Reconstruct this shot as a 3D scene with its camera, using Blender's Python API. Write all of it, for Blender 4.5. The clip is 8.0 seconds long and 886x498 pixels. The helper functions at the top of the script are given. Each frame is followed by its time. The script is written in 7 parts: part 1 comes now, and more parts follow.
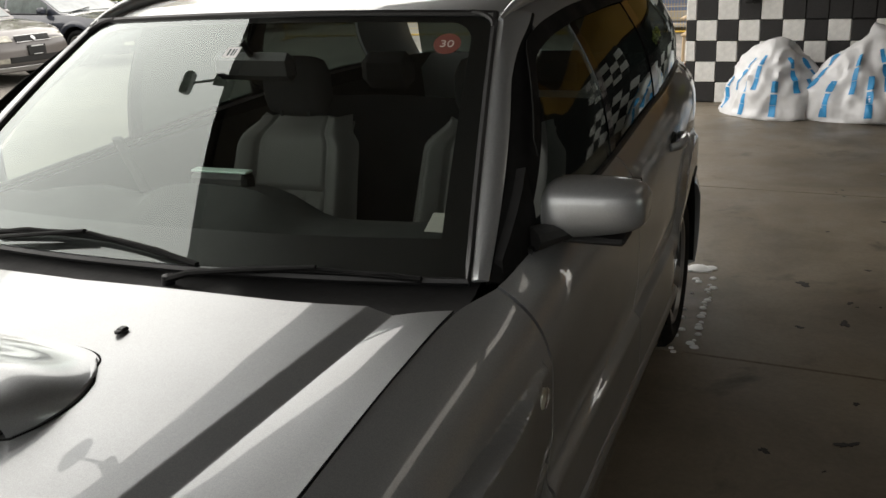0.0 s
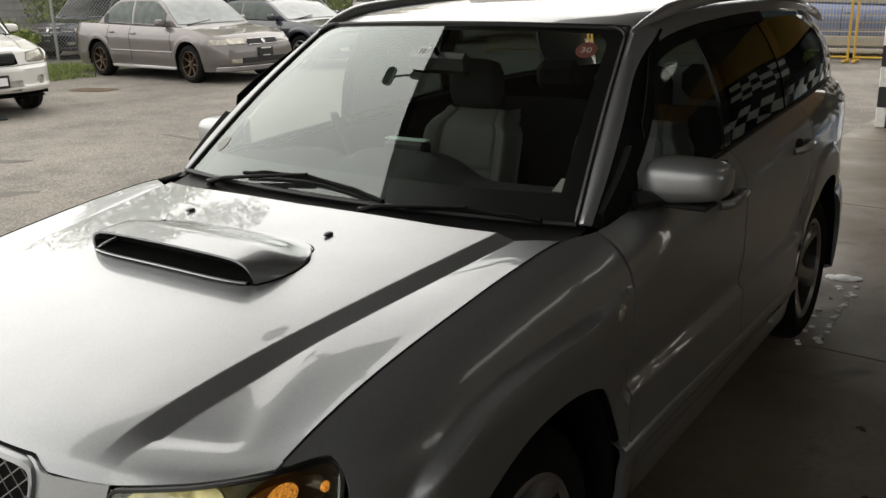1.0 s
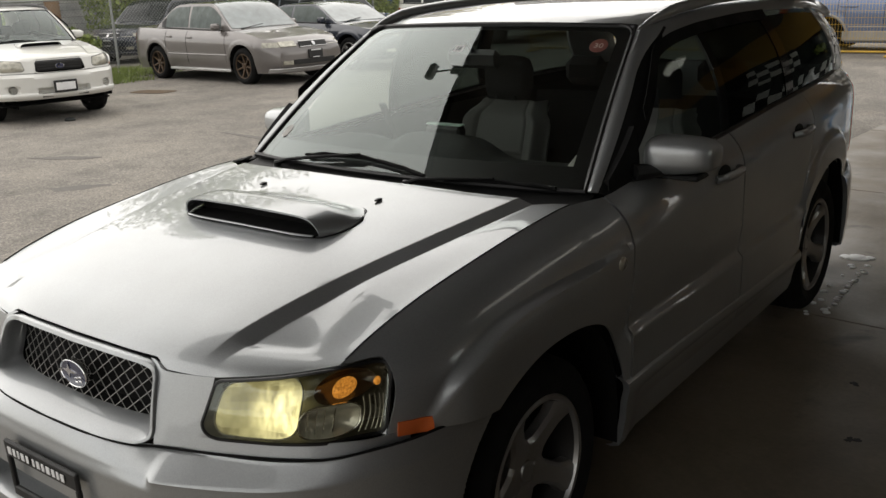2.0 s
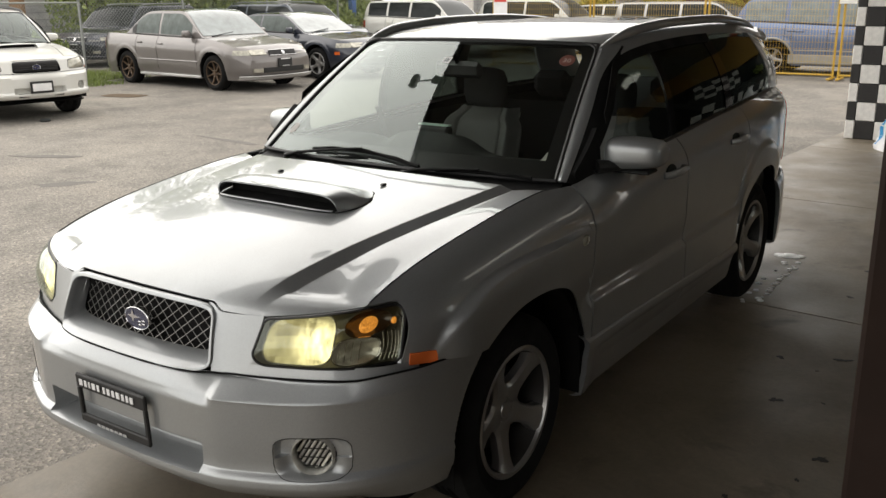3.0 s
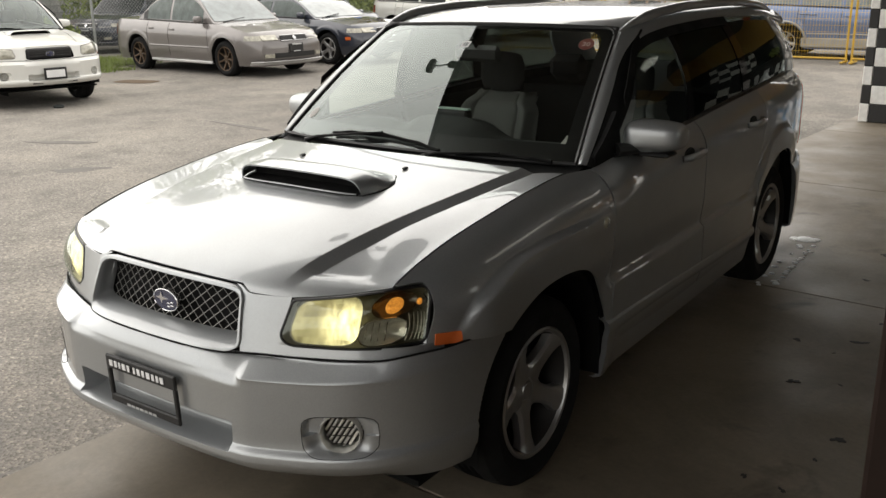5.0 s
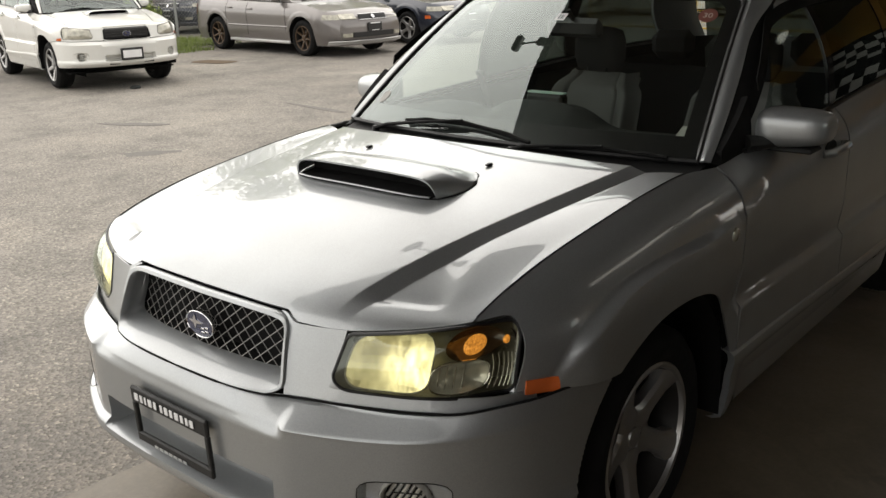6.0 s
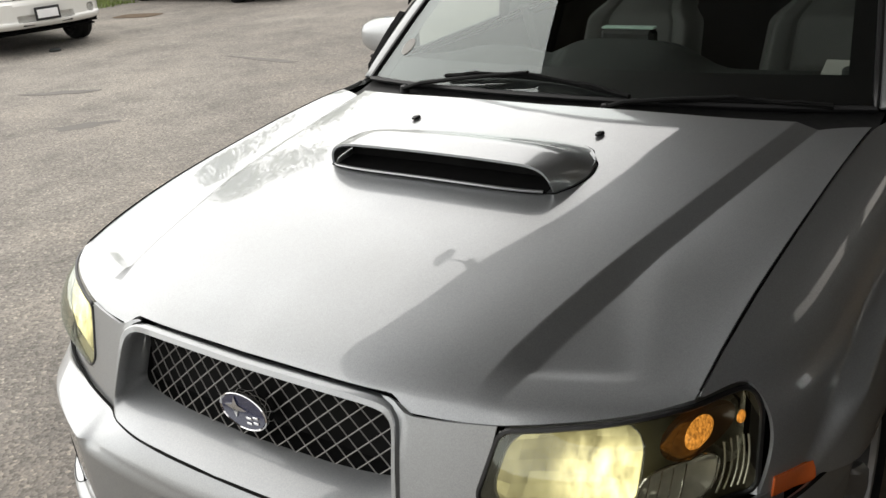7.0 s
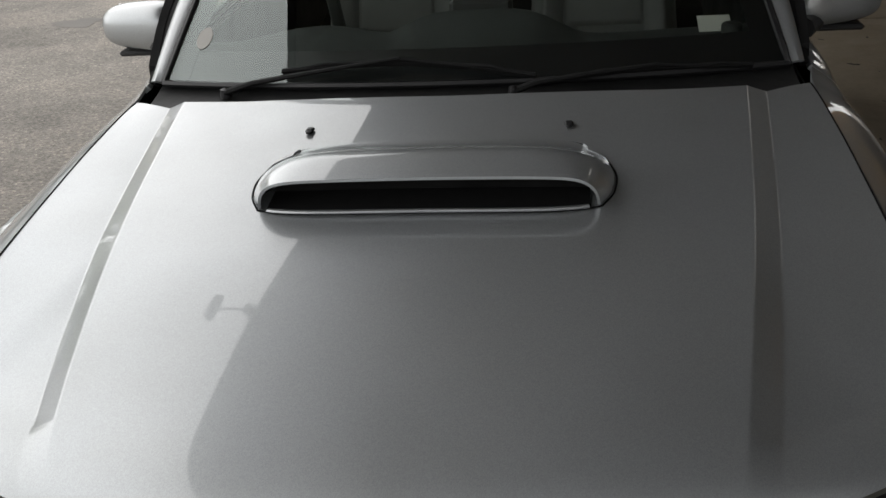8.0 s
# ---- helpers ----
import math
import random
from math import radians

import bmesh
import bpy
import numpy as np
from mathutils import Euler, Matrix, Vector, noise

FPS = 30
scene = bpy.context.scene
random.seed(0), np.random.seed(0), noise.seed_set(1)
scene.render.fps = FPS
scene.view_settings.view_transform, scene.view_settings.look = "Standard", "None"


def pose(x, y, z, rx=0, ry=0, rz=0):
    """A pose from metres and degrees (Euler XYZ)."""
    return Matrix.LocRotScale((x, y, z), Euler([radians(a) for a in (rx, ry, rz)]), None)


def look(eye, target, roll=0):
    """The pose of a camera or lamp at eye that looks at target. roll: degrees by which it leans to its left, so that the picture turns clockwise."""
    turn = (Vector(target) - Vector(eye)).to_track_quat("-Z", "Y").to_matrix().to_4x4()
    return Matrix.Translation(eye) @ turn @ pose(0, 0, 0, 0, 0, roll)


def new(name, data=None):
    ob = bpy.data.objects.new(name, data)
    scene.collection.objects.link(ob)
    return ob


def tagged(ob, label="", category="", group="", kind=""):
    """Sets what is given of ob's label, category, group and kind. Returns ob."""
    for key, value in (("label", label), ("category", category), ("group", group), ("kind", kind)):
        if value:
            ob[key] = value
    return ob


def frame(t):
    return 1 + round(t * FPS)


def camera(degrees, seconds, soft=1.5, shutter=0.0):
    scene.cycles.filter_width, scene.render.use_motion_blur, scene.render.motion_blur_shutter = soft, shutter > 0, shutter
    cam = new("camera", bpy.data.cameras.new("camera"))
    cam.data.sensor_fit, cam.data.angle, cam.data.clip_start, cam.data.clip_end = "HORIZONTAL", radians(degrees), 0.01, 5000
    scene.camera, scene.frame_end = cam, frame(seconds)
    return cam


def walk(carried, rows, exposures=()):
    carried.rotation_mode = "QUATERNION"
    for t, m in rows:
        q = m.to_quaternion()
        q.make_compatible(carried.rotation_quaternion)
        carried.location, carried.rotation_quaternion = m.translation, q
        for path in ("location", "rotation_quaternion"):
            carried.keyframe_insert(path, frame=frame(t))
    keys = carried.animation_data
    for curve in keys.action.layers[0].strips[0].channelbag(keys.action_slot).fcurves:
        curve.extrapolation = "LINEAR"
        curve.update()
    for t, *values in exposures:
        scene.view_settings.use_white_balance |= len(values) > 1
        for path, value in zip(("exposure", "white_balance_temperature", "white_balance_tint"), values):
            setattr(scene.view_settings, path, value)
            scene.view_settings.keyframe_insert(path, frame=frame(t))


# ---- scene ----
cam = camera(52.1, 8.0, shutter=0.0)
PATH = [
    (0, (1.251, -0.111, 1.567), (0.526, 1.648, 0.951), -2.6),
    (0.5, (1.415, -0.408, 1.57), (0.483, 1.264, 0.989), -1.1),
    (1, (1.645, -0.599, 1.584), (0.554, 0.977, 1.012), -1.4),
    (1.5, (1.766, -0.797, 1.577), (0.574, 0.678, 0.943), -2.2),
    (1.7, (1.841, -0.85, 1.594), (0.645, 0.636, 0.992), -2.4),
    (2.8, (2.115, -1.334, 1.619), (1.01, 0.24, 1.072), -1.1),
    (3, (2.151, -1.438, 1.637), (1.051, 0.142, 1.094), -0.6),
    (3.5, (2.187, -1.529, 1.643), (1.092, 0.062, 1.125), 0.1),
    (4, (2.183, -1.532, 1.644), (1.09, 0.054, 1.106), -0.4),
    (5.3, (2.079, -1.44, 1.628), (0.944, 0.099, 1.044), -1.1),
    (5.5, (2.02, -1.363, 1.611), (0.845, 0.144, 1.021), -1.1),
    (6, (1.805, -1.089, 1.578), (0.566, 0.357, 0.968), -1.5),
    (6.5, (1.475, -0.898, 1.547), (0.282, 0.566, 0.89), -3.6),
    (7, (1.069, -0.745, 1.523), (-0.044, 0.741, 0.778), -5.0),
    (7.5, (0.644, -0.574, 1.528), (-0.176, 1.067, 0.732), -4.3),
    (8, (0.213, -0.637, 1.554), (-0.043, 1.136, 0.664), -4.1),
]
walk(cam, [(t, look(eye, target, roll)) for t, eye, target, roll in PATH],
     [(0.0, 1.92, 7000, 10), (0.6, 1.76, 6950, 10), (1.2, 1.40, 6950, 10), (1.7, 1.27, 6900, 10), (2.8, 1.8, 7000, 10), (4.0, 1.8, 7000, 10), (6.0, 1.75, 7000, 10), (7.0, 1.72, 6800, 10), (7.5, 1.52, 6700, 10), (8.0, 1.5, 6600, 10)])

# ---- light ----
world = bpy.data.worlds.new("overcast")
scene.world = world
world.use_nodes = True
wn, wl = world.node_tree.nodes, world.node_tree.links
wn.clear()
sky = wn.new("ShaderNodeTexSky")
sky.sky_type = "NISHITA"
sky.sun_disc = False
sky.sun_elevation, sky.sun_rotation = radians(60), radians(-70)
sky.air_density, sky.dust_density, sky.ozone_density = 1.0, 0.15, 1.0
veil = wn.new("ShaderNodeHueSaturation")
veil.inputs["Saturation"].default_value = 0.07
bg = wn.new("ShaderNodeBackground")
bg.inputs["Strength"].default_value = 0.143
wout = wn.new("ShaderNodeOutputWorld")
wl.new(sky.outputs[0], veil.inputs["Color"])
# an overcast sky: the zenith half as bright again as the horizon
wco = wn.new("ShaderNodeTexCoord")
wsep = wn.new("ShaderNodeSeparateXYZ")
wl.new(wco.outputs["Generated"], wsep.inputs[0])
wlaw = wn.new("ShaderNodeMath")
wlaw.operation, wlaw.use_clamp = "MULTIPLY_ADD", True
wlaw.inputs[1].default_value, wlaw.inputs[2].default_value = 0.36, 0.64
wl.new(wsep.outputs["Z"], wlaw.inputs[0])
wmul = wn.new("ShaderNodeMix")
wmul.data_type, wmul.blend_type = "RGBA", "MULTIPLY"
wmul.inputs["Factor"].default_value = 1.0
wl.new(veil.outputs[0], wmul.inputs["A"])
wl.new(wlaw.outputs[0], wmul.inputs["B"])
wl.new(wmul.outputs["Result"], bg.inputs["Color"])
wl.new(bg.outputs[0], wout.inputs[0])
sun = new("sun", bpy.data.lights.new("sun", "SUN"))
sun.data.energy, sun.data.angle, sun.data.color = 0.5, radians(110), (1.0, 0.97, 0.93)
sun.matrix_world = look((-5, 1.8, 9.2), (0, 0, 0))

# ---- materials ----
def nodes_of(name):
    m = bpy.data.materials.new(name)
    m.use_nodes = True
    return m, m.node_tree.nodes, m.node_tree.links, m.node_tree.nodes["Principled BSDF"]


def tex_noise(n, l, scale, detail=4.0, rough=0.55, coords="Object", dist=0.0):
    c = n.new("ShaderNodeTexCoord")
    t = n.new("ShaderNodeTexNoise")
    t.inputs["Scale"].default_value, t.inputs["Detail"].default_value = scale, detail
    t.inputs["Roughness"].default_value, t.inputs["Distortion"].default_value = rough, dist
    l.new(c.outputs[coords], t.inputs["Vector"])
    return t.outputs["Fac"]


def ramp(n, l, fac, stops):
    r = n.new("ShaderNodeValToRGB")
    while len(r.color_ramp.elements) < len(stops):
        r.color_ramp.elements.new(0.5)
    for e, (p, c) in zip(r.color_ramp.elements, stops):
        e.position, e.color = p, (*c, 1)
    l.new(fac, r.inputs[0])
    return r.outputs[0]


def mixc(n, l, fac, a, b, how="MIX"):
    m = n.new("ShaderNodeMix")
    m.data_type, m.blend_type = "RGBA", how
    for sock, v in ((m.inputs["Factor"], fac), (m.inputs["A"], a), (m.inputs["B"], b)):
        if isinstance(v, bpy.types.NodeSocket):
            l.new(v, sock)
        elif isinstance(v, tuple):
            sock.default_value = (*v, 1)
        else:
            sock.default_value = v
    return m.outputs["Result"]


def bumped(n, l, b, fac, strength, dist):
    u = n.new("ShaderNodeBump")
    u.inputs["Strength"].default_value, u.inputs["Distance"].default_value = strength, dist
    l.new(fac, u.inputs["Height"])
    l.new(u.outputs[0], b.inputs["Normal"])


def plain(name, color, rough=0.5, metal=0.0, vary=0.12, scale=6.0, fine=60.0, bump=0.0, coat=0.0):
    m, n, l, b = nodes_of(name)
    dark = tuple(c * (1 - vary) for c in color)
    lite = tuple(min(1, c * (1 + vary)) for c in color)
    a = ramp(n, l, tex_noise(n, l, scale), [(0.3, dark), (0.7, lite)])
    f = tex_noise(n, l, fine, 3)
    l.new(mixc(n, l, 0.25, a, mixc(n, l, f, dark, lite)), b.inputs["Base Color"])
    b.inputs["Metallic"].default_value = metal
    r = ramp(n, l, tex_noise(n, l, scale * 1.7), [(0.3, (rough * 0.85,) * 3), (0.7, (min(1, rough * 1.15),) * 3)])
    l.new(r, b.inputs["Roughness"])
    if coat:
        b.inputs["Coat Weight"].default_value, b.inputs["Coat Roughness"].default_value = coat, 0.03
    if bump:
        bumped(n, l, b, f, bump, 0.004)
    return m


def car_paint(name, color, metal=0.75, rough=0.42, flake=0.12):
    m, n, l, b = nodes_of(name)
    c = n.new("ShaderNodeTexCoord")
    v = n.new("ShaderNodeTexVoronoi")
    v.inputs["Scale"].default_value = 900
    l.new(c.outputs["Object"], v.inputs["Vector"])
    dark = tuple(x * (1 - flake) for x in color)
    lite = tuple(min(1, x * (1 + flake)) for x in color)
    film = ramp(n, l, tex_noise(n, l, 3.0, 6, 0.6), [(0.35, (0.96, 0.95, 0.93)), (0.7, (1, 1, 1))])
    l.new(mixc(n, l, 1.0, mixc(n, l, v.outputs["Color"], dark, lite), film, "MULTIPLY"), b.inputs["Base Color"])
    b.inputs["Metallic"].default_value = metal
    l.new(ramp(n, l, tex_noise(n, l, 5.0, 6), [(0.3, (rough * 0.92,) * 3), (0.75, (rough * 1.1,) * 3)]), b.inputs["Roughness"])
    b.inputs["Coat Weight"].default_value = 1.0
    b.inputs["Coat IOR"].default_value = 1.5
    l.new(ramp(n, l, tex_noise(n, l, 9.0, 8, 0.7), [(0.4, (0.022,) * 3), (0.85, (0.06,) * 3)]), b.inputs["Coat Roughness"])
    return m


def pane_glass(name, tint, gloss=1.0, rough=0.0):
    """A clear pane: what lies behind it tinted, with the reflection of a flat sheet over it."""
    m, n, l, b = nodes_of(name)
    n.remove(b)
    t = n.new("ShaderNodeBsdfTransparent")
    t.inputs[0].default_value = (*tint, 1)
    g = n.new("ShaderNodeBsdfGlossy")
    g.inputs["Roughness"].default_value = rough
    g.inputs["Color"].default_value = (0.93, 1.0, 0.98, 1)
    # Schlick's law for one face of the sheet
    f = n.new("ShaderNodeLayerWeight")
    f.inputs["Blend"].default_value = 0.5
    p5 = n.new("ShaderNodeMath")
    p5.operation = "POWER"
    p5.inputs[1].default_value = 5.0
    l.new(f.outputs["Facing"], p5.inputs[0])
    k = n.new("ShaderNodeMath")
    k.operation, k.use_clamp = "MULTIPLY_ADD", True
    k.inputs[1].default_value, k.inputs[2].default_value = 0.955 * gloss, 0.045 * gloss
    x = n.new("ShaderNodeMixShader")
    l.new(p5.outputs[0], k.inputs[0])
    l.new(k.outputs[0], x.inputs[0])
    l.new(t.outputs[0], x.inputs[1])
    l.new(g.outputs[0], x.inputs[2])
    l.new(x.outputs[0], n["Material Output"].inputs[0])
    return m


def glow(name, color, strength):
    m, n, l, b = nodes_of(name)
    b.inputs["Base Color"].default_value = (*color, 1)
    b.inputs["Emission Color"].default_value = (*color, 1)
    b.inputs["Emission Strength"].default_value = strength
    b.inputs["Roughness"].default_value = 0.25
    return m


SILVER = car_paint("silver_paint", (0.378, 0.396, 0.408), 0.72, 0.43)
WHITE_PAINT = car_paint("white_paint", (0.68, 0.68, 0.65), 0.0, 0.4, 0.02)
GREY_BROWN = car_paint("warm_grey_paint", (0.182, 0.169, 0.164), 0.5, 0.4)
DARK_BLUE = car_paint("dark_blue_paint", (0.025, 0.03, 0.045), 0.2, 0.35)
SLATE = car_paint("slate_paint", (0.12, 0.14, 0.17), 0.5, 0.4)
BLUE_PAINT = car_paint("mid_blue_paint", (0.12, 0.17, 0.29), 0.4, 0.4)
PALE_SILVER = car_paint("pale_silver_paint", (0.5, 0.5, 0.5), 0.5, 0.4)
TRIM_GREY = plain("grey_cladding", (0.31, 0.30, 0.275), 0.5)
BLACK_TRIM = plain("black_trim", (0.006, 0.006, 0.0065), 0.42)
GLOSS_BLACK = plain("gloss_black_film", (0.006, 0.006, 0.0065), 0.06)
BLACK_MATT = plain("black_plastic", (0.012, 0.012, 0.012), 0.6, bump=0.2)
# near-black for the underbody and joints; also puts the shade of recesses into colour
GAP = plain("underbody_shade_black", (0.004, 0.004, 0.004), 0.9)
RUBBER = plain("tyre_rubber", (0.008, 0.008, 0.008), 0.85, bump=0.3)
CHROME = plain("chrome", (0.78, 0.78, 0.78), 0.08, 1.0, vary=0.03)
ALLOY = plain("silver_alloy", (0.39, 0.385, 0.38), 0.32, 0.8, vary=0.08)
MESH_GREY = plain("mesh_metal", (0.24, 0.235, 0.225), 0.4, 0.6)
DARK_IRON = plain("dull_iron", (0.035, 0.033, 0.032), 0.5, 0.5)
BRONZE = plain("bronze_alloy", (0.10, 0.066, 0.042), 0.4, 0.6)
SCREEN = pane_glass("windscreen_glass", (0.90, 0.94, 0.92), 2.0)
CLEAR = pane_glass("clear_inner_face", (0.90, 0.92, 0.91), 0.0)
DOOR_GLASS = pane_glass("door_glass", (0.80, 0.84, 0.82), 0.75)
SIDE_GLASS = pane_glass("tinted_glass", (0.25, 0.28, 0.27), 0.72)
LENS = pane_glass("lamp_lens", (0.90, 0.90, 0.85), 0.9, 0.03)
FOG_LENS = pane_glass("fog_lens_glass", (0.92, 0.92, 0.90), 0.35, 0.02)
DARK_GLASS = plain("dark_car_glass", (0.022, 0.026, 0.026), 0.08, 0.0, vary=0.2)
MID_GLASS = plain("grey_car_glass", (0.095, 0.115, 0.108), 0.12, 0.0, vary=0.4)
PALE_GLASS = plain("pale_car_glass", (0.16, 0.19, 0.19), 0.05, 0.0, vary=0.3, coat=1.0)
for m_ in (MID_GLASS, DARK_GLASS):
    for n_ in m_.node_tree.nodes:
        if n_.type == "BSDF_PRINCIPLED":
            n_.inputs["Specular IOR Level"].default_value = 0.18
RED_LENS = plain("red_lens", (0.35, 0.02, 0.015), 0.15, coat=1.0)
AMBER = plain("amber_reflector", (0.62, 0.13, 0.03), 0.2, coat=0.8)
LAMP_OFF = plain("clear_lamp", (0.40, 0.385, 0.32), 0.15, 0.3, vary=0.45, scale=16, coat=1.0)
REFLECTOR = plain("lamp_reflector", (0.75, 0.74, 0.70), 0.2, 0.55, vary=0.15, scale=60)
SMOKE = plain("lamp_bezel", (0.20, 0.195, 0.165), 0.3, 0.4)


def lit_reflector(name, color, low, high, scale, centre=None, reach=0.1):
    """A lit lamp's bowl: its facets glow unevenly."""
    m, n, l, b = nodes_of(name)
    b.inputs["Base Color"].default_value = (*[k * 0.5 for k in color], 1)
    b.inputs["Emission Color"].default_value = (*color, 1)
    c = n.new("ShaderNodeTexCoord")
    p = n.new("ShaderNodeMapping")
    p.inputs["Scale"].default_value = (scale, scale * 0.6, scale * 0.45)
    t = n.new("ShaderNodeTexNoise")
    t.inputs["Scale"].default_value, t.inputs["Detail"].default_value = 1.0, 3.0
    l.new(c.outputs["Object"], p.inputs["Vector"])
    l.new(p.outputs[0], t.inputs["Vector"])
    r = n.new("ShaderNodeMapRange")
    r.inputs["From Min"].default_value, r.inputs["From Max"].default_value = 0.3, 0.7
    r.inputs["To Min"].default_value, r.inputs["To Max"].default_value = low, high
    g = n.new("ShaderNodeNewGeometry")
    both_ = n.new("ShaderNodeMath")
    both_.operation = "MULTIPLY_ADD"
    both_.inputs[1].default_value = 0.11
    away = n.new("ShaderNodeMath")
    away.operation = "SUBTRACT"
    away.inputs[1].default_value = 0.055
    l.new(g.outputs["Random Per Island"], both_.inputs[0])
    l.new(t.outputs["Fac"], away.inputs[0])
    l.new(away.outputs[0], both_.inputs[2])
    l.new(both_.outputs[0], r.inputs["Value"])
    out = r.outputs[0]
    if centre:
        # the light falls off round the bulb
        a = n.new("ShaderNodeVectorMath")
        a.operation = "ABSOLUTE"
        l.new(c.outputs["Object"], a.inputs[0])
        d = n.new("ShaderNodeVectorMath")
        d.operation = "DISTANCE"
        l.new(a.outputs["Vector"], d.inputs[0])
        d.inputs[1].default_value = centre
        f = n.new("ShaderNodeMapRange")
        f.interpolation_type = "SMOOTHSTEP"
        f.inputs["From Min"].default_value, f.inputs["From Max"].default_value = reach, 0.0
        f.inputs["To Min"].default_value, f.inputs["To Max"].default_value = 0.10, 1.0
        l.new(d.outputs["Value"], f.inputs["Value"])
        k = n.new("ShaderNodeMath")
        k.operation = "MULTIPLY"
        l.new(out, k.inputs[0])
        l.new(f.outputs[0], k.inputs[1])
        out = k.outputs[0]
    l.new(out, b.inputs["Emission Strength"])
    b.inputs["Metallic"].default_value = 0.5
    b.inputs["Roughness"].default_value = 0.2
    return m


TUBE = glow("lit_diffuser", (1.0, 0.97, 0.92), 0.34)
BEAM_SOFT = lit_reflector("lit_reflector", (0.90, 0.83, 0.46), 0.22, 1.25, 45, (0.605, 0.225, 0.735), 0.105)
BULB = lit_reflector("lit_indicator", (1.0, 0.40, 0.07), 0.02, 0.36, 420)
BULB_SOFT = plain("amber_bulb_cover", (0.055, 0.038, 0.022), 0.2, coat=1.0)
LEATHER = plain("grey_leather", (0.155, 0.152, 0.145), 0.5, fine=220, bump=0.15)
DARK_CLOTH = plain("dark_cloth", (0.020, 0.020, 0.021), 0.9)
DASH = plain("dark_grey_dash", (0.033, 0.036, 0.035), 0.65, fine=250, bump=0.2)
PAPER_DIM = plain("faded_print", (0.46, 0.40, 0.36), 0.6)
WIPER = plain("wiper_rubber", (0.006, 0.006, 0.006), 0.8)
PAPER = plain("white_paper", (0.42, 0.41, 0.37), 0.7)
GREEN_BOX = plain("pale_green_case", (0.45, 0.60, 0.52), 0.4)
STICKER_RED = plain("red_sticker", (0.16, 0.055, 0.042), 0.5)
STICKER_TEAL = plain("dark_teal_print", (0.02, 0.05, 0.05), 0.5)
PLATE_BLUE = plain("emblem_blue", (0.03, 0.035, 0.08), 0.2, coat=1.0)
BAR_WHITE = plain("print_white", (0.78, 0.78, 0.78), 0.5)
BAR_GREY = plain("print_grey", (0.4, 0.4, 0.4), 0.5)
BAR_RED = plain("print_red", (0.6, 0.06, 0.05), 0.5)
BAR_BLUE = plain("print_blue", (0.03, 0.30, 0.62), 0.5)
BAG = plain("white_bag_plastic", (0.76, 0.76, 0.77), 0.32, fine=16, bump=1.0)
BROWN = plain("dark_brown_paint", (0.018, 0.0095, 0.0065), 0.7, vary=0.25, scale=3)
CANOPY = plain("canopy_soffit", (0.075, 0.062, 0.050), 0.8, vary=0.2, scale=2)
OCHRE = plain("ochre_wall", (0.42, 0.24, 0.05), 0.7, scale=2)
CHECK_WHITE = plain("white_block_paint", (0.82, 0.81, 0.78), 0.6, scale=18, fine=70, bump=0.9)
CHECK_BLACK = plain("black_block_paint", (0.015, 0.014, 0.014), 0.55, scale=18, fine=70, bump=0.9)
YELLOW = plain("yellow_steel", (0.50, 0.31, 0.04), 0.5)
GALV = plain("galvanised_steel", (0.30, 0.31, 0.30), 0.5, 0.6)
WOOD = plain("weathered_wood", (0.24, 0.14, 0.075), 0.8, scale=4)
POLE_WHITE = plain("white_post", (0.68, 0.67, 0.63), 0.6)
BLUE_POST = plain("blue_post", (0.06, 0.14, 0.36), 0.5)
TAN = plain("tan_plastic", (0.45, 0.33, 0.20), 0.5)
BOARDS = plain("red_brown_boards", (0.085, 0.042, 0.030), 0.8, scale=5)
BARK = plain("bark", (0.10, 0.075, 0.05), 0.9, scale=9, bump=0.8)
ROOF_GREY = plain("flat_roof", (0.2, 0.2, 0.2), 0.9)


def leaf_mat(name, a, b2):
    m, n, l, b = nodes_of(name)
    g = n.new("ShaderNodeNewGeometry")
    l.new(ramp(n, l, g.outputs["Random Per Island"], [(0.0, a), (0.6, b2), (1.0, tuple(c * 1.35 for c in b2))]), b.inputs["Base Color"])
    b.inputs["Roughness"].default_value = 0.6
    b.inputs["Transmission Weight"].default_value = 0.0
    return m


LEAF = leaf_mat("green_leaves", (0.10, 0.15, 0.03), (0.25, 0.30, 0.08))
LEAF_YELLOW = leaf_mat("yellow_green_leaves", (0.17, 0.17, 0.03), (0.40, 0.33, 0.07))
GRASS = leaf_mat("grass_blades", (0.08, 0.12, 0.025), (0.17, 0.22, 0.05))


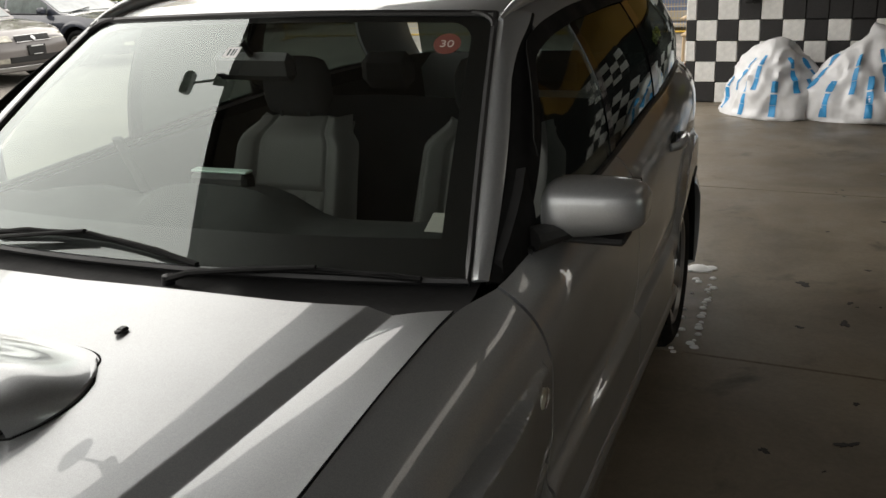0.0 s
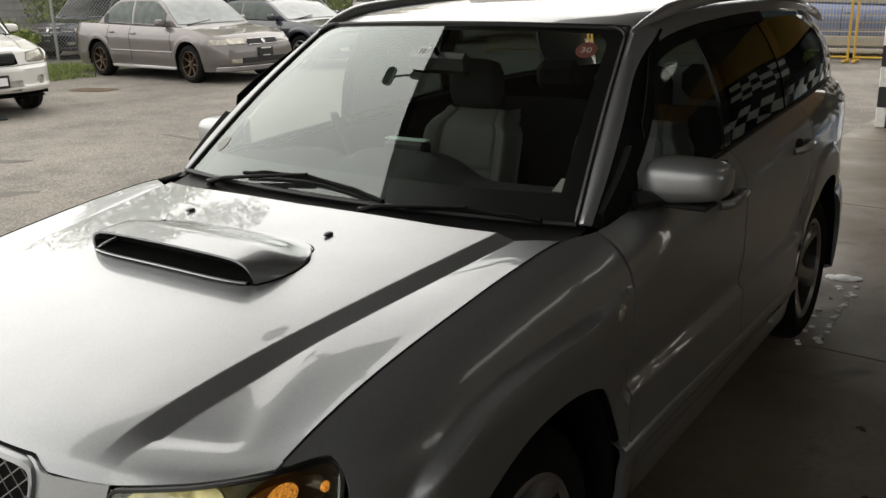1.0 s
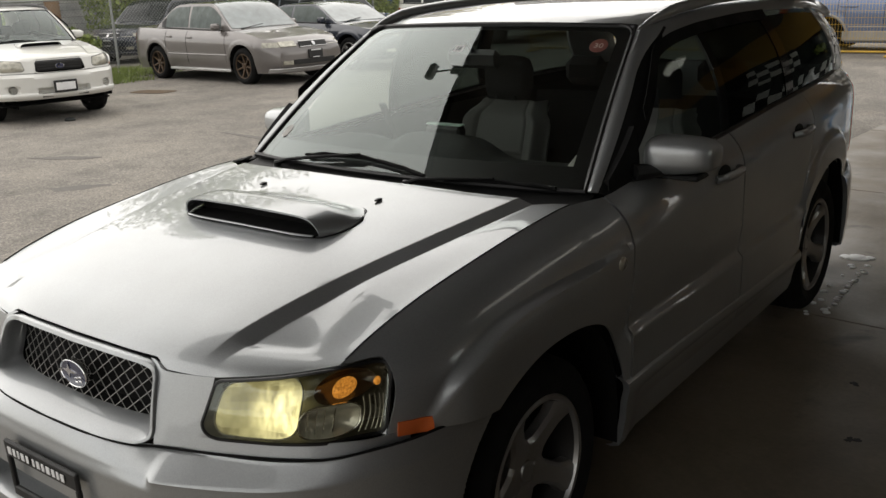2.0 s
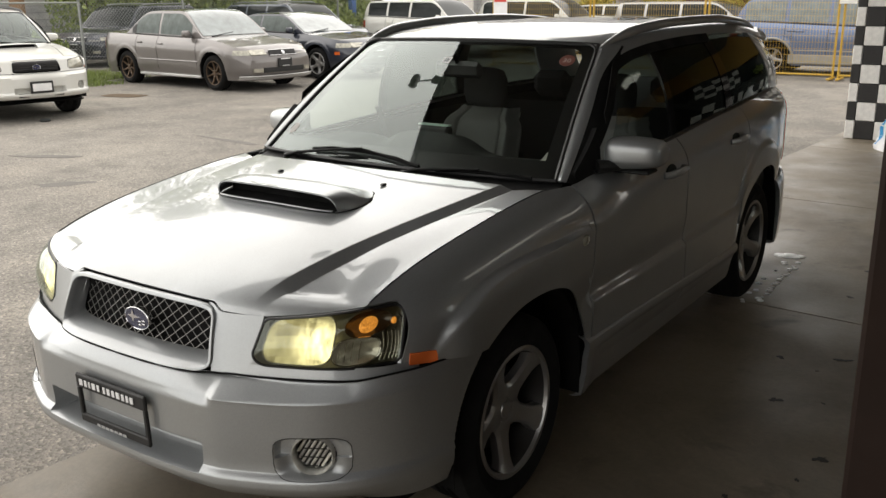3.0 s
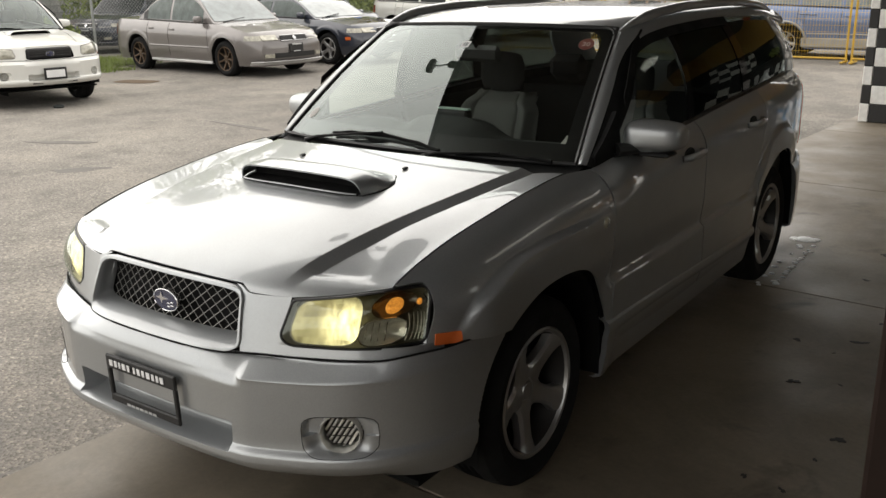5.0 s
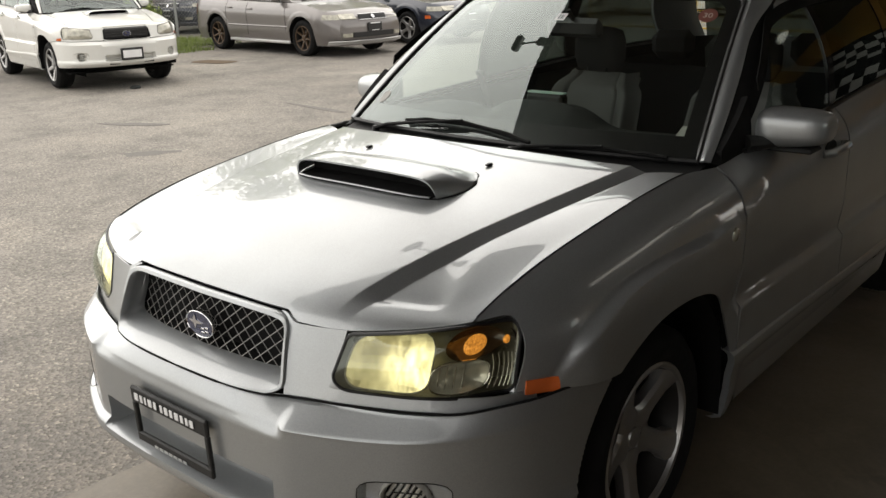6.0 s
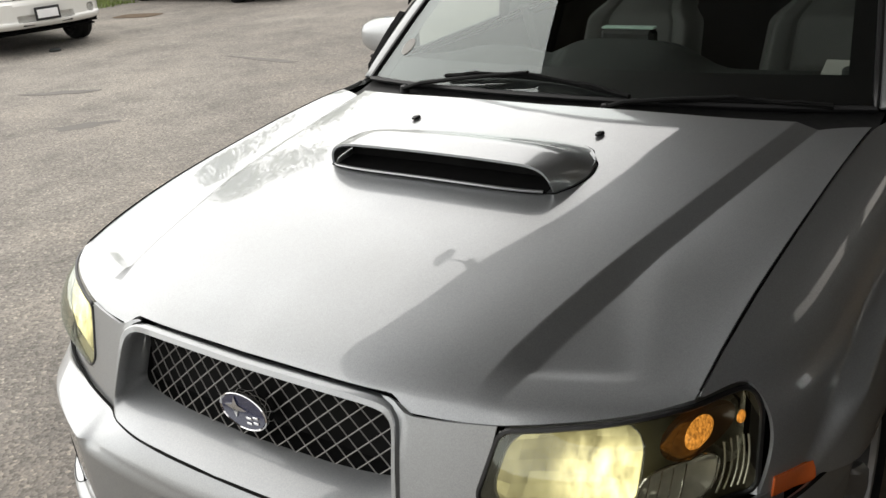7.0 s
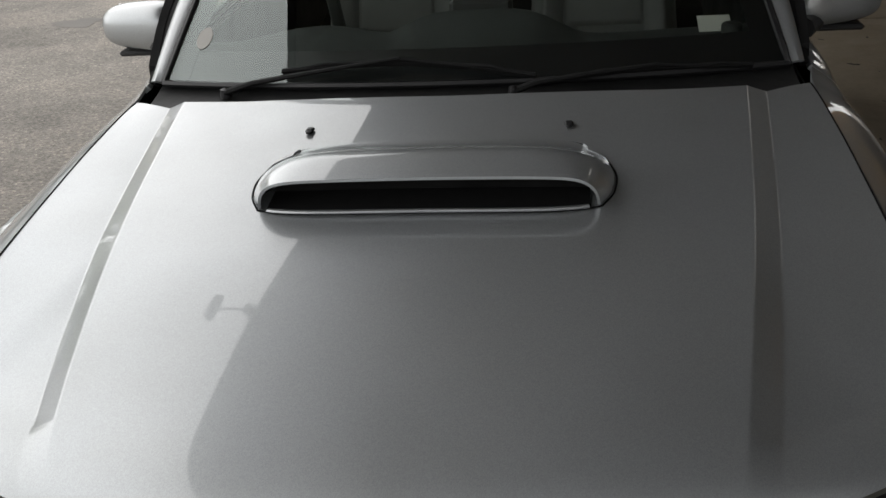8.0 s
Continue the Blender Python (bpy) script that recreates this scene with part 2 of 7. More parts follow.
def asphalt():
    m, n, l, b = nodes_of("asphalt")
    big = ramp(n, l, tex_noise(n, l, 0.22, 6, 0.6, dist=0.6), [(0.3, (0.160, 0.147, 0.130)), (0.5, (0.215, 0.198, 0.176)), (0.72, (0.280, 0.260, 0.230))])
    streak = ramp(n, l, tex_noise(n, l, 1.3, 8, 0.7), [(0.33, (0.70, 0.70, 0.70)), (0.5, (1, 1, 1)), (0.66, (1.2, 1.18, 1.15))])
    c = n.new("ShaderNodeTexCoord")
    v = n.new("ShaderNodeTexVoronoi")
    v.inputs["Scale"].default_value = 85
    l.new(c.outputs["Object"], v.inputs["Vector"])
    sep = n.new("ShaderNodeSeparateColor")
    l.new(v.outputs["Color"], sep.inputs[0])
    grit = ramp(n, l, sep.outputs[0], [(0.0, (0.5, 0.49, 0.48)), (0.6, (1.0, 1.0, 1.0)), (0.93, (1.25, 1.22, 1.18)), (1.0, (1.9, 1.85, 1.75))])
    l.new(mixc(n, l, 0.85, mixc(n, l, 1.0, big, streak, "MULTIPLY"), grit, "MULTIPLY"), b.inputs["Base Color"])
    b.inputs["Roughness"].default_value = 0.85
    bumped(n, l, b, v.outputs["Distance"], 0.7, 0.006)
    return m


def concrete():
    m, n, l, b = nodes_of("garage_concrete")
    big = ramp(n, l, tex_noise(n, l, 0.9, 7, 0.62, dist=0.8), [(0.28, (0.105, 0.086, 0.062)), (0.5, (0.180, 0.150, 0.110)), (0.72, (0.250, 0.210, 0.160))])
    stain = ramp(n, l, tex_noise(n, l, 2.6, 5, 0.6, dist=0.4), [(0.28, (0.42, 0.40, 0.38)), (0.40, (1, 1, 1))])
    fine = ramp(n, l, tex_noise(n, l, 40, 6, 0.7), [(0.3, (0.86, 0.86, 0.86)), (0.7, (1.08, 1.08, 1.08))])
    l.new(mixc(n, l, 1.0, mixc(n, l, 1.0, big, stain, "MULTIPLY"), fine, "MULTIPLY"), b.inputs["Base Color"])
    l.new(ramp(n, l, tex_noise(n, l, 1.6, 6, 0.6), [(0.35, (0.36,) * 3), (0.65, (0.64,) * 3)]), b.inputs["Roughness"])
    bumped(n, l, b, tex_noise(n, l, 60, 5), 0.25, 0.003)
    return m


def pale_block():
    m, n, l, b = nodes_of("pale_blockwork")
    g = n.new("ShaderNodeNewGeometry")
    tone = ramp(n, l, g.outputs["Random Per Island"], [(0, (0.42, 0.42, 0.43)), (0.5, (0.55, 0.54, 0.55)), (1, (0.66, 0.65, 0.63))])
    st = ramp(n, l, tex_noise(n, l, 3, 6), [(0.35, (0.7, 0.7, 0.72)), (0.6, (1, 1, 1))])
    l.new(mixc(n, l, 1.0, tone, st, "MULTIPLY"), b.inputs["Base Color"])
    b.inputs["Roughness"].default_value = 0.9
    return m


ASPHALT, CONCRETE, BLOCKWORK = asphalt(), concrete(), pale_block()
PATCH = plain("asphalt_repair", (0.148, 0.138, 0.126), 0.9, scale=5, fine=90, bump=0.6)
IRON = plain("rusty_iron", (0.10, 0.065, 0.035), 0.8)
WET = plain("dark_oil_stain", (0.012, 0.010, 0.008), 0.55)


for m_ in (BROWN, DARK_CLOTH, DASH, WIPER, LEATHER, RUBBER, GAP):
    for n_ in m_.node_tree.nodes:
        if n_.type == "BSDF_PRINCIPLED":
            n_.inputs["Specular IOR Level"].default_value = 0.2

# ---- mesh tools ----
def pch(table, x):
    """Smooth monotone curve through the table's points."""
    t = sorted(table)
    xs, ys = [p[0] for p in t], [p[1] for p in t]
    if x <= xs[0]:
        return ys[0]
    if x >= xs[-1]:
        return ys[-1]
    d = [(ys[i + 1] - ys[i]) / (xs[i + 1] - xs[i]) for i in range(len(xs) - 1)]
    s = [d[0]] + [0 if d[i - 1] * d[i] <= 0 else 2 * d[i - 1] * d[i] / (d[i - 1] + d[i]) for i in range(1, len(d))] + [d[-1]]
    i = max(k for k in range(len(d)) if xs[k] <= x)
    h = xs[i + 1] - xs[i]
    u = (x - xs[i]) / h
    return (ys[i] * (1 + 2 * u) * (1 - u) ** 2 + s[i] * h * u * (1 - u) ** 2 + ys[i + 1] * u * u * (3 - 2 * u) + s[i + 1] * h * u * u * (u - 1))


def sm(a, b, x):
    u = min(1, max(0, (x - a) / (b - a)))
    return u * u * (3 - 2 * u)


def lerp(a, b, u):
    return a + (b - a) * u


class Shape:
    """Collects vertices and faces of one mesh."""

    def __init__(self):
        self.v, self.f = [], []

    def add(self, verts, faces):
        k = len(self.v)
        self.v += [tuple(float(c) for c in p) for p in verts]
        self.f += [tuple(i + k for i in q) for q in faces]
        return self

    def sheet(self, grid, thick=0.0, loop=False):
        g = np.array(grid, float)
        m, n = g.shape[:2]
        cols = n if loop else n - 1
        quads = [(i * n + j, i * n + (j + 1) % n, (i + 1) * n + (j + 1) % n, (i + 1) * n + j) for i in range(m - 1) for j in range(cols)]
        if not thick:
            return self.add(g.reshape(-1, 3), quads)
        du, dv = np.gradient(g, axis=0), np.gradient(g, axis=1)
        nor = np.cross(du, dv)
        nor /= np.maximum(np.linalg.norm(nor, axis=2, keepdims=True), 1e-9)
        back = (g + nor * thick).reshape(-1, 3)
        N = m * n
        faces = quads + [tuple(i + N for i in q[::-1]) for q in quads]
        edge = [(i, 0) for i in range(m - 1)]
        for i in range(m - 1):
            if not loop:
                faces.append((i * n, (i + 1) * n, (i + 1) * n + N, i * n + N))
                a, b2 = i * n + n - 1, (i + 1) * n + n - 1
                faces.append((b2, a, a + N, b2 + N))
        for j in range(cols):
            a, b2 = j, (j + 1) % n
            faces.append((b2, a, a + N, b2 + N))
            a, b2 = (m - 1) * n + j, (m - 1) * n + (j + 1) % n
            faces.append((a, b2, b2 + N, a + N))
        return self.add(np.vstack([g.reshape(-1, 3), back]), faces)

    def box(self, c, s, bevel=0.0, turn=None):
        hx, hy, hz = s[0] / 2, s[1] / 2, s[2] / 2
        b = min(bevel, hx * 0.95, hy * 0.95, hz * 0.95)
        pts, idx = [], {}
        for sx in (-1, 1):
            for sy in (-1, 1):
                for sz in (-1, 1):
                    for ax in range(3):
                        p = [sx * (hx - (0 if ax == 0 else b)), sy * (hy - (0 if ax == 1 else b)), sz * (hz - (0 if ax == 2 else b))]
                        idx[sx, sy, sz, ax] = len(pts)
                        pts.append(p)
        faces = []
        for s1 in (-1, 1):
            for ax in range(3):
                o = [(-1, -1), (1, -1), (1, 1), (-1, 1)]
                key = lambda a, q: tuple((s1 if k == ax else q[0] if k == (ax + 1) % 3 else q[1]) for k in range(3))
                loop = [idx[(*key(ax, q), ax)] for q in o]
                faces.append(tuple(loop if s1 > 0 else loop[::-1]))
        if b > 0:
            for ax in range(3):
                a1, a2 = (ax + 1) % 3, (ax + 2) % 3
                for q1 in (-1, 1):
                    for q2 in (-1, 1):
                        e = []
                        for t in (-1, 1):
                            k = [0, 0, 0]
                            k[ax], k[a1], k[a2] = t, q1, q2
                            e.append(tuple(k))
                        loop = [idx[(*e[0], a1)], idx[(*e[1], a1)], idx[(*e[1], a2)], idx[(*e[0], a2)]]
                        faces.append(tuple(loop if q1 * q2 < 0 else loop[::-1]))
            for sx in (-1, 1):
                for sy in (-1, 1):
                    for sz in (-1, 1):
                        loop = [idx[sx, sy, sz, k] for k in range(3)]
                        faces.append(tuple(loop if sx * sy * sz > 0 else loop[::-1]))
        else:
            keep = {}
            for k, i in idx.items():
                keep.setdefault(k[:3], i)
            faces = [tuple(keep[[kk for kk, v in idx.items() if v == i][0][:3]] for i in f) for f in faces]
        m = (turn or Matrix()).to_3x3()
        return self.add([m @ Vector(p) + Vector(c) for p in pts], faces)

    def tube(self, path, r, n=8, cap=True, flat=1.0):
        path = [Vector(p) for p in path]
        rings, up = [], None
        rr = r if isinstance(r, (list, tuple)) else [r] * len(path)
        for i, p in enumerate(path):
            d = (path[min(i + 1, len(path) - 1)] - path[max(i - 1, 0)]).normalized()
            if up is None:
                up = Vector((0, 0, 1)) if abs(d.z) < 0.9 else Vector((0, 1, 0))
            a = d.cross(up).normalized()
            up = a.cross(d).normalized()
            rings.append([p + rr[i] * (math.cos(2 * math.pi * k / n) * a + flat * math.sin(2 * math.pi * k / n) * up) for k in range(n)])
        k0 = len(self.v)
        self.sheet([[tuple(q) for q in g] for g in rings], loop=True)
        if cap:
            self.f.append(tuple(k0 + k for k in range(n))[::-1])
            self.f.append(tuple(k0 + (len(path) - 1) * n + k for k in range(n)))
        return self

    def lathe(self, prof, c=(0, 0, 0), axis="X", n=40, close=False):
        """prof: (along, radius) points, turned about the axis."""
        g = []
        for a, r in prof + ([prof[0]] if close else []):
            ring = []
            for k in range(n):
                t = 2 * math.pi * k / n
                y, z = r * math.cos(t), r * math.sin(t)
                p = {"X": (a, y, z), "Y": (y, a, z), "Z": (y, z, a)}[axis]
                ring.append((p[0] + c[0], p[1] + c[1], p[2] + c[2]))
            g.append(ring)
        return self.sheet(g, loop=True)

    def prism(self, poly, d):
        """A flat outline (3D points in order) pushed out by the vector d."""
        n = len(poly)
        a = [Vector(p) for p in poly]
        b = [p + Vector(d) for p in a]
        return self.add(a + b, [tuple(range(n))[::-1], tuple(range(n, 2 * n))] + [(i, (i + 1) % n, (i + 1) % n + n, i + n) for i in range(n)])

    def mesh(self, name, mat, angle=35, fix=True):
        me = bpy.data.meshes.new(name)
        me.from_pydata(self.v, [], self.f)
        if fix:
            bm = bmesh.new()
            bm.from_mesh(me)
            bmesh.ops.recalc_face_normals(bm, faces=bm.faces)
            bm.to_mesh(me)
            bm.free()
        me.materials.append(mat)
        me.polygons.foreach_set("use_smooth", [angle > 0] * len(me.polygons))
        if angle:
            me.set_sharp_from_angle(angle=radians(angle))
        me.update()
        return me


def part(name, shape, mat, parent=None, label="", angle=35, fix=True):
    ob = new(name, shape.mesh(name, mat, angle, fix))
    if parent:
        ob.parent = parent
    if label:
        ob["label"] = label
    return ob


def thing(name, label, category, m=None, group="", kind=""):
    ob = tagged(new(name), label, category, group, kind)
    if m:
        ob.matrix_world = m
    return ob


def mirror(shape):
    s = Shape()
    s.v = [(-x, y, z) for x, y, z in shape.v]
    s.f = [q[::-1] for q in shape.f]
    return s


# ---- the estate car: its surfaces ----
PX = [(0.30, 0.748), (0.36, 0.788), (0.44, 0.818), (0.52, 0.835), (0.60, 0.843), (0.9, 0.848), (1.3, 0.850), (2.0, 0.855), (3.0, 0.852), (3.5, 0.838), (3.9, 0.800), (4.15, 0.750), (4.28, 0.68), (4.36, 0.57)]
XS = [(0.30, 0.698), (0.6, 0.705), (1.0, 0.712), (1.22, 0.722), (1.36, 0.752), (1.6, 0.775), (2.2, 0.785), (3.0, 0.780), (3.6, 0.748), (4.0, 0.695), (4.25, 0.625), (4.38, 0.52)]
ZS = [(0.30, 0.850), (0.40, 0.883), (0.565, 0.920), (0.79, 0.953), (1.0, 0.978), (1.21, 0.992), (1.36, 0.990), (1.5, 1.008), (2.16, 1.040), (2.8, 1.075), (3.5, 1.095), (4.38, 1.10)]
HOOD_C = [(0, 0.818), (0.02, 0.842), (0.05, 0.862), (0.10, 0.883), (0.2, 0.910), (0.35, 0.940), (0.5, 0.962), (0.8, 0.996), (1.1, 1.026)]
HOOD_FRONT = [(0, 0.103), (0.2, 0.108), (0.33, 0.122), (0.46, 0.153), (0.58, 0.202), (0.65, 0.248), (0.70, 0.30)]
HOOD_BACK = [(0, 1.118), (0.4, 1.133), (0.6, 1.168), (0.73, 1.225)]
CREASE = [(0.10, 0.402), (0.36, 0.453), (0.63, 0.502), (1.1, 0.573), (1.25, 0.594)]
BLISTER = [(0.38, 0.64), (0.44, 0.72), (0.50, 0.780), (0.57, 0.815), (0.66, 0.842), (0.75, 0.855), (0.90, 0.864), (1.1, 0.866), (1.36, 0.866)]
# the joint between nose and bumper in plan, and how far the bumper's top shelf stands out from it
NOSE_LOW = [(0, 0.012), (0.1, 0.014), (0.2, 0.021), (0.3, 0.044), (0.345, 0.067), (0.40, 0.082), (0.465, 0.103), (0.55, 0.138), (0.63, 0.176), (0.70, 0.224), (0.757, 0.285), (0.78, 0.335), (0.79, 0.39)]
SHELF = [(0, 0.026), (0.2, 0.034), (0.30, 0.052), (0.345, 0.066), (0.39, 0.074), (0.465, 0.064), (0.55, 0.052), (0.63, 0.040), (0.70, 0.028), (0.76, 0.016), (0.84, 0.004)]
ARCH_F, ARCH_R, HUB_Z = 0.902, 3.424, 0.325


def arch_z(y, r=0.415):
    """Height of the wheel arch's edge, or nothing clear of the arches."""
    best = 0.0
    for c in (ARCH_F, ARCH_R):
        d = abs(y - c) / (r * 0.895 if c == ARCH_R and y > c else r)
        if d < 1:
            best = max(best, HUB_Z + r * (1 - d ** 2.3) ** (1 / 2.3))
    return best


def side_x(y, z):
    """Half width of the body side at length y and height z."""
    p, xs, zs = pch(PX, y), pch(XS, y), pch(ZS, y)
    h = zs - z
    x = p - (p - xs) * (1 - min(1, max(0, h) / 0.18)) ** 3.0
    x -= 0.012 * sm(0.72, 0.60, z)
    x += 0.020 * sm(0.612, 0.584, z) * sm(1.26, 1.34, y) * sm(3.1, 2.9, y)
    x -= 0.05 * sm(0.42, 0.22, z)
    r = ((1.16 * abs(y - ARCH_R)) ** 2.3 + max(0, z - HUB_Z) ** 2.3) ** (1 / 2.3)
    x += 0.020 * sm(0.560, 0.525, r) * sm(0.40, 0.62, z)
    # the front wing's blister below its curved crease, and the rolled arch lip
    if y < 1.6:
        zc = pch(BLISTER, y)
        soft = 0.5 + 1.2 * min(1.5, (pch(BLISTER, y + 0.01) - pch(BLISTER, y - 0.01)) / 0.02)
        x += 0.036 * sm(0.38, 0.54, y) * sm(1.44, 1.0, y) * sm(zc + 0.005 * soft, zc - 0.012 * soft, z) * sm(0.36, 0.60, z)
    return x


def hood_z(x, y):
    x = abs(x)
    xs = 0.715
    d = y - pch(HOOD_FRONT, x)
    zin = pch(HOOD_C, d)
    xc = pch(CREASE, y)
    zs = pch(ZS, max(0.30, y))
    zo = zs
    crown = 0.005 * min(1, x / xc) ** 2
    inner = zin - crown
    fade = sm(0.0, 0.11, d)
    foot = xc + 0.040
    low = inner - fade * max(0.016, min(0.022, inner - zo - 0.004))
    if x <= xc:
        return inner
    if x <= foot:
        return lerp(inner, low, (x - xc) / (foot - xc))
    w = min(1, (x - foot) / max(0.02, xs - foot))
    return lerp(low, zo, w) + 0.013 * w * (1 - w) * sm(0.0, 0.5, d)


def inward(grid):
    g = np.array(grid, float)
    nor = np.cross(np.gradient(g, axis=0), np.gradient(g, axis=1))
    way = np.array((0, 2.2, 0.6)) - g.reshape(-1, 3).mean(0)
    return 1 if (nor.reshape(-1, 3).mean(0) @ way) > 0 else -1


def panel(grid, t=0.006):
    return Shape().sheet(grid, t * inward(grid))


def both(name, shape, mat, parent, label="", angle=35):
    a = part(name, shape, mat, parent, label, angle)
    b = part(name, mirror(shape), mat, parent, label, angle)
    return a, b


def side_panel(y0, y1, top, low, ny=36, nz=26):
    """y0, y1, top, low: functions of the other coordinate."""
    g = []
    for i in range(ny + 1):
        row = []
        for j in range(nz + 1):
            v = (j / nz) ** 0.8
            y = lerp(y0(v), y1(v), i / ny)
            z = lerp(top(y), low(y), v)
            row.append((side_x(y, z), y, z))
        g.append(row)
    return g


def wheel(parent, x, y, z, out, style, rim_mat, r=0.322, w=0.21, name="wheel", cap_mat=None):
    hub = new(name)
    hub.parent = parent
    hub.location = (x, y, z)
    s = 1 if out > 0 else -1
    rr = r * 0.685
    tyre = [(-w * 0.5, rr), (-w * 0.56, rr + 0.02), (-w * 0.58, (rr + r) / 2), (-w * 0.52, r - 0.025), (-w * 0.42, r - 0.006), (-w * 0.25, r - 0.001)]
    for k in range(3):
        c = (-0.125 + 0.125 * k) * w
        tyre += [(c - 0.012, r), (c - 0.008, r - 0.008), (c + 0.008, r - 0.008), (c + 0.012, r)]
    tyre += [(w * 0.25, r - 0.001), (w * 0.42, r - 0.006), (w * 0.52, r - 0.025), (w * 0.58, (rr + r) / 2), (w * 0.56, rr + 0.02), (w * 0.5, rr)]
    part("tyre", Shape().lathe([(a * s, b) for a, b in tyre], n=56), RUBBER, hub, angle=30)
    rim = [(w * 0.50, rr + 0.003), (w * 0.53, rr - 0.004), (w * 0.52, rr - 0.013), (w * 0.46, rr - 0.018), (w * 0.2, rr - 0.03), (-w * 0.4, rr - 0.03), (-w * 0.5, rr + 0.002)]
    part("rim", Shape().lathe([(a * s, b) for a, b in rim[:4]], n=56), rim_mat, hub, angle=40)
    # the barrel is dark iron: shade inside the rim put into its colour
    part("barrel", Shape().lathe([(a * s, b) for a, b in rim[3:]], n=40), DARK_IRON, hub, angle=40)
    disc = Shape().lathe([(w * 0.12 * s, 0.0), (w * 0.12 * s, 0.14), (w * 0.06 * s, 0.14), (w * 0.06 * s, 0.0)], n=32)
    part("brake_disc", disc, DARK_IRON, hub, "dull dark brake disc")
    # black disc standing for the shade behind the spokes
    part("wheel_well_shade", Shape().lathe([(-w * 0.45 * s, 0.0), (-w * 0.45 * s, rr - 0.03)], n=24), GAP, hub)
    n, wide, narrow = {"five": (5, 0.031, 0.029), "seven": (7, 0.020, 0.013), "six": (6, 0.030, 0.024)}[style]
    for k in range(n):
        a = 2 * math.pi * (k + 0.61) / n
        g = []
        for i in range(8):
            u = i / 7
            rad = lerp(0.035, rr - 0.012, u)
            ww = lerp(wide, narrow, u) + 0.024 * sm(0.74, 1.0, u) * (style == "five") + 0.036 * sm(0.36, 0.0, u) * (style == "five")
            x0 = lerp(w * 0.27, w * 0.45, u ** 1.4) if style == "five" else lerp(w * 0.33, w * 0.47, u ** 1.5)
            ring = []
            for b, dx in ((-1.0, -0.03), (-0.95, -0.004), (-0.7, 0.004), (0, 0.006), (0.7, 0.004), (0.95, -0.004), (1.0, -0.03)):
                ca, sa = math.cos(a), math.sin(a)
                ring.append(((x0 + dx) * s, rad * ca - b * ww * sa, rad * sa + b * ww * ca))
            g.append(ring)
        part("spoke", Shape().sheet(g, 0.004), rim_mat, hub)
    dip = 0.10 * w if style == "five" else 0.0
    part("hub_cap", Shape().lathe([((w * a - dip) * s, b) for a, b in ((0.36, 0.052), (0.41, 0.050), (0.42, 0.044), (0.40, 0.040), (0.40, 0.030), (0.425, 0.028), (0.43, 0.0))], n=28), cap_mat or rim_mat, hub)
    for k in range(5):
        a = 2 * math.pi * (k + 0.75) / 5
        part("wheel_nut", Shape().lathe([((w * a - dip) * s, b) for a, b in ((0.34, 0.009), (0.385, 0.009), (0.395, 0.006), (0.395, 0.0))], c=(0, 0.056 * math.cos(a), 0.056 * math.sin(a)), n=6), GALV, hub)
    return hub


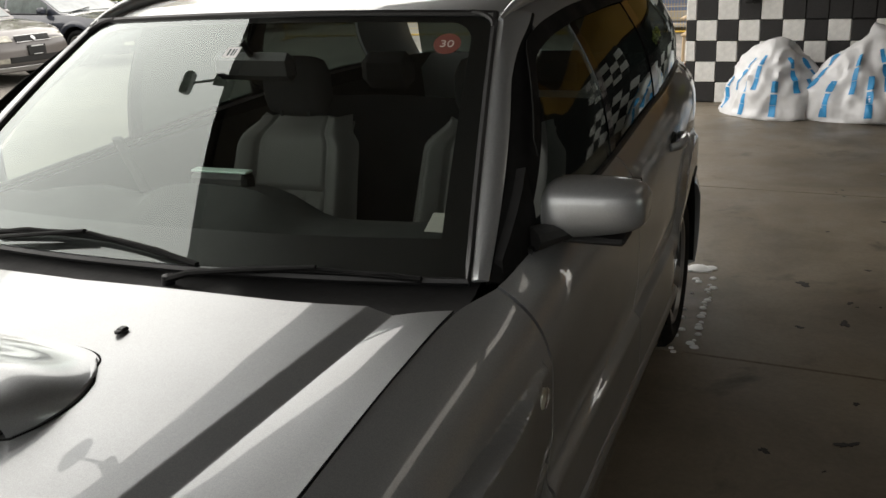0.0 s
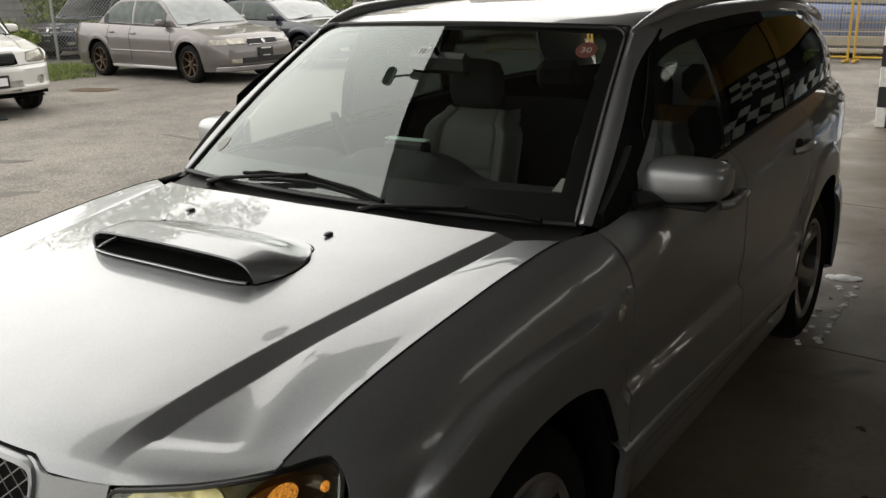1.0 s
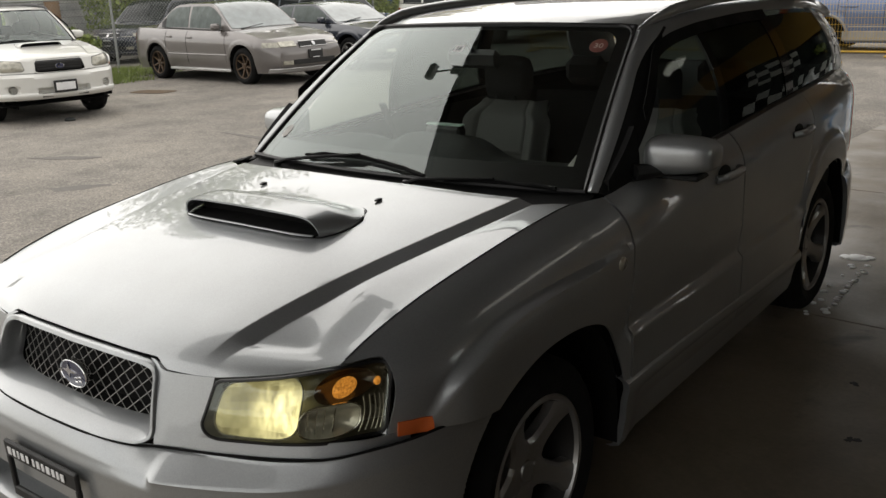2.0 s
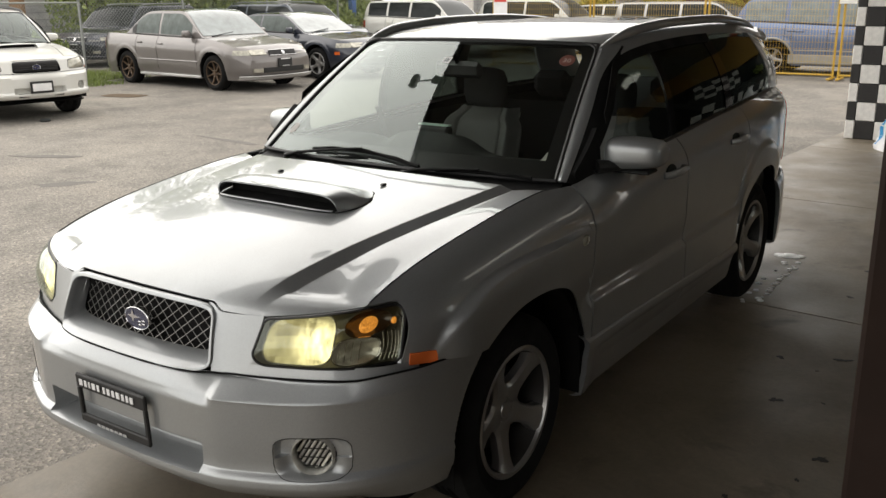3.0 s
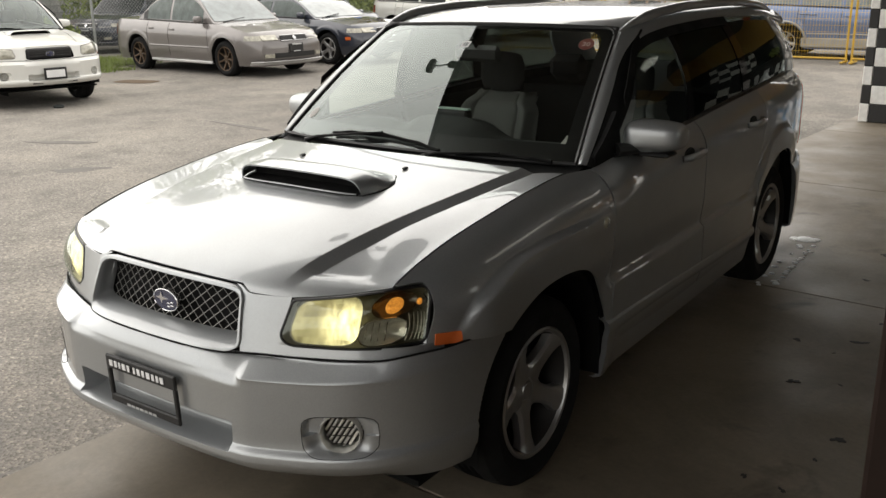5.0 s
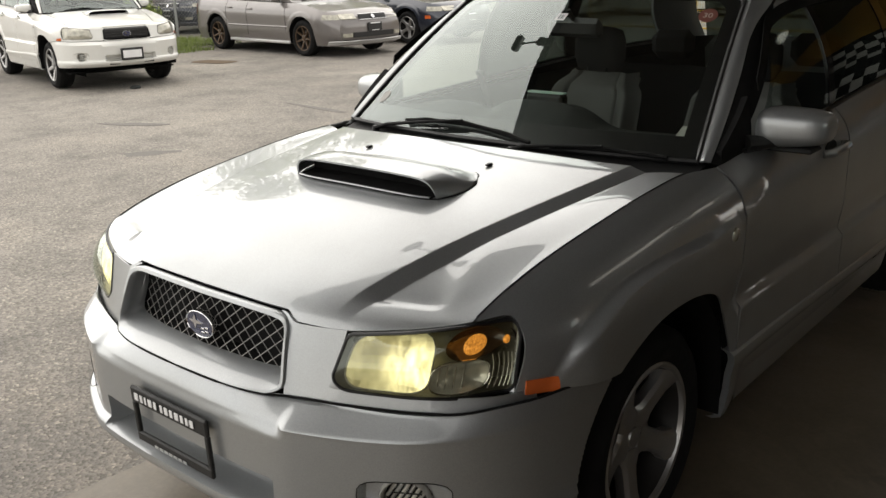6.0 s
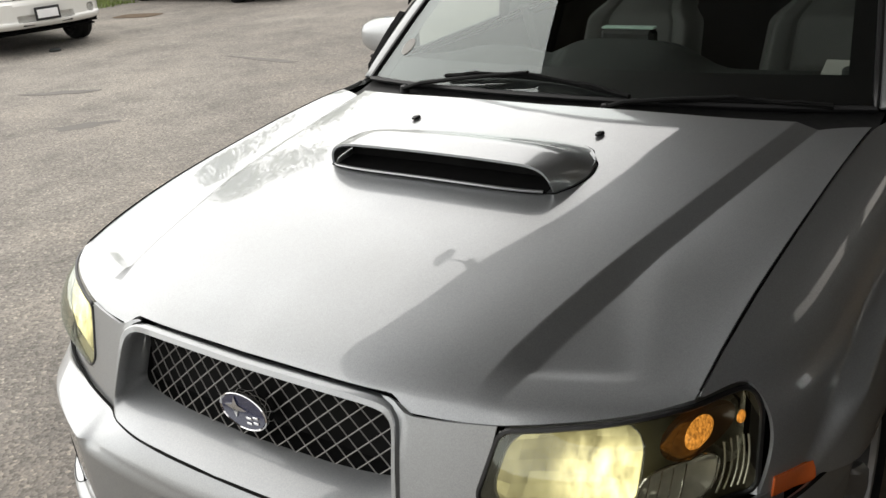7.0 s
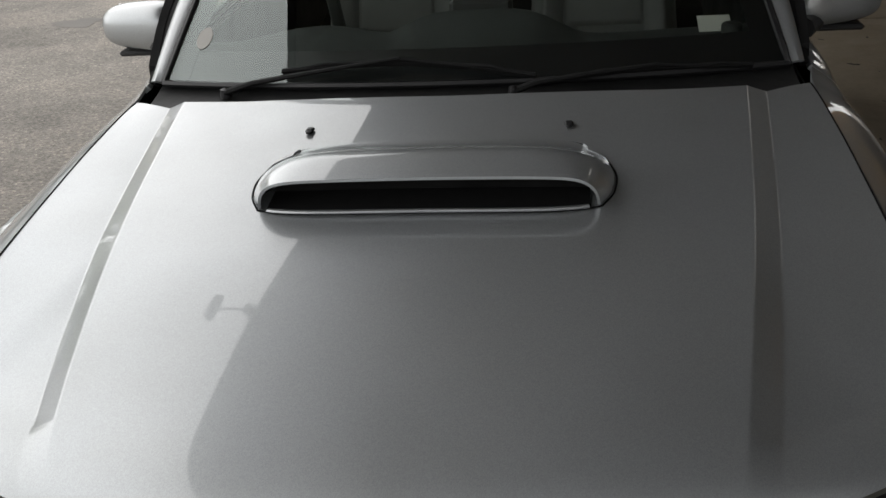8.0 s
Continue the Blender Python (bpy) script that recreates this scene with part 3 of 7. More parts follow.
def estate_car(root, paint, hero):
    """An estate car with a bonnet scoop, nose towards -y, its front at y = 0."""
    P = lambda name, s, m, label="", angle=35, parent=None: part(name, s, m, parent or root, label, angle)

    # bonnet
    HOOD_COLS = [i / 40 for i in range(40)] + [0.985, 0.994, 1.0, 1.08, 1.2, 1.5, 1.8, 1.92, 2.0, 2.015, 2.03, 2.05] + [2.1 + 0.9 * i / 14 for i in range(15)]
    rows = []
    for i in range(49):
        v = (i / 48) ** 1.6
        edge_x = lerp(0.694, 0.716, v)
        half_row = []
        for k in HOOD_COLS:
            xf, y = 0.4, lerp(0.14, 1.18, v)
            for _ in range(4):
                xc = pch(CREASE, y)
                xf = xc * k if k <= 1 else (xc + 0.040 * (k - 1) if k <= 2 else lerp(xc + 0.040, edge_x, k - 2))
                y = lerp(pch(HOOD_FRONT, abs(xf)) + 0.001 + 0.0140 * sm(0.335, 0.290, abs(xf)), pch(HOOD_BACK, abs(xf)), v)
            half_row.append((xf, y, hood_z(xf, y)))
        row = [(-q[0], q[1], q[2]) for q in half_row[:0:-1]] + half_row
        rows.append(row)
    bonnet = P("bonnet", panel(rows, 0.012), paint, "silver bonnet with two creases and an air scoop" if hero else "", 50)

    for q in (1, -1):
        line = [(q * (lerp(0.694, 0.716, k) + 0.002), lerp(0.31, 1.215, k)) for k in np.linspace(0, 1, 31)]
        part("bonnet_joint", Shape().tube([(x, y, pch(ZS, y) + 0.0002) for x, y in line], 0.0015, 5), GAP, bonnet)

    # air scoop: a shell over the bonnet with an open mouth to the front
    g = []
    for i in range(25):
        v = i / 24
        row = []
        for j in range(61):
            t = -1 + 2 * j / 60
            half = pch([(0, 0.276), (0.25, 0.297), (0.5, 0.303), (0.8, 0.292), (1, 0.262)], v)
            x = half * math.sin(math.pi / 2 * t)
            yb = 0.905 - 0.05 * abs(t) ** 4
            yf = 0.662 + 0.012 * abs(t) ** 6
            y = lerp(yf, yb, v)
            edge = (1 - min(1, abs(x / half)) ** pch([(0, 14), (0.2, 10), (0.6, 6), (1, 4)], v)) ** pch([(0, 0.5), (0.4, 0.8), (1, 1.0)], v)
            lift = 0.055 * edge * (1 - sm(0.30, 1.0, v) * 0.97) * (0.92 + 0.08 * (1 - t * t))
            row.append((x, y, hood_z(x, y) + 0.003 + lift))
        g.append(row)
    scoop = P("air_scoop", panel(g, 0.005), paint, "raised air scoop with a wide open mouth", 45, bonnet)
    part("scoop_lip", Shape().tube([(x, 0.652 + 0.03 * abs(x / 0.29) ** 6, hood_z(x, 0.66) + 0.006) for x in np.linspace(-0.258, 0.258, 33)], 0.005, 8, flat=0.6), paint, scoop)
    # near-black inner faces put the deep shade of the mouth into colour
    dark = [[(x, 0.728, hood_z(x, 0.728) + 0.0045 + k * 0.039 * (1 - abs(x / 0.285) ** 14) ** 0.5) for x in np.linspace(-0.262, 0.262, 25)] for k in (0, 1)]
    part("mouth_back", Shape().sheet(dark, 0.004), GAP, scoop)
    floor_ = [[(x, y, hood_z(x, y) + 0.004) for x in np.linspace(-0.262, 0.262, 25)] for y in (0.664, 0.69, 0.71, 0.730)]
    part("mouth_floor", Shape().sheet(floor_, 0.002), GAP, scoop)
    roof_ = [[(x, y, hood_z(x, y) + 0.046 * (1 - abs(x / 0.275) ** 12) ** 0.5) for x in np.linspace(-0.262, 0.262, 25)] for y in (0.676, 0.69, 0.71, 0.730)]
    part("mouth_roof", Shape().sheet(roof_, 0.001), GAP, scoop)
    rim = [r[0] for r in g] + g[-1][1:-1] + [r[-1] for r in g[::-1]] + [(x, 0.654 + 0.018 * abs(x / 0.272) ** 8, 0) for x in np.linspace(0.268, -0.268, 21)]
    line = [(q[0] * 1.012, q[1] + 0.002, hood_z(q[0] * 1.012, q[1] + 0.002) + 0.0005) for q in rim]
    part("scoop_joint", Shape().tube(line + [line[0]], 0.0018, 5), GAP, bonnet)
    for x in (-0.257, 0.231):
        z = hood_z(x, 0.966)
        noz = Shape().box((x, 0.966, z + 0.004), (0.017, 0.020, 0.008), 0.004)
        part("washer_nozzle", noz.lathe([(0.0, 0.006), (0.004, 0.006), (0.005, 0.0)], c=(x, 0.955, z + 0.002), axis="Z", n=12), BLACK_TRIM, bonnet)

    # wings
    def fy0(v):
        return 0.302 + 0.076 * sm(0, 0.16, v) - 0.038 * sm(0.2, 1.0, v)

    def flow(y):
        a = arch_z(y)
        if y < 0.66:
            return max(a, pch([(0.30, 0.680), (0.43, 0.674), (0.60, 0.657), (0.66, 0.653)], y))
        return max(a, 0.33)
    both("wing", panel(side_panel(fy0, lambda v: 1.3485 - 0.02 * sm(0.2, 0.6, v), lambda y: pch(ZS, y) - 0.001, flow, 130, 90)), paint, root)
    # doors and quarter panels
    ztop = lambda y: pch(ZS, y)
    doors = []
    for nm, a, b, low in (("front_door", 1.3595, 2.240, 0.33), ("rear_door", 2.2505, 3.10, 0.33)):
        y1 = (lambda v: b) if nm == "front_door" else (lambda v: 3.10 - 0.13 * sm(0.35, 0.8, v))
        g = side_panel(lambda v: a - 0.02 * sm(0.2, 0.6, v) if nm == "front_door" else a, y1, ztop, lambda y: max(low, arch_z(y) + 0.012), 26, 70)
        doors.append(both(nm, panel(g, 0.012), paint, root))
    both("quarter_panel", panel(side_panel(lambda v: 3.105 - 0.13 * sm(0.35, 0.8, v), lambda v: 4.36, ztop, lambda y: max(0.590, arch_z(y)) if y > 3.6 else max(0.3, arch_z(y)), 60, 30)), paint, root)
    # tailgate and rear bumper
    g = [[(x, 4.385 - 0.10 * (x / 0.62) ** 4 - 0.05 * sm(0.8, 1.1, z), z) for x in np.linspace(-0.62, 0.62, 17)] for z in np.linspace(0.55, 1.10, 9)]
    P("tailgate", panel(g, 0.01), paint)
    RB = [(0, (0.0, 4.38)), (0.35, (0.45, 4.362)), (0.55, (0.66, 4.29)), (0.70, (0.752, 4.17)), (0.85, (0.803, 4.0)), (0.95, (0.832, 3.84)), (1, (0.848, 3.70))]
    g = []
    for z, o in ((0.612, -0.012), (0.595, 0.0), (0.55, 0.012), (0.45, 0.014), (0.36, 0.012), (0.28, 0.006), (0.235, 0.0), (0.222, -0.03)):
        row = []
        f = min(1.0, max(0.0, z - HUB_Z) / 0.415)
        y_end = ARCH_R + 0.369 * (1 - f ** 2.3) ** (1 / 2.3)
        t_end = max(t for t in np.linspace(0.7, 1, 121) if pch([(k, q[1]) for k, q in RB], t) >= y_end)
        for t in np.linspace(-t_end, t_end, 61):
            x = pch([(k, q[0]) for k, q in RB], abs(t)) + o * abs(t)
            row.append((math.copysign(x, t) if t else 0.0, pch([(k, q[1]) for k, q in RB], abs(t)) + o * (1 - abs(t)), z))
        # the end turns in round the arch
        q = row[-1]
        row.append((q[0] - 0.05, q[1] + 0.006, q[2]))
        row.insert(0, (-q[0] + 0.05, q[1] + 0.006, q[2]))
        g.append(row)
    P("rear_bumper", panel(g, 0.01), paint)
    for s in (1, -1):
        lamp = [[(s * (side_x(y, z) + 0.004), y, z) for y in np.linspace(4.12, 4.34, 8)] for z in np.linspace(0.66, 1.06, 8)]
        P("tail_lamp", panel(lamp, 0.02), RED_LENS, "red rear lamp")

    # side skirts: a rounded ledge over a face that tucks under
    sk = []
    fall = lambda y: -0.030 * sm(1.5, 2.9, y)
    for z, o in ((0.462, -0.012), (0.456, 0.010), (0.446, 0.022), (0.428, 0.026), (0.408, 0.020), (0.385, 0.006), (0.33, -0.004), (0.27, -0.014), (0.238, -0.024), (0.228, -0.05)):
        row = []
        for y in [1.306, 1.303, 1.318, 1.345, 1.38] + list(np.linspace(1.45, 2.98, 20)):
            wedge = 0.018 * sm(1.44, 1.33, y) * sm(0.42, 0.36, z)
            # the front end is closed by a face that turns in behind the tyre
            turn = 0.0 if row else 0.022
            row.append((0.845 + o + wedge - turn, y, z + fall(y) * sm(0.30, 0.42, z)))
        sk.append(row)
    both("skirt_joint", Shape().tube([(0.852, y, 0.465 + fall(y)) for y in np.linspace(1.31, 2.97, 19)], 0.0030, 5), GAP, root)
    both("side_skirt", panel(sk, 0.008), paint, root)
    # dark body behind the joints, and the wheel wells
    core = Shape()
    g = []
    for y in np.linspace(0.42, 1.27, 40):
        zs, p = pch(ZS, y), pch(PX, y)
        lo = max(0.24, arch_z(y, 0.40) + 0.004) if arch_z(y, 0.40) else 0.24
        lo = min(lo, zs - 0.12)
        ring = [(0, y, lo)] + [(side_x(y, z) - lerp(0.09, 0.030, sm(0.55, 0.68, y)), y, z) for z in np.linspace(lo, zs - 0.03, 9)] + [(0.3, y, zs - 0.07 + (0.02 if y < 1.2 else 0)), (0, y, zs - 0.07 + (0.03 if y < 1.2 else 0))]
        g.append(ring)
    both("inner_body", core.sheet(g), GAP, root)
    strip = [[(side_x(y, z) - 0.022, y, z) for z in np.linspace(max(0.24 if y < 3.2 else (0.47 if y < 3.5 else 0.60), arch_z(y) + 0.01), pch(ZS, y) - 0.02, 9)] for y in np.linspace(1.25, 4.28, 60)]
    both("inner_side", Shape().sheet(strip, 0.004), GAP, root)
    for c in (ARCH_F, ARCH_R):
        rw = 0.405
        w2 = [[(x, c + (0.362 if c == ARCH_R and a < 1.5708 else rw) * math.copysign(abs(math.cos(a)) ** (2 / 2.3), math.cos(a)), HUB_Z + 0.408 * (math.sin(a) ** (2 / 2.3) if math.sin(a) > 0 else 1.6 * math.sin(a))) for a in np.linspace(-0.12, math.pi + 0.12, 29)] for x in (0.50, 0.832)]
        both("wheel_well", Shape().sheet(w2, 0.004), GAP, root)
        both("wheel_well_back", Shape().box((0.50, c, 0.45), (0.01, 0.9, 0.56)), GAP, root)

    # front bumper
    PLAN = [(0, -0.012), (0.1, -0.012), (0.2, -0.009), (0.3, -0.003), (0.385, 0.008), (0.45, 0.030), (0.507, 0.054), (0.56, 0.079), (0.62, 0.113), (0.67, 0.150), (0.72, 0.200), (0.77, 0.268), (0.81, 0.350), (0.836, 0.45), (0.848, 0.56), (0.852, 0.70)]
    LOW_B = [(0.66, 0.0), (0.618, 0.002), (0.606, 0.0005), (0.59, 0.0), (0.54, -0.002), (0.48, -0.004), (0.43, -0.006), (0.412, -0.005), (0.402, 0.006), (0.393, 0.014), (0.376, 0.015), (0.358, 0.008), (0.336, -0.014), (0.312, -0.05), (0.29, -0.09)]

    def bulge(z, ax):
        """How far the bumper stands out of its plan at height z and half width ax."""
        mid, side = max(0.0, min(1.0, (z - 0.586) / 0.072)) ** 1.5, max(0.0, min(1.0, (z - 0.614) / 0.044))
        return pch(LOW_B, z) * lerp(1, 0.25, sm(0.7, 0.84, ax)) - pch(SHELF, ax) * lerp(mid, side, sm(0.362, 0.392, ax))

    def plan(t):
        """Point and outward normal of the bumper's plan at t in -1..1."""
        def at(u):
            a = abs(u)
            k = a * (len(PLAN) - 1)
            x = pch([(i, q[0]) for i, q in enumerate(PLAN)], k)
            return Vector((math.copysign(x, u) if u else 0.0, pch(PLAN, x), 0))
        e = 1e-3
        d = (at(min(1, t + e)) - at(max(-1, t - e))).normalized()
        return at(t), Vector((d.y, -d.x, 0))

    FOG = (0.630, 0.458)
    g = []
    zz = sorted(set([round(z, 3) for z in np.linspace(0.29 if hero else 0.32, 0.660, 120)]), reverse=True)
    for z in zz:
        row = []
        # the bumper's end follows the wheel arch
        f = min(1.0, max(0.0, z + 0.022 - HUB_Z) / 0.415)
        y_end = ARCH_F - 0.417 * (1 - f ** 2.3) ** (1 / 2.3)
        t_end = max(t for t in np.linspace(0.6, 1, 161) if plan(t)[0].y <= y_end)
        for t in np.linspace(-t_end, t_end, 301 if hero else 181):
            p, nrm = plan(t)
            ax = abs(p.x)
            # below the lamps the top edge runs level, then falls to the wheel arch
            top = (0.013 * sm(0.71, 0.80, ax) - 0.018 * sm(0.43, 0.62, p.y)) * sm(0.58, 0.66, z)
            hole = sm(0.342, 0.335, ax) * sm(0.390, 0.402, z) * sm(0.474, 0.466, z)
            dx, dz = (ax - FOG[0]) / 0.082, (z - FOG[1]) / 0.056
            fog = sm(1.04, 0.55 if dz < 0 else 0.92, (abs(dx) ** 4 + abs(dz) ** 4) ** 0.25) * lerp(1.0, 0.3, sm(0.35, 1.0, dx))
            # and a round hole in it for the lamp
            fog += 2.2 * sm(1.0, 0.90, math.hypot((ax - FOG[0] - 0.006) * 1.12, z - FOG[1] - 0.002) / 0.056)
            q = p + nrm * (bulge(z, ax) - 0.075 * hole - 0.026 * fog)
            row.append((q.x, q.y, z + top))
        g.append(row)
    bumper = P("front_bumper", panel(g, 0.006), paint, "", 28)
    # fog lamps in their recesses
    for s in (1, -1):
        t0 = min(np.linspace(0, 1, 401), key=lambda t: abs(plan(t)[0].x - FOG[0] - 0.006))
        p, nrm = plan(s * t0)
        c = p + nrm * -0.033 + Vector((0, 0, FOG[1] + 0.002))
        fwd = Vector((s * 0.55, -1, 0)).normalized()
        fr = fwd.to_track_quat("Z", "Y").to_matrix().to_4x4()

        def turned(shape):
            shape.v = [tuple(fr.to_3x3() @ (1.10 * Vector(q)) + c) for q in shape.v]
            return shape
        lamp = part("fog_lamp", turned(Shape().lathe([(-0.03, 0.055), (0.010, 0.054), (0.018, 0.050), (0.013, 0.047), (-0.01, 0.046)], axis="Z", n=40)), REFLECTOR, bumper, "round chrome fog lamp")
        # black ring drawn as the shadow round the lamp
        part("fog_shadow_ring", turned(Shape().lathe([(-0.012, 0.070), (-0.004, 0.066), (0.000, 0.054)], axis="Z", n=36)), BLACK_TRIM, lamp)
        # dark bowl: what a bright reflector mirrors is put into its colour
        bowl = Shape().lathe([(-0.012, 0.044), (-0.024, 0.032), (-0.03, 0.015), (-0.03, 0.0)], axis="Z", n=32)
        part("fog_reflector", turned(bowl), DARK_IRON, lamp)
        for k in range(-3, 4):
            h = math.sqrt(max(0, 0.041 ** 2 - (k * 0.0115) ** 2))
            # slanting facets behind the lens; light and dark tones imitate the reflector's reflections
            facet = Shape().box((k * 0.0115, 0, -0.006), (0.0075, 2 * h, 0.006), 0.002, Matrix.Rotation(radians(24 if k % 2 else -24), 3, "Y"))
            facet.v = [tuple(Matrix.Rotation(radians(-32), 3, "Z") @ Vector(q)) for q in facet.v]
            part("lens_facet", turned(facet), REFLECTOR if k % 2 else ALLOY, lamp)
            if k % 2:
                part("lens_rib", turned(Shape().box((0.3 * k * 0.01, k * 0.0115, -0.001), (1.5 * h, 0.003, 0.003), 0.001)), DARK_IRON, lamp)
        part("fog_lens", turned(Shape().lathe([(0.002, 0.045), (0.010, 0.034), (0.014, 0.018), (0.015, 0.0)], axis="Z", n=32)), FOG_LENS, lamp)
        joint = []
        for k in range(49):
            a = 2 * math.pi * k / 48
            ca, sa = math.cos(a), math.sin(a)
            ax = FOG[0] + 0.086 * math.copysign(abs(ca) ** 0.5, ca)
            t1 = min(np.linspace(0, 1, 401), key=lambda t: abs(plan(t)[0].x - ax))
            p1, n1 = plan(s * t1)
            z1 = FOG[1] + 0.060 * math.copysign(abs(sa) ** 0.5, sa)
            q = p1 + n1 * (bulge(z1, abs(p1.x)) + 0.0005)
            joint.append((q.x, q.y, z1))
        if hero:
            part("fog_joint", Shape().tube(joint, 0.0010, 5), GAP, bumper)
    # black joint under the lamps and grille
    seam = []
    for t in np.linspace(-1, 1, 121):
        p, nrm = plan(t)
        ax = abs(p.x)
        if p.y > 0.64:
            continue
        q = p + nrm * (0.001 - pch(SHELF, ax))
        yn = pch(NOSE_LOW, abs(q.x)) - 0.003
        seam.append((q.x, lerp(yn, q.y, sm(0.66, 0.76, ax)), 0.6595 + 0.003 * sm(0.36, 0.44, ax) + 0.011 * sm(0.71, 0.80, ax) - 0.018 * sm(0.43, 0.62, p.y)))
    P("bumper_joint", Shape().tube(seam, 0.0030, 6), GAP)

    # nose panel round the grille and below the lamps
    zl = 0.656
    # the grille opening and the lamp openings are left out of the nose
    def nose_at(x, v):
        ax = abs(x)
        yt = pch(HOOD_FRONT + [(0.78, 0.39)], ax) - 0.006 + 0.0145 * sm(0.335, 0.290, ax)
        yb = pch(NOSE_LOW, ax)
        ztop_ = pch([(0, 0.831), (0.29, 0.831), (0.342, 0.815), (0.46, 0.818), (0.58, 0.832), (0.70, 0.846), (0.78, 0.84)], ax)
        return (x, lerp(yb, yt, v), lerp(zl, ztop_, v))
    for s in (1, -1):
        # slim cheek between grille and lamp
        g = [[nose_at(s * lerp(0.337 * lerp(1.0, 0.935, v) - 0.034 * sm(0.93, 1.0, v), lerp(0.435, 0.462, v) + 0.004, u), v) for u in np.linspace(0, 1, 17)] for v in np.linspace(0.005, 1, 25)]
        P("nose_cheek", panel(g, 0.006), paint)
        # strip under the lamp
        g = [[nose_at(s * lerp(0.43, 0.796, u), lerp(0.005, lerp(0.235, 0.175, u), k)) for u in np.linspace(0, 1, 25)] for k in np.linspace(0, 1, 5)]
        P("lamp_sill", panel(g, 0.006), paint)

    # grille surround: a slim bezel round a tunnel that runs back to the mesh
    def gring(hx, z0, z1, dy=0.0, flat=None, n=96):
        out = []
        for i in range(n):
            a = 2 * math.pi * i / n
            ca, sa = math.cos(a), math.sin(a)
            u = math.copysign(abs(ca) ** 0.24, ca)
            w = math.copysign(abs(sa) ** 0.24, sa)
            v = 0.5 + 0.5 * w
            x = hx * u * lerp(1.0, 0.935, v)
            z = lerp(z0, z1, v)
            q = nose_at(x, (z - zl) / 0.175)
            out.append((x, q[1] + dy if flat is None else flat + 0.30 * (z - 0.66) + 0.30 * x * x, z))
        return out
    rings = [gring(0.341, 0.657, 0.829, 0.006), gring(0.341, 0.657, 0.829, -0.005), gring(0.3395, 0.658, 0.8275, -0.007), gring(0.333, 0.662, 0.819, -0.006), gring(0.330, 0.665, 0.816, -0.001)]
    if hero:
        rings += [gring(0.328, 0.673, 0.815, 0.016), gring(0.325, 0.681, 0.814, 0.040), gring(0.322, 0.685, 0.813, flat=0.076), gring(0.321, 0.686, 0.812, flat=0.090)]
    grille = P("grille_surround", Shape().sheet(rings, loop=True), paint, "silver grille frame")
    back_y = 0.150
    part("grille_tunnel", Shape().sheet([gring(0.321 if hero else 0.325, 0.686 if hero else 0.659, 0.812, flat=0.090 if hero else 0.05), gring(0.319, 0.686 if hero else 0.659, 0.812, flat=back_y)], loop=True), GAP, grille)
    back = [[(x, back_y, z) for x in np.linspace(-0.33, 0.33, 9)] for z in (0.64, 0.83)]
    part("grille_back", Shape().sheet(back, 0.004), GAP, grille)
    if hero:
        mesh = Shape()
        zc0, zc1 = 0.685, 0.812

        def gpoint(x, z):
            return (x, 0.090 + 0.30 * (z - 0.66) + 0.30 * x * x, z)
        step = 0.040
        for d in (1, -1):
            k = -0.46
            while k < 0.46:
                pts = []
                for i in range(9):
                    z = lerp(zc0, zc1, i / 8)
                    x = k + d * (z - (zc0 + zc1) / 2) * 1.25
                    if abs(x) < 0.316:
                        pts.append(gpoint(x, z))
                if len(pts) > 1:
                    mesh.tube(pts, 0.0011, 5, flat=1.2)
                k += step
        part("mesh", mesh, MESH_GREY, grille, "diamond wire mesh of bright metal")
    else:
        part("grille_face", Shape().box((0, 0.110, 0.742), (0.62, 0.06, 0.150), 0.02), BLACK_MATT, grille, "black grille insert")
        for k in range(3):
            part("grille_bar", Shape().box((0, 0.076, 0.705 + 0.036 * k), (0.58, 0.012, 0.008), 0.003), DARK_IRON, grille)
        for k in range(4):
            z = 0.708 + 0.022 * k
            part("grille_bar", Shape().tube([(x, nose_at(x, (z - zl) / 0.175)[1] + 0.03, z) for x in np.linspace(-0.285, 0.285, 13)], 0.006, 6), BLACK_TRIM, grille)
    # plain oval badge
    oy = 0.104 if hero else nose_at(0, 0.55)[1] + 0.004
    badge = part("badge", Shape().lathe([(0.0, 0.0), (-0.010, 0.0), (-0.010, 0.0445), (-0.013, 0.047), (-0.012, 0.049), (0.0, 0.050), (0.01, 0.045)], c=(0, 0, 0), axis="Y", n=40), CHROME, grille, "oval chrome badge")
    badge.location, badge.scale = (-0.003, oy, 0.736), (1.15, 1.0, 0.70)
    face = part("badge_face", Shape().lathe([(-0.0115, 0.0), (-0.0115, 0.0445)], axis="Y", n=40), PLATE_BLUE, badge)
    marks = Shape()
    marks.prism([(-0.036, -0.0118, 0.008), (-0.019, -0.0118, 0.014), (-0.014, -0.0118, 0.036), (-0.009, -0.0118, 0.014), (0.012, -0.0118, 0.006), (-0.009, -0.0118, 0.0), (-0.014, -0.0118, -0.02), (-0.019, -0.0118, 0.0)], (0, -0.002, 0))
    for mx, mz in ((0.012, -0.012), (0.026, -0.006), (0.012, -0.026), (0.026, -0.020)):
        marks.box((mx, -0.0128, mz), (0.011, 0.002, 0.006), 0.0008)
    part("badge_mark", marks, CHROME, badge)

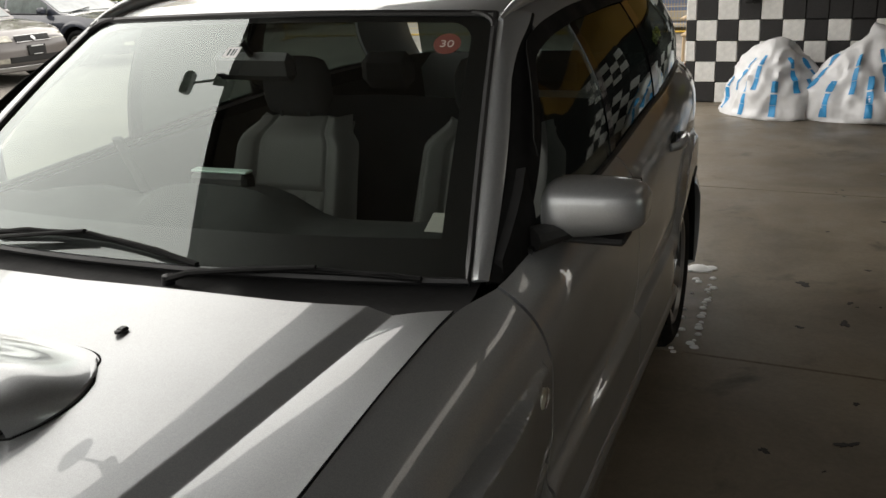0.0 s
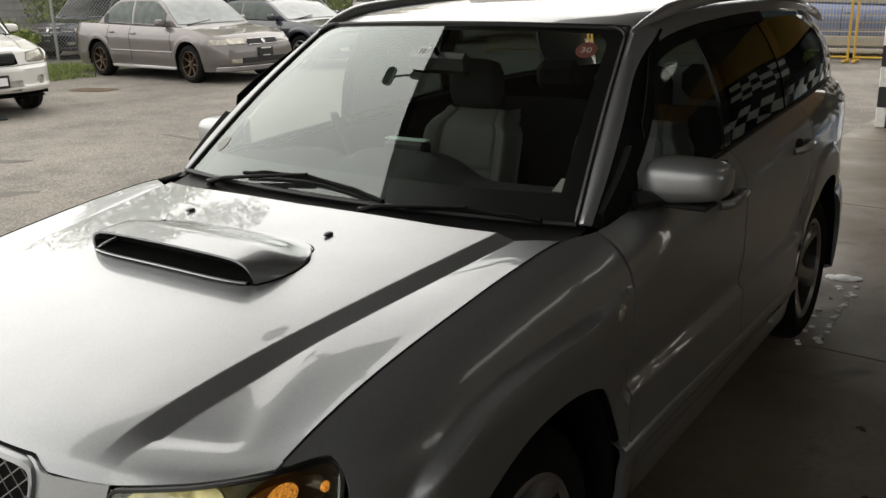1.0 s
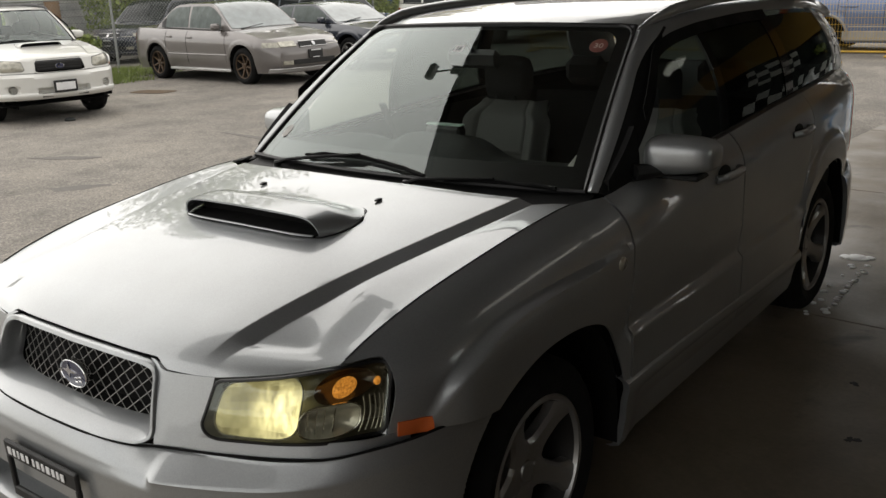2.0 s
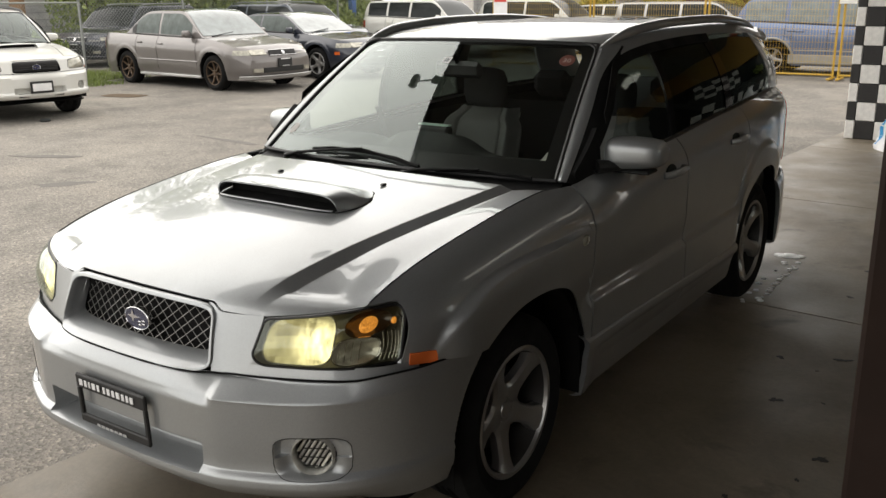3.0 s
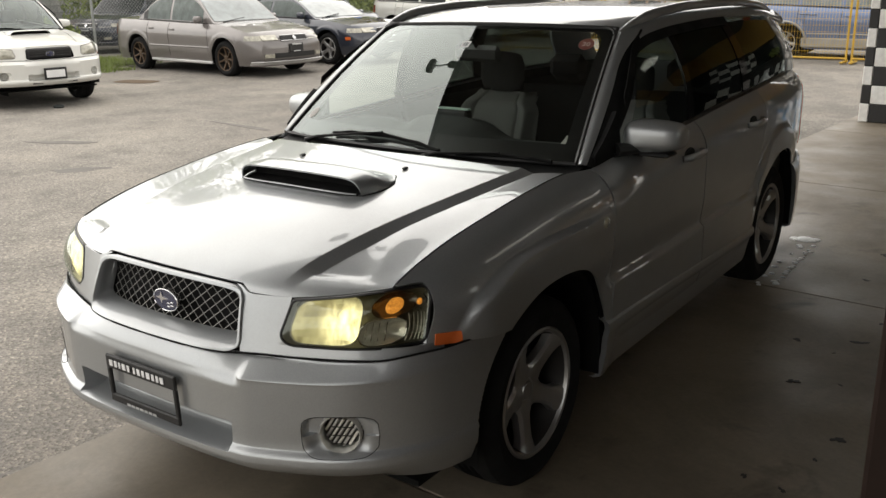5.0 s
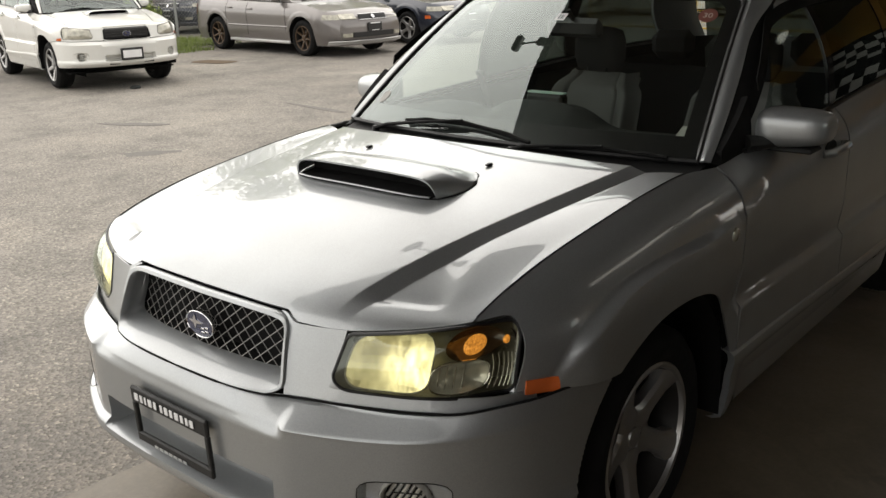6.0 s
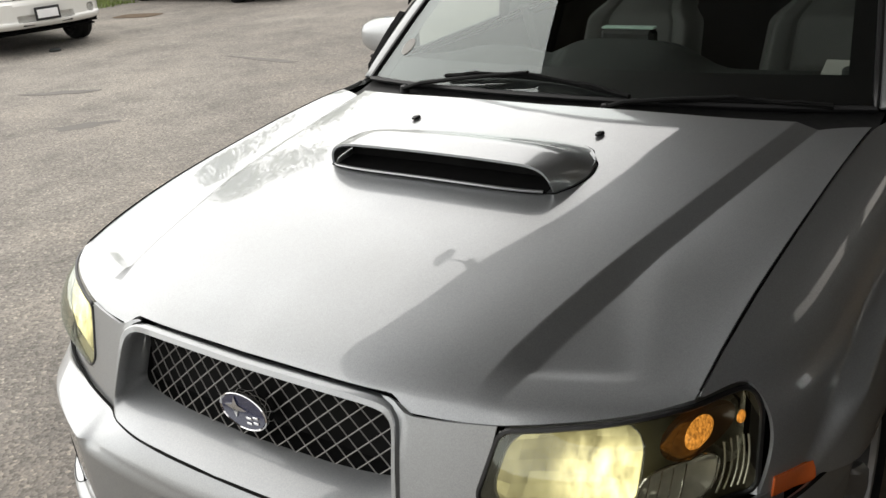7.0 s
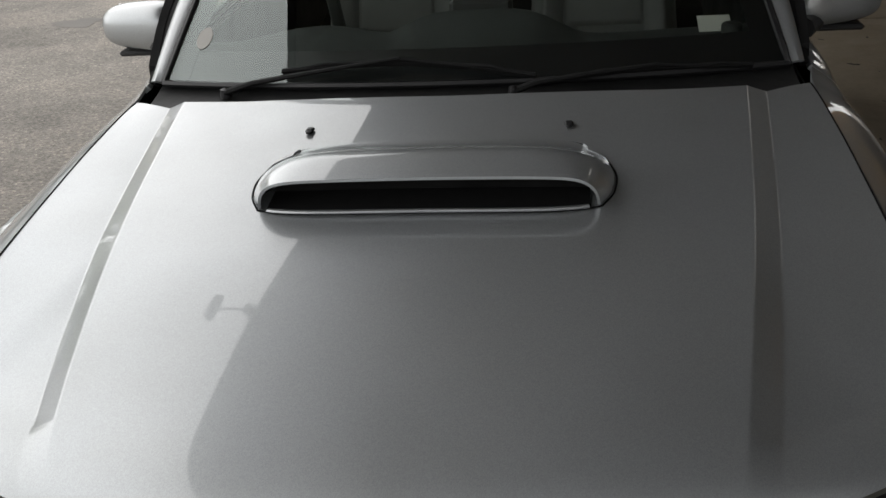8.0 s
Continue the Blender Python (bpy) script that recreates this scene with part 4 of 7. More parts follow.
    # head lamps
    for s in (1, -1):
        def corner(u, reach, deep):
            k = max(0.0, 1 - u / reach)
            return deep * (1 - math.sqrt(max(0.0, 1 - k * k)))

        def lens_at(u, v, dy=0.0, rnd=True):
            """u from the inner to the outer edge, v from bottom to top."""
            dy -= 0.030 * math.sin(math.pi * min(1, max(0, u))) * math.sin(math.pi * min(1, max(0, v))) ** 0.7 if 0 < v < 1 else 0.0
            if rnd:
                v = lerp(corner(u, 0.16, 0.30) + corner(1 - u, 0.07, 0.18), 1 - corner(u, 0.05, 0.12) - corner(1 - u, 0.10, 0.30), v)
            x = lerp(lerp(0.440, 0.470, v), lerp(0.772, 0.762, v), u)
            q = nose_at(s * x, lerp(lerp(0.225, 0.17, u), 0.96, v))
            wrap = sm(0.75, 1.0, u)
            z = lerp(q[2], lerp(0.688, 0.838, v), wrap)
            y = lerp(q[1], lerp(0.338, 0.384, v), wrap)
            # the inward way across the lamp
            nx, ny = 0.55 * sm(0.0, 1.0, u) + 0.15, 1.0
            h = math.hypot(nx, ny)
            return (q[0] - s * dy * nx / h, y + dy * ny / h, z)

        def patch(u0, u1, v0, v1, dy, nu=16, nv=10, deep=0.0):
            return [[lens_at(lerp(u0, u1, a), lerp(v0, v1, b), dy + deep * (1 - (2 * a - 1) ** 2) * (1 - (2 * b - 1) ** 2)) for a in np.linspace(0, 1, nu + 1)] for b in np.linspace(0, 1, nv + 1)]
        CU = sorted(set([round(0.5 * (1 - math.cos(math.pi * k / 44)), 5) for k in range(45)] + [0.0004, 0.003, 0.006, 0.994, 0.997, 0.9996]))
        for u0, u1, lo in ((0, 0.16, True), (0.93, 1, True), (0, 0.05, False)):
            fill = [[lens_at(u, k, 0.0, False) for k in (np.linspace(0, 1, 5) * (corner(u, 0.16, 0.30) + corner(1 - u, 0.07, 0.18) + 0.01) if lo else 1 - np.linspace(0, 1, 5) * (corner(u, 0.05, 0.12) + corner(1 - u, 0.10, 0.30) + 0.01))] for u in [lerp(u0, u1, 0.5 * (1 - math.cos(math.pi * q / 16))) for q in range(17)]]
            P("lamp_corner", panel(fill, 0.003), paint)
        lamp = new("head_lamp")
        lamp.parent = root
        lamp["label"] = "lit yellowish head lamp behind a clear lens" if hero else "unlit clear head lamp"
        L = lambda name, sh, m, label="", angle=35: part(name, sh, m, lamp, label, angle)
        edge = [lens_at(u, 0, 0.001) for u in CU] + [lens_at(1, v, 0.001) for v in np.linspace(0, 1, 8)[1:-1]] + [lens_at(u, 1, 0.001) for u in CU[::-1]] + [lens_at(0, v, 0.001) for v in np.linspace(1, 0, 8)[1:-1]]
        L("lamp_gasket", Shape().tube(edge + [edge[0]], 0.0042, 6), BLACK_TRIM)
        L("lens", Shape().sheet([[lens_at(u, v) for u in CU] for v in np.linspace(0, 1, 11)], 0.002), LENS if hero else LAMP_OFF)
        if hero:
            L("housing", Shape().sheet([[lens_at(u, v, 0.075) for u in CU] for v in np.linspace(0, 1, 11)], 0.003), SMOKE)
            for (a, b) in ((0.0, 0.0), (0.0, 1.0)):
                L("housing_wall", Shape().sheet([[lens_at(u, b, d) for u in CU] for d in (0.004, 0.075)], 0.002), SMOKE)
            L("housing_wall", Shape().sheet([[lens_at(0.0, v, d) for v in np.linspace(0, 1, 8)] for d in (0.004, 0.075)], 0.002), SMOKE)
            L("housing_wall", Shape().sheet([[lens_at(1.0, v, d) for v in np.linspace(0, 1, 8)] for d in (0.004, 0.05)], 0.002), BLACK_TRIM)
            # low beam: bowl in facets, with the lit middle
            def bowl(uc, vc, ru, rv, d0, deep, sq=1.0, n=36, rings=7):
                out = []
                for i in range(rings):
                    k = 1 - i / (rings - 0.999)
                    ring = []
                    for j in range(n):
                        a = 2 * math.pi * j / n
                        ca, sa = math.cos(a), math.sin(a)
                        du = math.copysign(abs(ca) ** sq, ca) * ru * k
                        dv = math.copysign(abs(sa) ** sq, sa) * rv * k
                        ring.append(lens_at(min(1, max(0, uc + du)), min(1, max(0, vc + dv)), d0 + deep * (1 - k * k)))
                    out.append(ring)
                return out
            cells = Shape()
            for a in range(9):
                for b in range(7):
                    ua, ub = lerp(0.052, 0.618, a / 9), lerp(0.052, 0.618, (a + 1) / 9)
                    va, vb = lerp(0.015, 0.985, b / 7), lerp(0.015, 0.985, (b + 1) / 7)
                    quad = []
                    for u_, v_ in ((ua, va), (ub, va), (ub, vb), (ua, vb)):
                        du, dv = (u_ - 0.335) / 0.285, (v_ - 0.5) / 0.49
                        r4 = (du ** 4 + dv ** 4) ** 0.25
                        k = min(1.0, 1 / max(1e-6, r4))
                        quad.append(lens_at(0.335 + 0.285 * du * k, 0.5 + 0.49 * dv * k, 0.020 + 0.030 * (1 - min(1, du * du + dv * dv))))
                    cells.add(quad, [(0, 1, 2, 3)])
            L("beam_bowl", cells, BEAM_SOFT, "glowing low-beam reflector in facets", 4)
            L("beam_rim", Shape().tube([*bowl(0.335, 0.5, 0.290, 0.498, 0.018, 0, 0.55)[0], bowl(0.335, 0.5, 0.290, 0.498, 0.018, 0, 0.55)[0][0]], 0.0018, 6), SMOKE)
            L("turn_bowl", Shape().sheet(bowl(0.79, 0.73, 0.115, 0.21, 0.020, 0.03), loop=True), BULB_SOFT)
            L("turn_bulb", Shape().sheet(bowl(0.80, 0.72, 0.040, 0.135, 0.020, -0.014), loop=True), BULB, "amber indicator bulb")
            L("position_light", Shape().sheet(bowl(0.915, 0.74, 0.016, 0.06, 0.006, -0.004), loop=True), BULB, "small lit amber light")
            L("high_bowl", Shape().sheet(bowl(0.745, 0.27, 0.118, 0.25, 0.020, 0.035, 0.7), loop=True), REFLECTOR, "clear high-beam reflector")
            L("high_rim", Shape().tube([*bowl(0.745, 0.27, 0.123, 0.26, 0.018, 0, 0.7)[0], bowl(0.745, 0.27, 0.123, 0.26, 0.018, 0, 0.7)[0][0]], 0.002, 6), CHROME)
            for k in range(4):
                L("reflector_facet", Shape().sheet(patch(0.66 + 0.04 * k, 0.664 + 0.04 * k, 0.08, 0.44, 0.03, 2, 4), 0.002), CHROME)
            for k in range(5):
                L("lens_flute", Shape().tube([lens_at(0.868 + 0.021 * k + 0.012 * math.sin(math.pi * q), lerp(0.06, 0.56, q), 0.010) for q in np.linspace(0, 1, 9)], 0.0016, 6), REFLECTOR)

    # side markers and repeaters
    for s in (1, -1):
        mk = [[(s * (side_x(y, z) + 0.004), y, z - 0.10 * (y - 0.36)) for y in np.linspace(0.358, 0.434, 8)] for z in np.linspace(0.678, 0.712, 4)]
        P("side_marker", panel(mk, 0.008), AMBER, "orange side reflector")
        rep = Shape().lathe([(0.0, 0.026), (0.006, 0.026), (0.009, 0.022), (0.010, 0.0)], n=24)
        rp = P("side_repeater", rep, LAMP_OFF, "small round clear repeater")
        rp.location, rp.scale = (s * (side_x(1.25, 0.83) - 0.003), 1.252, 0.832), (s, 0.95, 0.75)

    # number plate and its frame
    if hero:
        ring_ = Shape().box((0, 0, 0.056), (0.316, 0.012, 0.046), 0.004).box((0, 0, -0.064), (0.316, 0.012, 0.028), 0.004)
        ring_.box((-0.151, 0, -0.009), (0.014, 0.012, 0.09), 0.003).box((0.151, 0, -0.009), (0.014, 0.012, 0.09), 0.003)
        fr = P("plate_frame", ring_, BLACK_MATT, "empty black plastic plate frame with pale lettering")
        fr.location, fr.rotation_euler = (0.006, -0.025, 0.497), (radians(2), 0, 0)
        for x in (-0.09, 0.09):
            part("frame_screw", Shape().lathe([(-0.008, 0.0), (-0.008, 0.006), (0.010, 0.006)], c=(x, 0, 0.056), axis="Y", n=12), GALV, fr)
        bx = -0.140
        for w in (0.024, 0.020, 0.016, 0.024, 0.020, 0.008, 0.018, 0.022, 0.020, 0.024, 0.020, 0.018, 0.022):
            part("print_bar", Shape().box((bx + w / 2, -0.0082, 0.056), (w - 0.008, 0.002, 0.020), 0.0006), BAR_WHITE, fr, "pale printed bar")
            bx += w
        for k in range(7):
            part("print_bar", Shape().box((-0.07 + 0.02 * k, -0.0082, -0.069), (0.015, 0.002, 0.008), 0.0006), BAR_GREY, fr)
    else:
        fr = P("plate_frame", Shape().box((0, -0.046, 0.475), (0.31, 0.014, 0.16), 0.006), BLACK_MATT)
        part("plate", Shape().box((0, -0.056, 0.475), (0.255, 0.006, 0.10), 0.002), BAR_WHITE, fr, "plain white number plate")
        fl = P("bumper_grille", Shape().box((0, 0.0, 0.37), (0.62, 0.03, 0.05), 0.008), BLACK_MATT)

    # windscreen: a bowed pane between scuttle and roof
    def screen_at(u, v, d=0.0):
        half = lerp(0.700, 0.570, v)
        x = half * u
        y = lerp(1.262, 1.868, v) + 0.075 * abs(u) ** 2.2 * lerp(1.0, 0.75, v)
        z = lerp(1.000, 1.446, v) + 0.020 * math.sin(math.pi * v) - 0.012 * u * u * v
        return (x, y + 0.6 * d, z - 0.8 * d)
    ws = P("windscreen", Shape().sheet([[screen_at(u, v) for u in np.linspace(-1, 1, 33)] for v in np.linspace(0, 1, 17)], 0.004), SCREEN, "clear laminated windscreen", 60)
    ws.visible_shadow = False
    ws.data.materials.append(CLEAR)
    for k in range(32 * 16, 2 * 32 * 16):
        ws.data.polygons[k].material_index = 1
    frit = Shape()
    frit.sheet([[screen_at(u, v, 0.006) for u in np.linspace(-1, 1, 33)] for v in (0.0, 0.06, 0.125)], 0.001)
    frit.sheet([[screen_at(u, v, 0.006) for u in np.linspace(-1, 1, 33)] for v in (0.965, 1.0)], 0.001)
    for s in (1, -1):
        frit.sheet([[screen_at(s * u, v, 0.006) for u in (0.915, 0.96, 1.0)] for v in np.linspace(0, 1, 15)], 0.001)
    # rounded upper corners of the border
    for s in (1, -1):
        arc = [(0.815 + 0.101 * math.cos(a), 0.865 + 0.101 * math.sin(a)) for a in np.linspace(0, math.pi / 2, 9)]
        pts = [screen_at(s * 0.918, 0.968, 0.0062)] + [screen_at(s * u, v, 0.0062) for u, v in arc]
        frit.add(pts, [(0, k, k + 1) if s < 0 else (0, k + 1, k) for k in range(1, 9)])
    # painted corners where the pillars run round into the roof
    for s in (1, -1):
        arc = [(0.905 + 0.095 * math.cos(a), 0.925 + 0.075 * math.sin(a)) for a in np.linspace(0, math.pi / 2, 9)]
        pts = [screen_at(s * 1.01, 1.008, -0.006)] + [screen_at(s * u, v, -0.006) for u, v in arc]
        cor = Shape().add(pts, [(0, k, k + 1) if s > 0 else (0, k + 1, k) for k in range(1, 9)])
        P("screen_corner", cor, paint)
        P("corner_seal", Shape().tube([screen_at(s * u, v, -0.005) for u, v in arc], 0.006, 6), BLACK_MATT)
    part("screen_border", frit, BLACK_TRIM, ws, "black border of the windscreen")
    ring = [screen_at(u, 0, -0.001) for u in np.linspace(-1, 1, 21)] + [screen_at(1.0, v, -0.001) for v in np.linspace(0.05, 1, 14)] + [screen_at(u, 1.0, -0.001) for u in np.linspace(0.95, -1, 21)] + [screen_at(-1.0, v, -0.001) for v in np.linspace(0.95, 0, 14)]
    part("screen_seal", Shape().tube(ring, 0.008, 6), BLACK_TRIM, ws)
    if hero:
        def on_screen(u, v, w, h, mat, name, label, rnd=False):
            if rnd:
                g2 = [[screen_at(u + w * k * math.cos(a), v + h * k * math.sin(a), -0.0005) for a in np.linspace(0, 2 * math.pi, 25)] for k in (0.02, 0.5, 1)]
            else:
                g2 = [[screen_at(u + w * a, v + h * b, -0.0005) for a in (-1, 0, 1)] for b in (-1, 1)]
            return part(name, Shape().sheet(g2, 0.0012), mat, ws, label)
        on_screen(0.832, 0.842, 0.052, 0.050, STICKER_RED, "round_sticker", "round red sticker with a pale middle", True)
        num = bpy.data.curves.new("number", "FONT")
        num.body, num.size, num.align_x, num.align_y, num.extrude = "30", 0.034, "CENTER", "CENTER", 0.0004
        num.materials.append(PAPER_DIM)
        nb = new("sticker_number", num)
        nb.parent = ws
        q0, qx, qz = Vector(screen_at(0.832, 0.839, -0.0022)), Vector(screen_at(0.852, 0.839, -0.0022)), Vector(screen_at(0.832, 0.859, -0.0022))
        ex_, ez_ = (qx - q0).normalized(), (qz - q0).normalized()
        ny_ = ex_.cross(ez_).normalized()
        nb.matrix_basis = Matrix((ex_, ny_.cross(ex_), ny_)).transposed().to_4x4()
        nb.matrix_basis.translation = q0
        on_screen(-0.905, 0.165, 0.028, 0.040, TRIM_GREY, "oval_sticker", "small pale oval sticker", True)
        on_screen(-0.060, 0.800, 0.032, 0.027, BAR_WHITE, "square_sticker", "small pale square sticker with dark print")
        for du, w_ in ((-0.013, 0.0045), (0.004, 0.0045), (0.016, 0.003)):
            on_screen(-0.060 + du, 0.800, w_, 0.017, STICKER_TEAL, "print_bar", "")

    # scuttle and wipers
    sc = [[(x, lerp(pch(HOOD_BACK, abs(x)) - 0.03, 1.285 + 0.075 * (abs(x) / 0.7) ** 2.2, k), lerp(0.972, 0.990, k) - 0.012 * math.sin(math.pi * k)) for x in np.linspace(-0.715, 0.715, 41)] for k in np.linspace(0, 1, 6)]
    P("scuttle", Shape().sheet(sc, 0.006), BLACK_MATT, "black plastic scuttle below the windscreen")
    def wiper(xp, yp, x0, x1, v0, v1, bow):
        """Arm from its pivot at xp, yp to the middle of a blade from x0 to x1."""
        n = 15

        def on(k, up):
            x, v = lerp(x0, x1, k), lerp(v0, v1, k) + bow * math.sin(math.pi * k)
            q = screen_at(x / lerp(0.700, 0.570, v), v)
            return (q[0], q[1] - 0.6 * up, q[2] + 0.8 * up)
        blade = Shape()
        for up, r in ((0.005, 0.005), (0.014, 0.0075)):
            blade.tube([on(i / n, up) for i in range(n + 1)], r, 6, flat=0.7)
        for a, b in ((0.06, 0.30), (0.70, 0.94), (0.20, 0.80)):
            blade.tube([on(a, 0.014), on(0.5 * (a + b), 0.022), on(b, 0.014)], 0.0045, 6)
        head = on(0.48, 0.028)
        foot = (xp, yp, 0.992)
        mid = [lerp(foot[k], head[k], 0.5) for k in range(3)]
        knee = [lerp(foot[k], head[k], 0.16) for k in range(3)]
        arm = part("wiper_arm", Shape().tube([foot, (knee[0], knee[1] - 0.004, knee[2] + 0.010), (mid[0], mid[1] - 0.004, mid[2] + 0.008), head], [0.014, 0.011, 0.009, 0.007], 8, flat=0.6), WIPER, root, "black wiper arm")
        part("wiper_blade", blade, WIPER, arm)
        part("wiper_pivot", Shape().lathe([(0.982, 0.014), (1.000, 0.012), (1.004, 0.0)], c=(xp, yp, 0), axis="Z", n=16), BLACK_TRIM, arm)
    wiper(-0.53, 1.275, -0.40, 0.165, 0.038, 0.006, 0.040)
    wiper(0.12, 1.225, 0.24, 0.62, -0.002, -0.004, 0.010)

    # roof
    ROOF = [(1.868, 1.446), (1.98, 1.470), (2.2, 1.492), (2.6, 1.506), (3.1, 1.506), (3.6, 1.490), (3.95, 1.462)]
    RW = [(1.868, 0.575), (2.1, 0.590), (2.6, 0.600), (3.2, 0.598), (3.95, 0.575)]

    def roof_at(u, y):
        w = pch(RW, y)
        return (w * u, y + 0.075 * 0.75 * abs(u) ** 2.2 * sm(2.3, 1.868, y), pch(ROOF, y) - 0.012 * u * u - 0.016 * abs(u) ** 10)
    roof = P("roof", panel([[roof_at(u, y) for u in np.linspace(-1, 1, 41)] for y in 1.872 + (3.95 - 1.872) * np.linspace(0, 1, 33) ** 1.3], 0.02), paint, "", 50)
    P("roof_spoiler", Shape().sheet([[(x, 3.93 + 0.13 * k - 0.05 * (x / 0.55) ** 4, 1.468 - 0.012 * k - 0.02 * (x / 0.55) ** 4) for x in np.linspace(-0.56, 0.56, 21)] for k in np.linspace(0, 1, 5)], 0.03), paint)
    for s in (1, -1):
        rail = Shape().tube([(s * pch([(1.90, 0.588), (2.1, 0.607), (3.2, 0.613), (3.9, 0.582)], y), y, pch(ROOF, y) + pch([(1.90, -0.030), (2.0, -0.020), (2.2, -0.008), (2.9, -0.002), (3.5, -0.010), (3.90, -0.030)], y)) for y in np.linspace(1.90, 3.92, 30)], [0.006, 0.012, 0.018] + [0.023] * 24 + [0.018, 0.012, 0.006], 12, flat=0.9)
        P("roof_rail", rail, paint if hero else BLACK_MATT, "low roof rail")

    # body side above the belt: pillars, glass, frames
    def glass_x(y, z):
        zb = pch(ZS, y)
        zt = pch(ROOF, min(3.95, max(1.9, y))) - 0.03
        v = min(1, max(0, (z - zb) / (zt - zb)))
        xb = pch(XS, y) - 0.008
        xt = pch(RW, y) + 0.022
        return lerp(xb, xt, v) + 0.040 * math.sin(math.pi * v)
    TOPLINE = [(1.40, 1.05), (1.50, 1.118), (1.62, 1.205), (1.76, 1.300), (1.90, 1.375), (2.05, 1.408), (2.3, 1.428), (2.7, 1.438), (3.1, 1.436), (3.5, 1.424), (3.75, 1.402), (3.95, 1.36)]

    def gy(y, z, s, out=0.0):
        return (s * (glass_x(y, z) + out), y, z)
    for s in (1, -1):
        # A-pillar: from the wing's end up to the roof
        pil, frame_ = [], []
        for k in np.linspace(0, 1, 19):
            a = Vector(screen_at(s * 1.0, k, -0.004)) + Vector((s * 0.006, 0.004, 0))
            yq = lerp(1.372, 2.02, k)
            b = Vector(gy(yq, pch([(0, 0.992), (0.25, 1.122), (0.5, 1.232), (0.75, 1.345), (1, 1.428)], k), s, 0.010))
            edge_ = a.lerp(b, 0.10) + Vector((s * 0.009, -0.006, 0.005))
            wide = lerp(0.36, 0.82, sm(0.62, 1.0, k))
            mid = a.lerp(b, wide * 0.62) + Vector((s * 0.015, -0.004, 0.004))
            end = a.lerp(b, wide) + Vector((s * 0.012, 0, 0.001))
            pil.append([tuple(a), tuple(edge_), tuple(mid), tuple(end)])
            frame_.append([tuple(end + Vector((s * -0.004, 0.002, -0.002))), tuple(end.lerp(b, 0.5) + Vector((s * 0.002, 0, 0))), tuple(b + Vector((0, 0.04, -0.02)))])
        P("windscreen_pillar", panel(pil, 0.008), paint, "", 40)
        P("door_frame", panel(frame_, 0.012), WIPER, "black window frame", 60)
        # cant rail over the doors
        rail = []
        for y in np.linspace(1.98, 4.0, 30):
            a = Vector(roof_at(s * 1.0, min(y, 3.95)))
            a.y = y
            zt = pch(TOPLINE, min(y, 3.95))
            b = Vector((s * (glass_x(min(y, 3.95), zt) + 0.010), y, zt))
            m1 = (a + b) / 2 + Vector((s * 0.010, 0, 0.006))
            rail.append([tuple(a + Vector((s * 0.002, 0, 0.001))), tuple(m1), tuple(b)])
        P("cant_rail", panel(rail, 0.010), paint, "", 60)
        # door frames in black, glass, weather shields
        def pane(y0b, y1b, y0t, y1t, name, label, lift=0.004, mat=SIDE_GLASS, par=root):
            g2 = []
            for i in np.linspace(0, 1, 15):
                row = []
                for j in np.linspace(0, 1, 9):
                    y = lerp(lerp(y0b, y1b, i), lerp(y0t, y1t, i), j)
                    zb, zt = pch(ZS, y) + 0.004, pch(TOPLINE, y) - 0.022
                    row.append(gy(y, lerp(zb, max(zb + 0.01, zt), j), s, lift))
                g2.append(row)
            ob = part(name, panel(g2, 0.004), mat, par, label, 60)
            ob.visible_shadow = False
            return ob
        pane(1.52, 2.215, 1.86, 2.21, "door_glass", "clear side window", mat=DOOR_GLASS)
        pane(2.250, 2.94, 2.238, 2.84, "door_glass", "tinted side window")
        pane(3.005, 3.86, 2.915, 3.62, "quarter_glass", "dark tinted quarter window")
        for (a, b2, c, d, nm) in ((2.205, 2.262, 2.200, 2.250, "centre_pillar"), (2.925, 3.020, 2.825, 2.930, "rear_pillar")):
            g2 = [[gy(lerp(lerp(a, b2, i), lerp(c, d, i), j), lerp(pch(ZS, a) + 0.0, pch(TOPLINE, c) + 0.0, j), s, 0.007) for j in np.linspace(0, 1, 9)] for i in (0, 0.5, 1)]
            P(nm, panel(g2, 0.012), GLOSS_BLACK)
        tail = [[gy(min(3.95, lerp(lerp(3.85, 4.3, i), lerp(3.60, 3.99, i), j)), lerp(1.09, 1.42, j), s, 0.006 - 0.05 * i * i) for j in np.linspace(0, 1, 9)] for i in np.linspace(0, 1, 6)]
        tail = [[(q[0], lerp(lerp(3.85, 4.28, i), lerp(3.60, 3.97, i), j), q[2]) for q, j in zip(row, np.linspace(0, 1, 9))] for row, i in zip(tail, np.linspace(0, 1, 6))]
        P("rear_quarter_pillar", panel(tail, 0.02), paint)
        shield = [[gy(y, pch(TOPLINE, y) - lerp(-0.006, 0.030, k), s, 0.020 - 0.004 * k) for k in (0, 0.5, 1)] for y in np.linspace(1.62, 2.90, 34)]
        P("wind_deflector", Shape().sheet(shield, 0.003), WIPER, "smoked black wind deflector over the windows")
        belt = Shape().tube([gy(y, pch(ZS, y) + 0.004, s, 0.008) for y in np.linspace(1.50, 3.84, 40)], 0.008, 6)
        P("belt_seal", belt, BLACK_TRIM)
        sail = [[gy(lerp(1.385, 1.56, i), lerp(pch(ZS, 1.45), lerp(1.03, 1.165, i), j), s, 0.006) for j in (0, 0.5, 1)] for i in np.linspace(0, 1, 5)]
        P("mirror_sail", panel(sail, 0.02), WIPER)
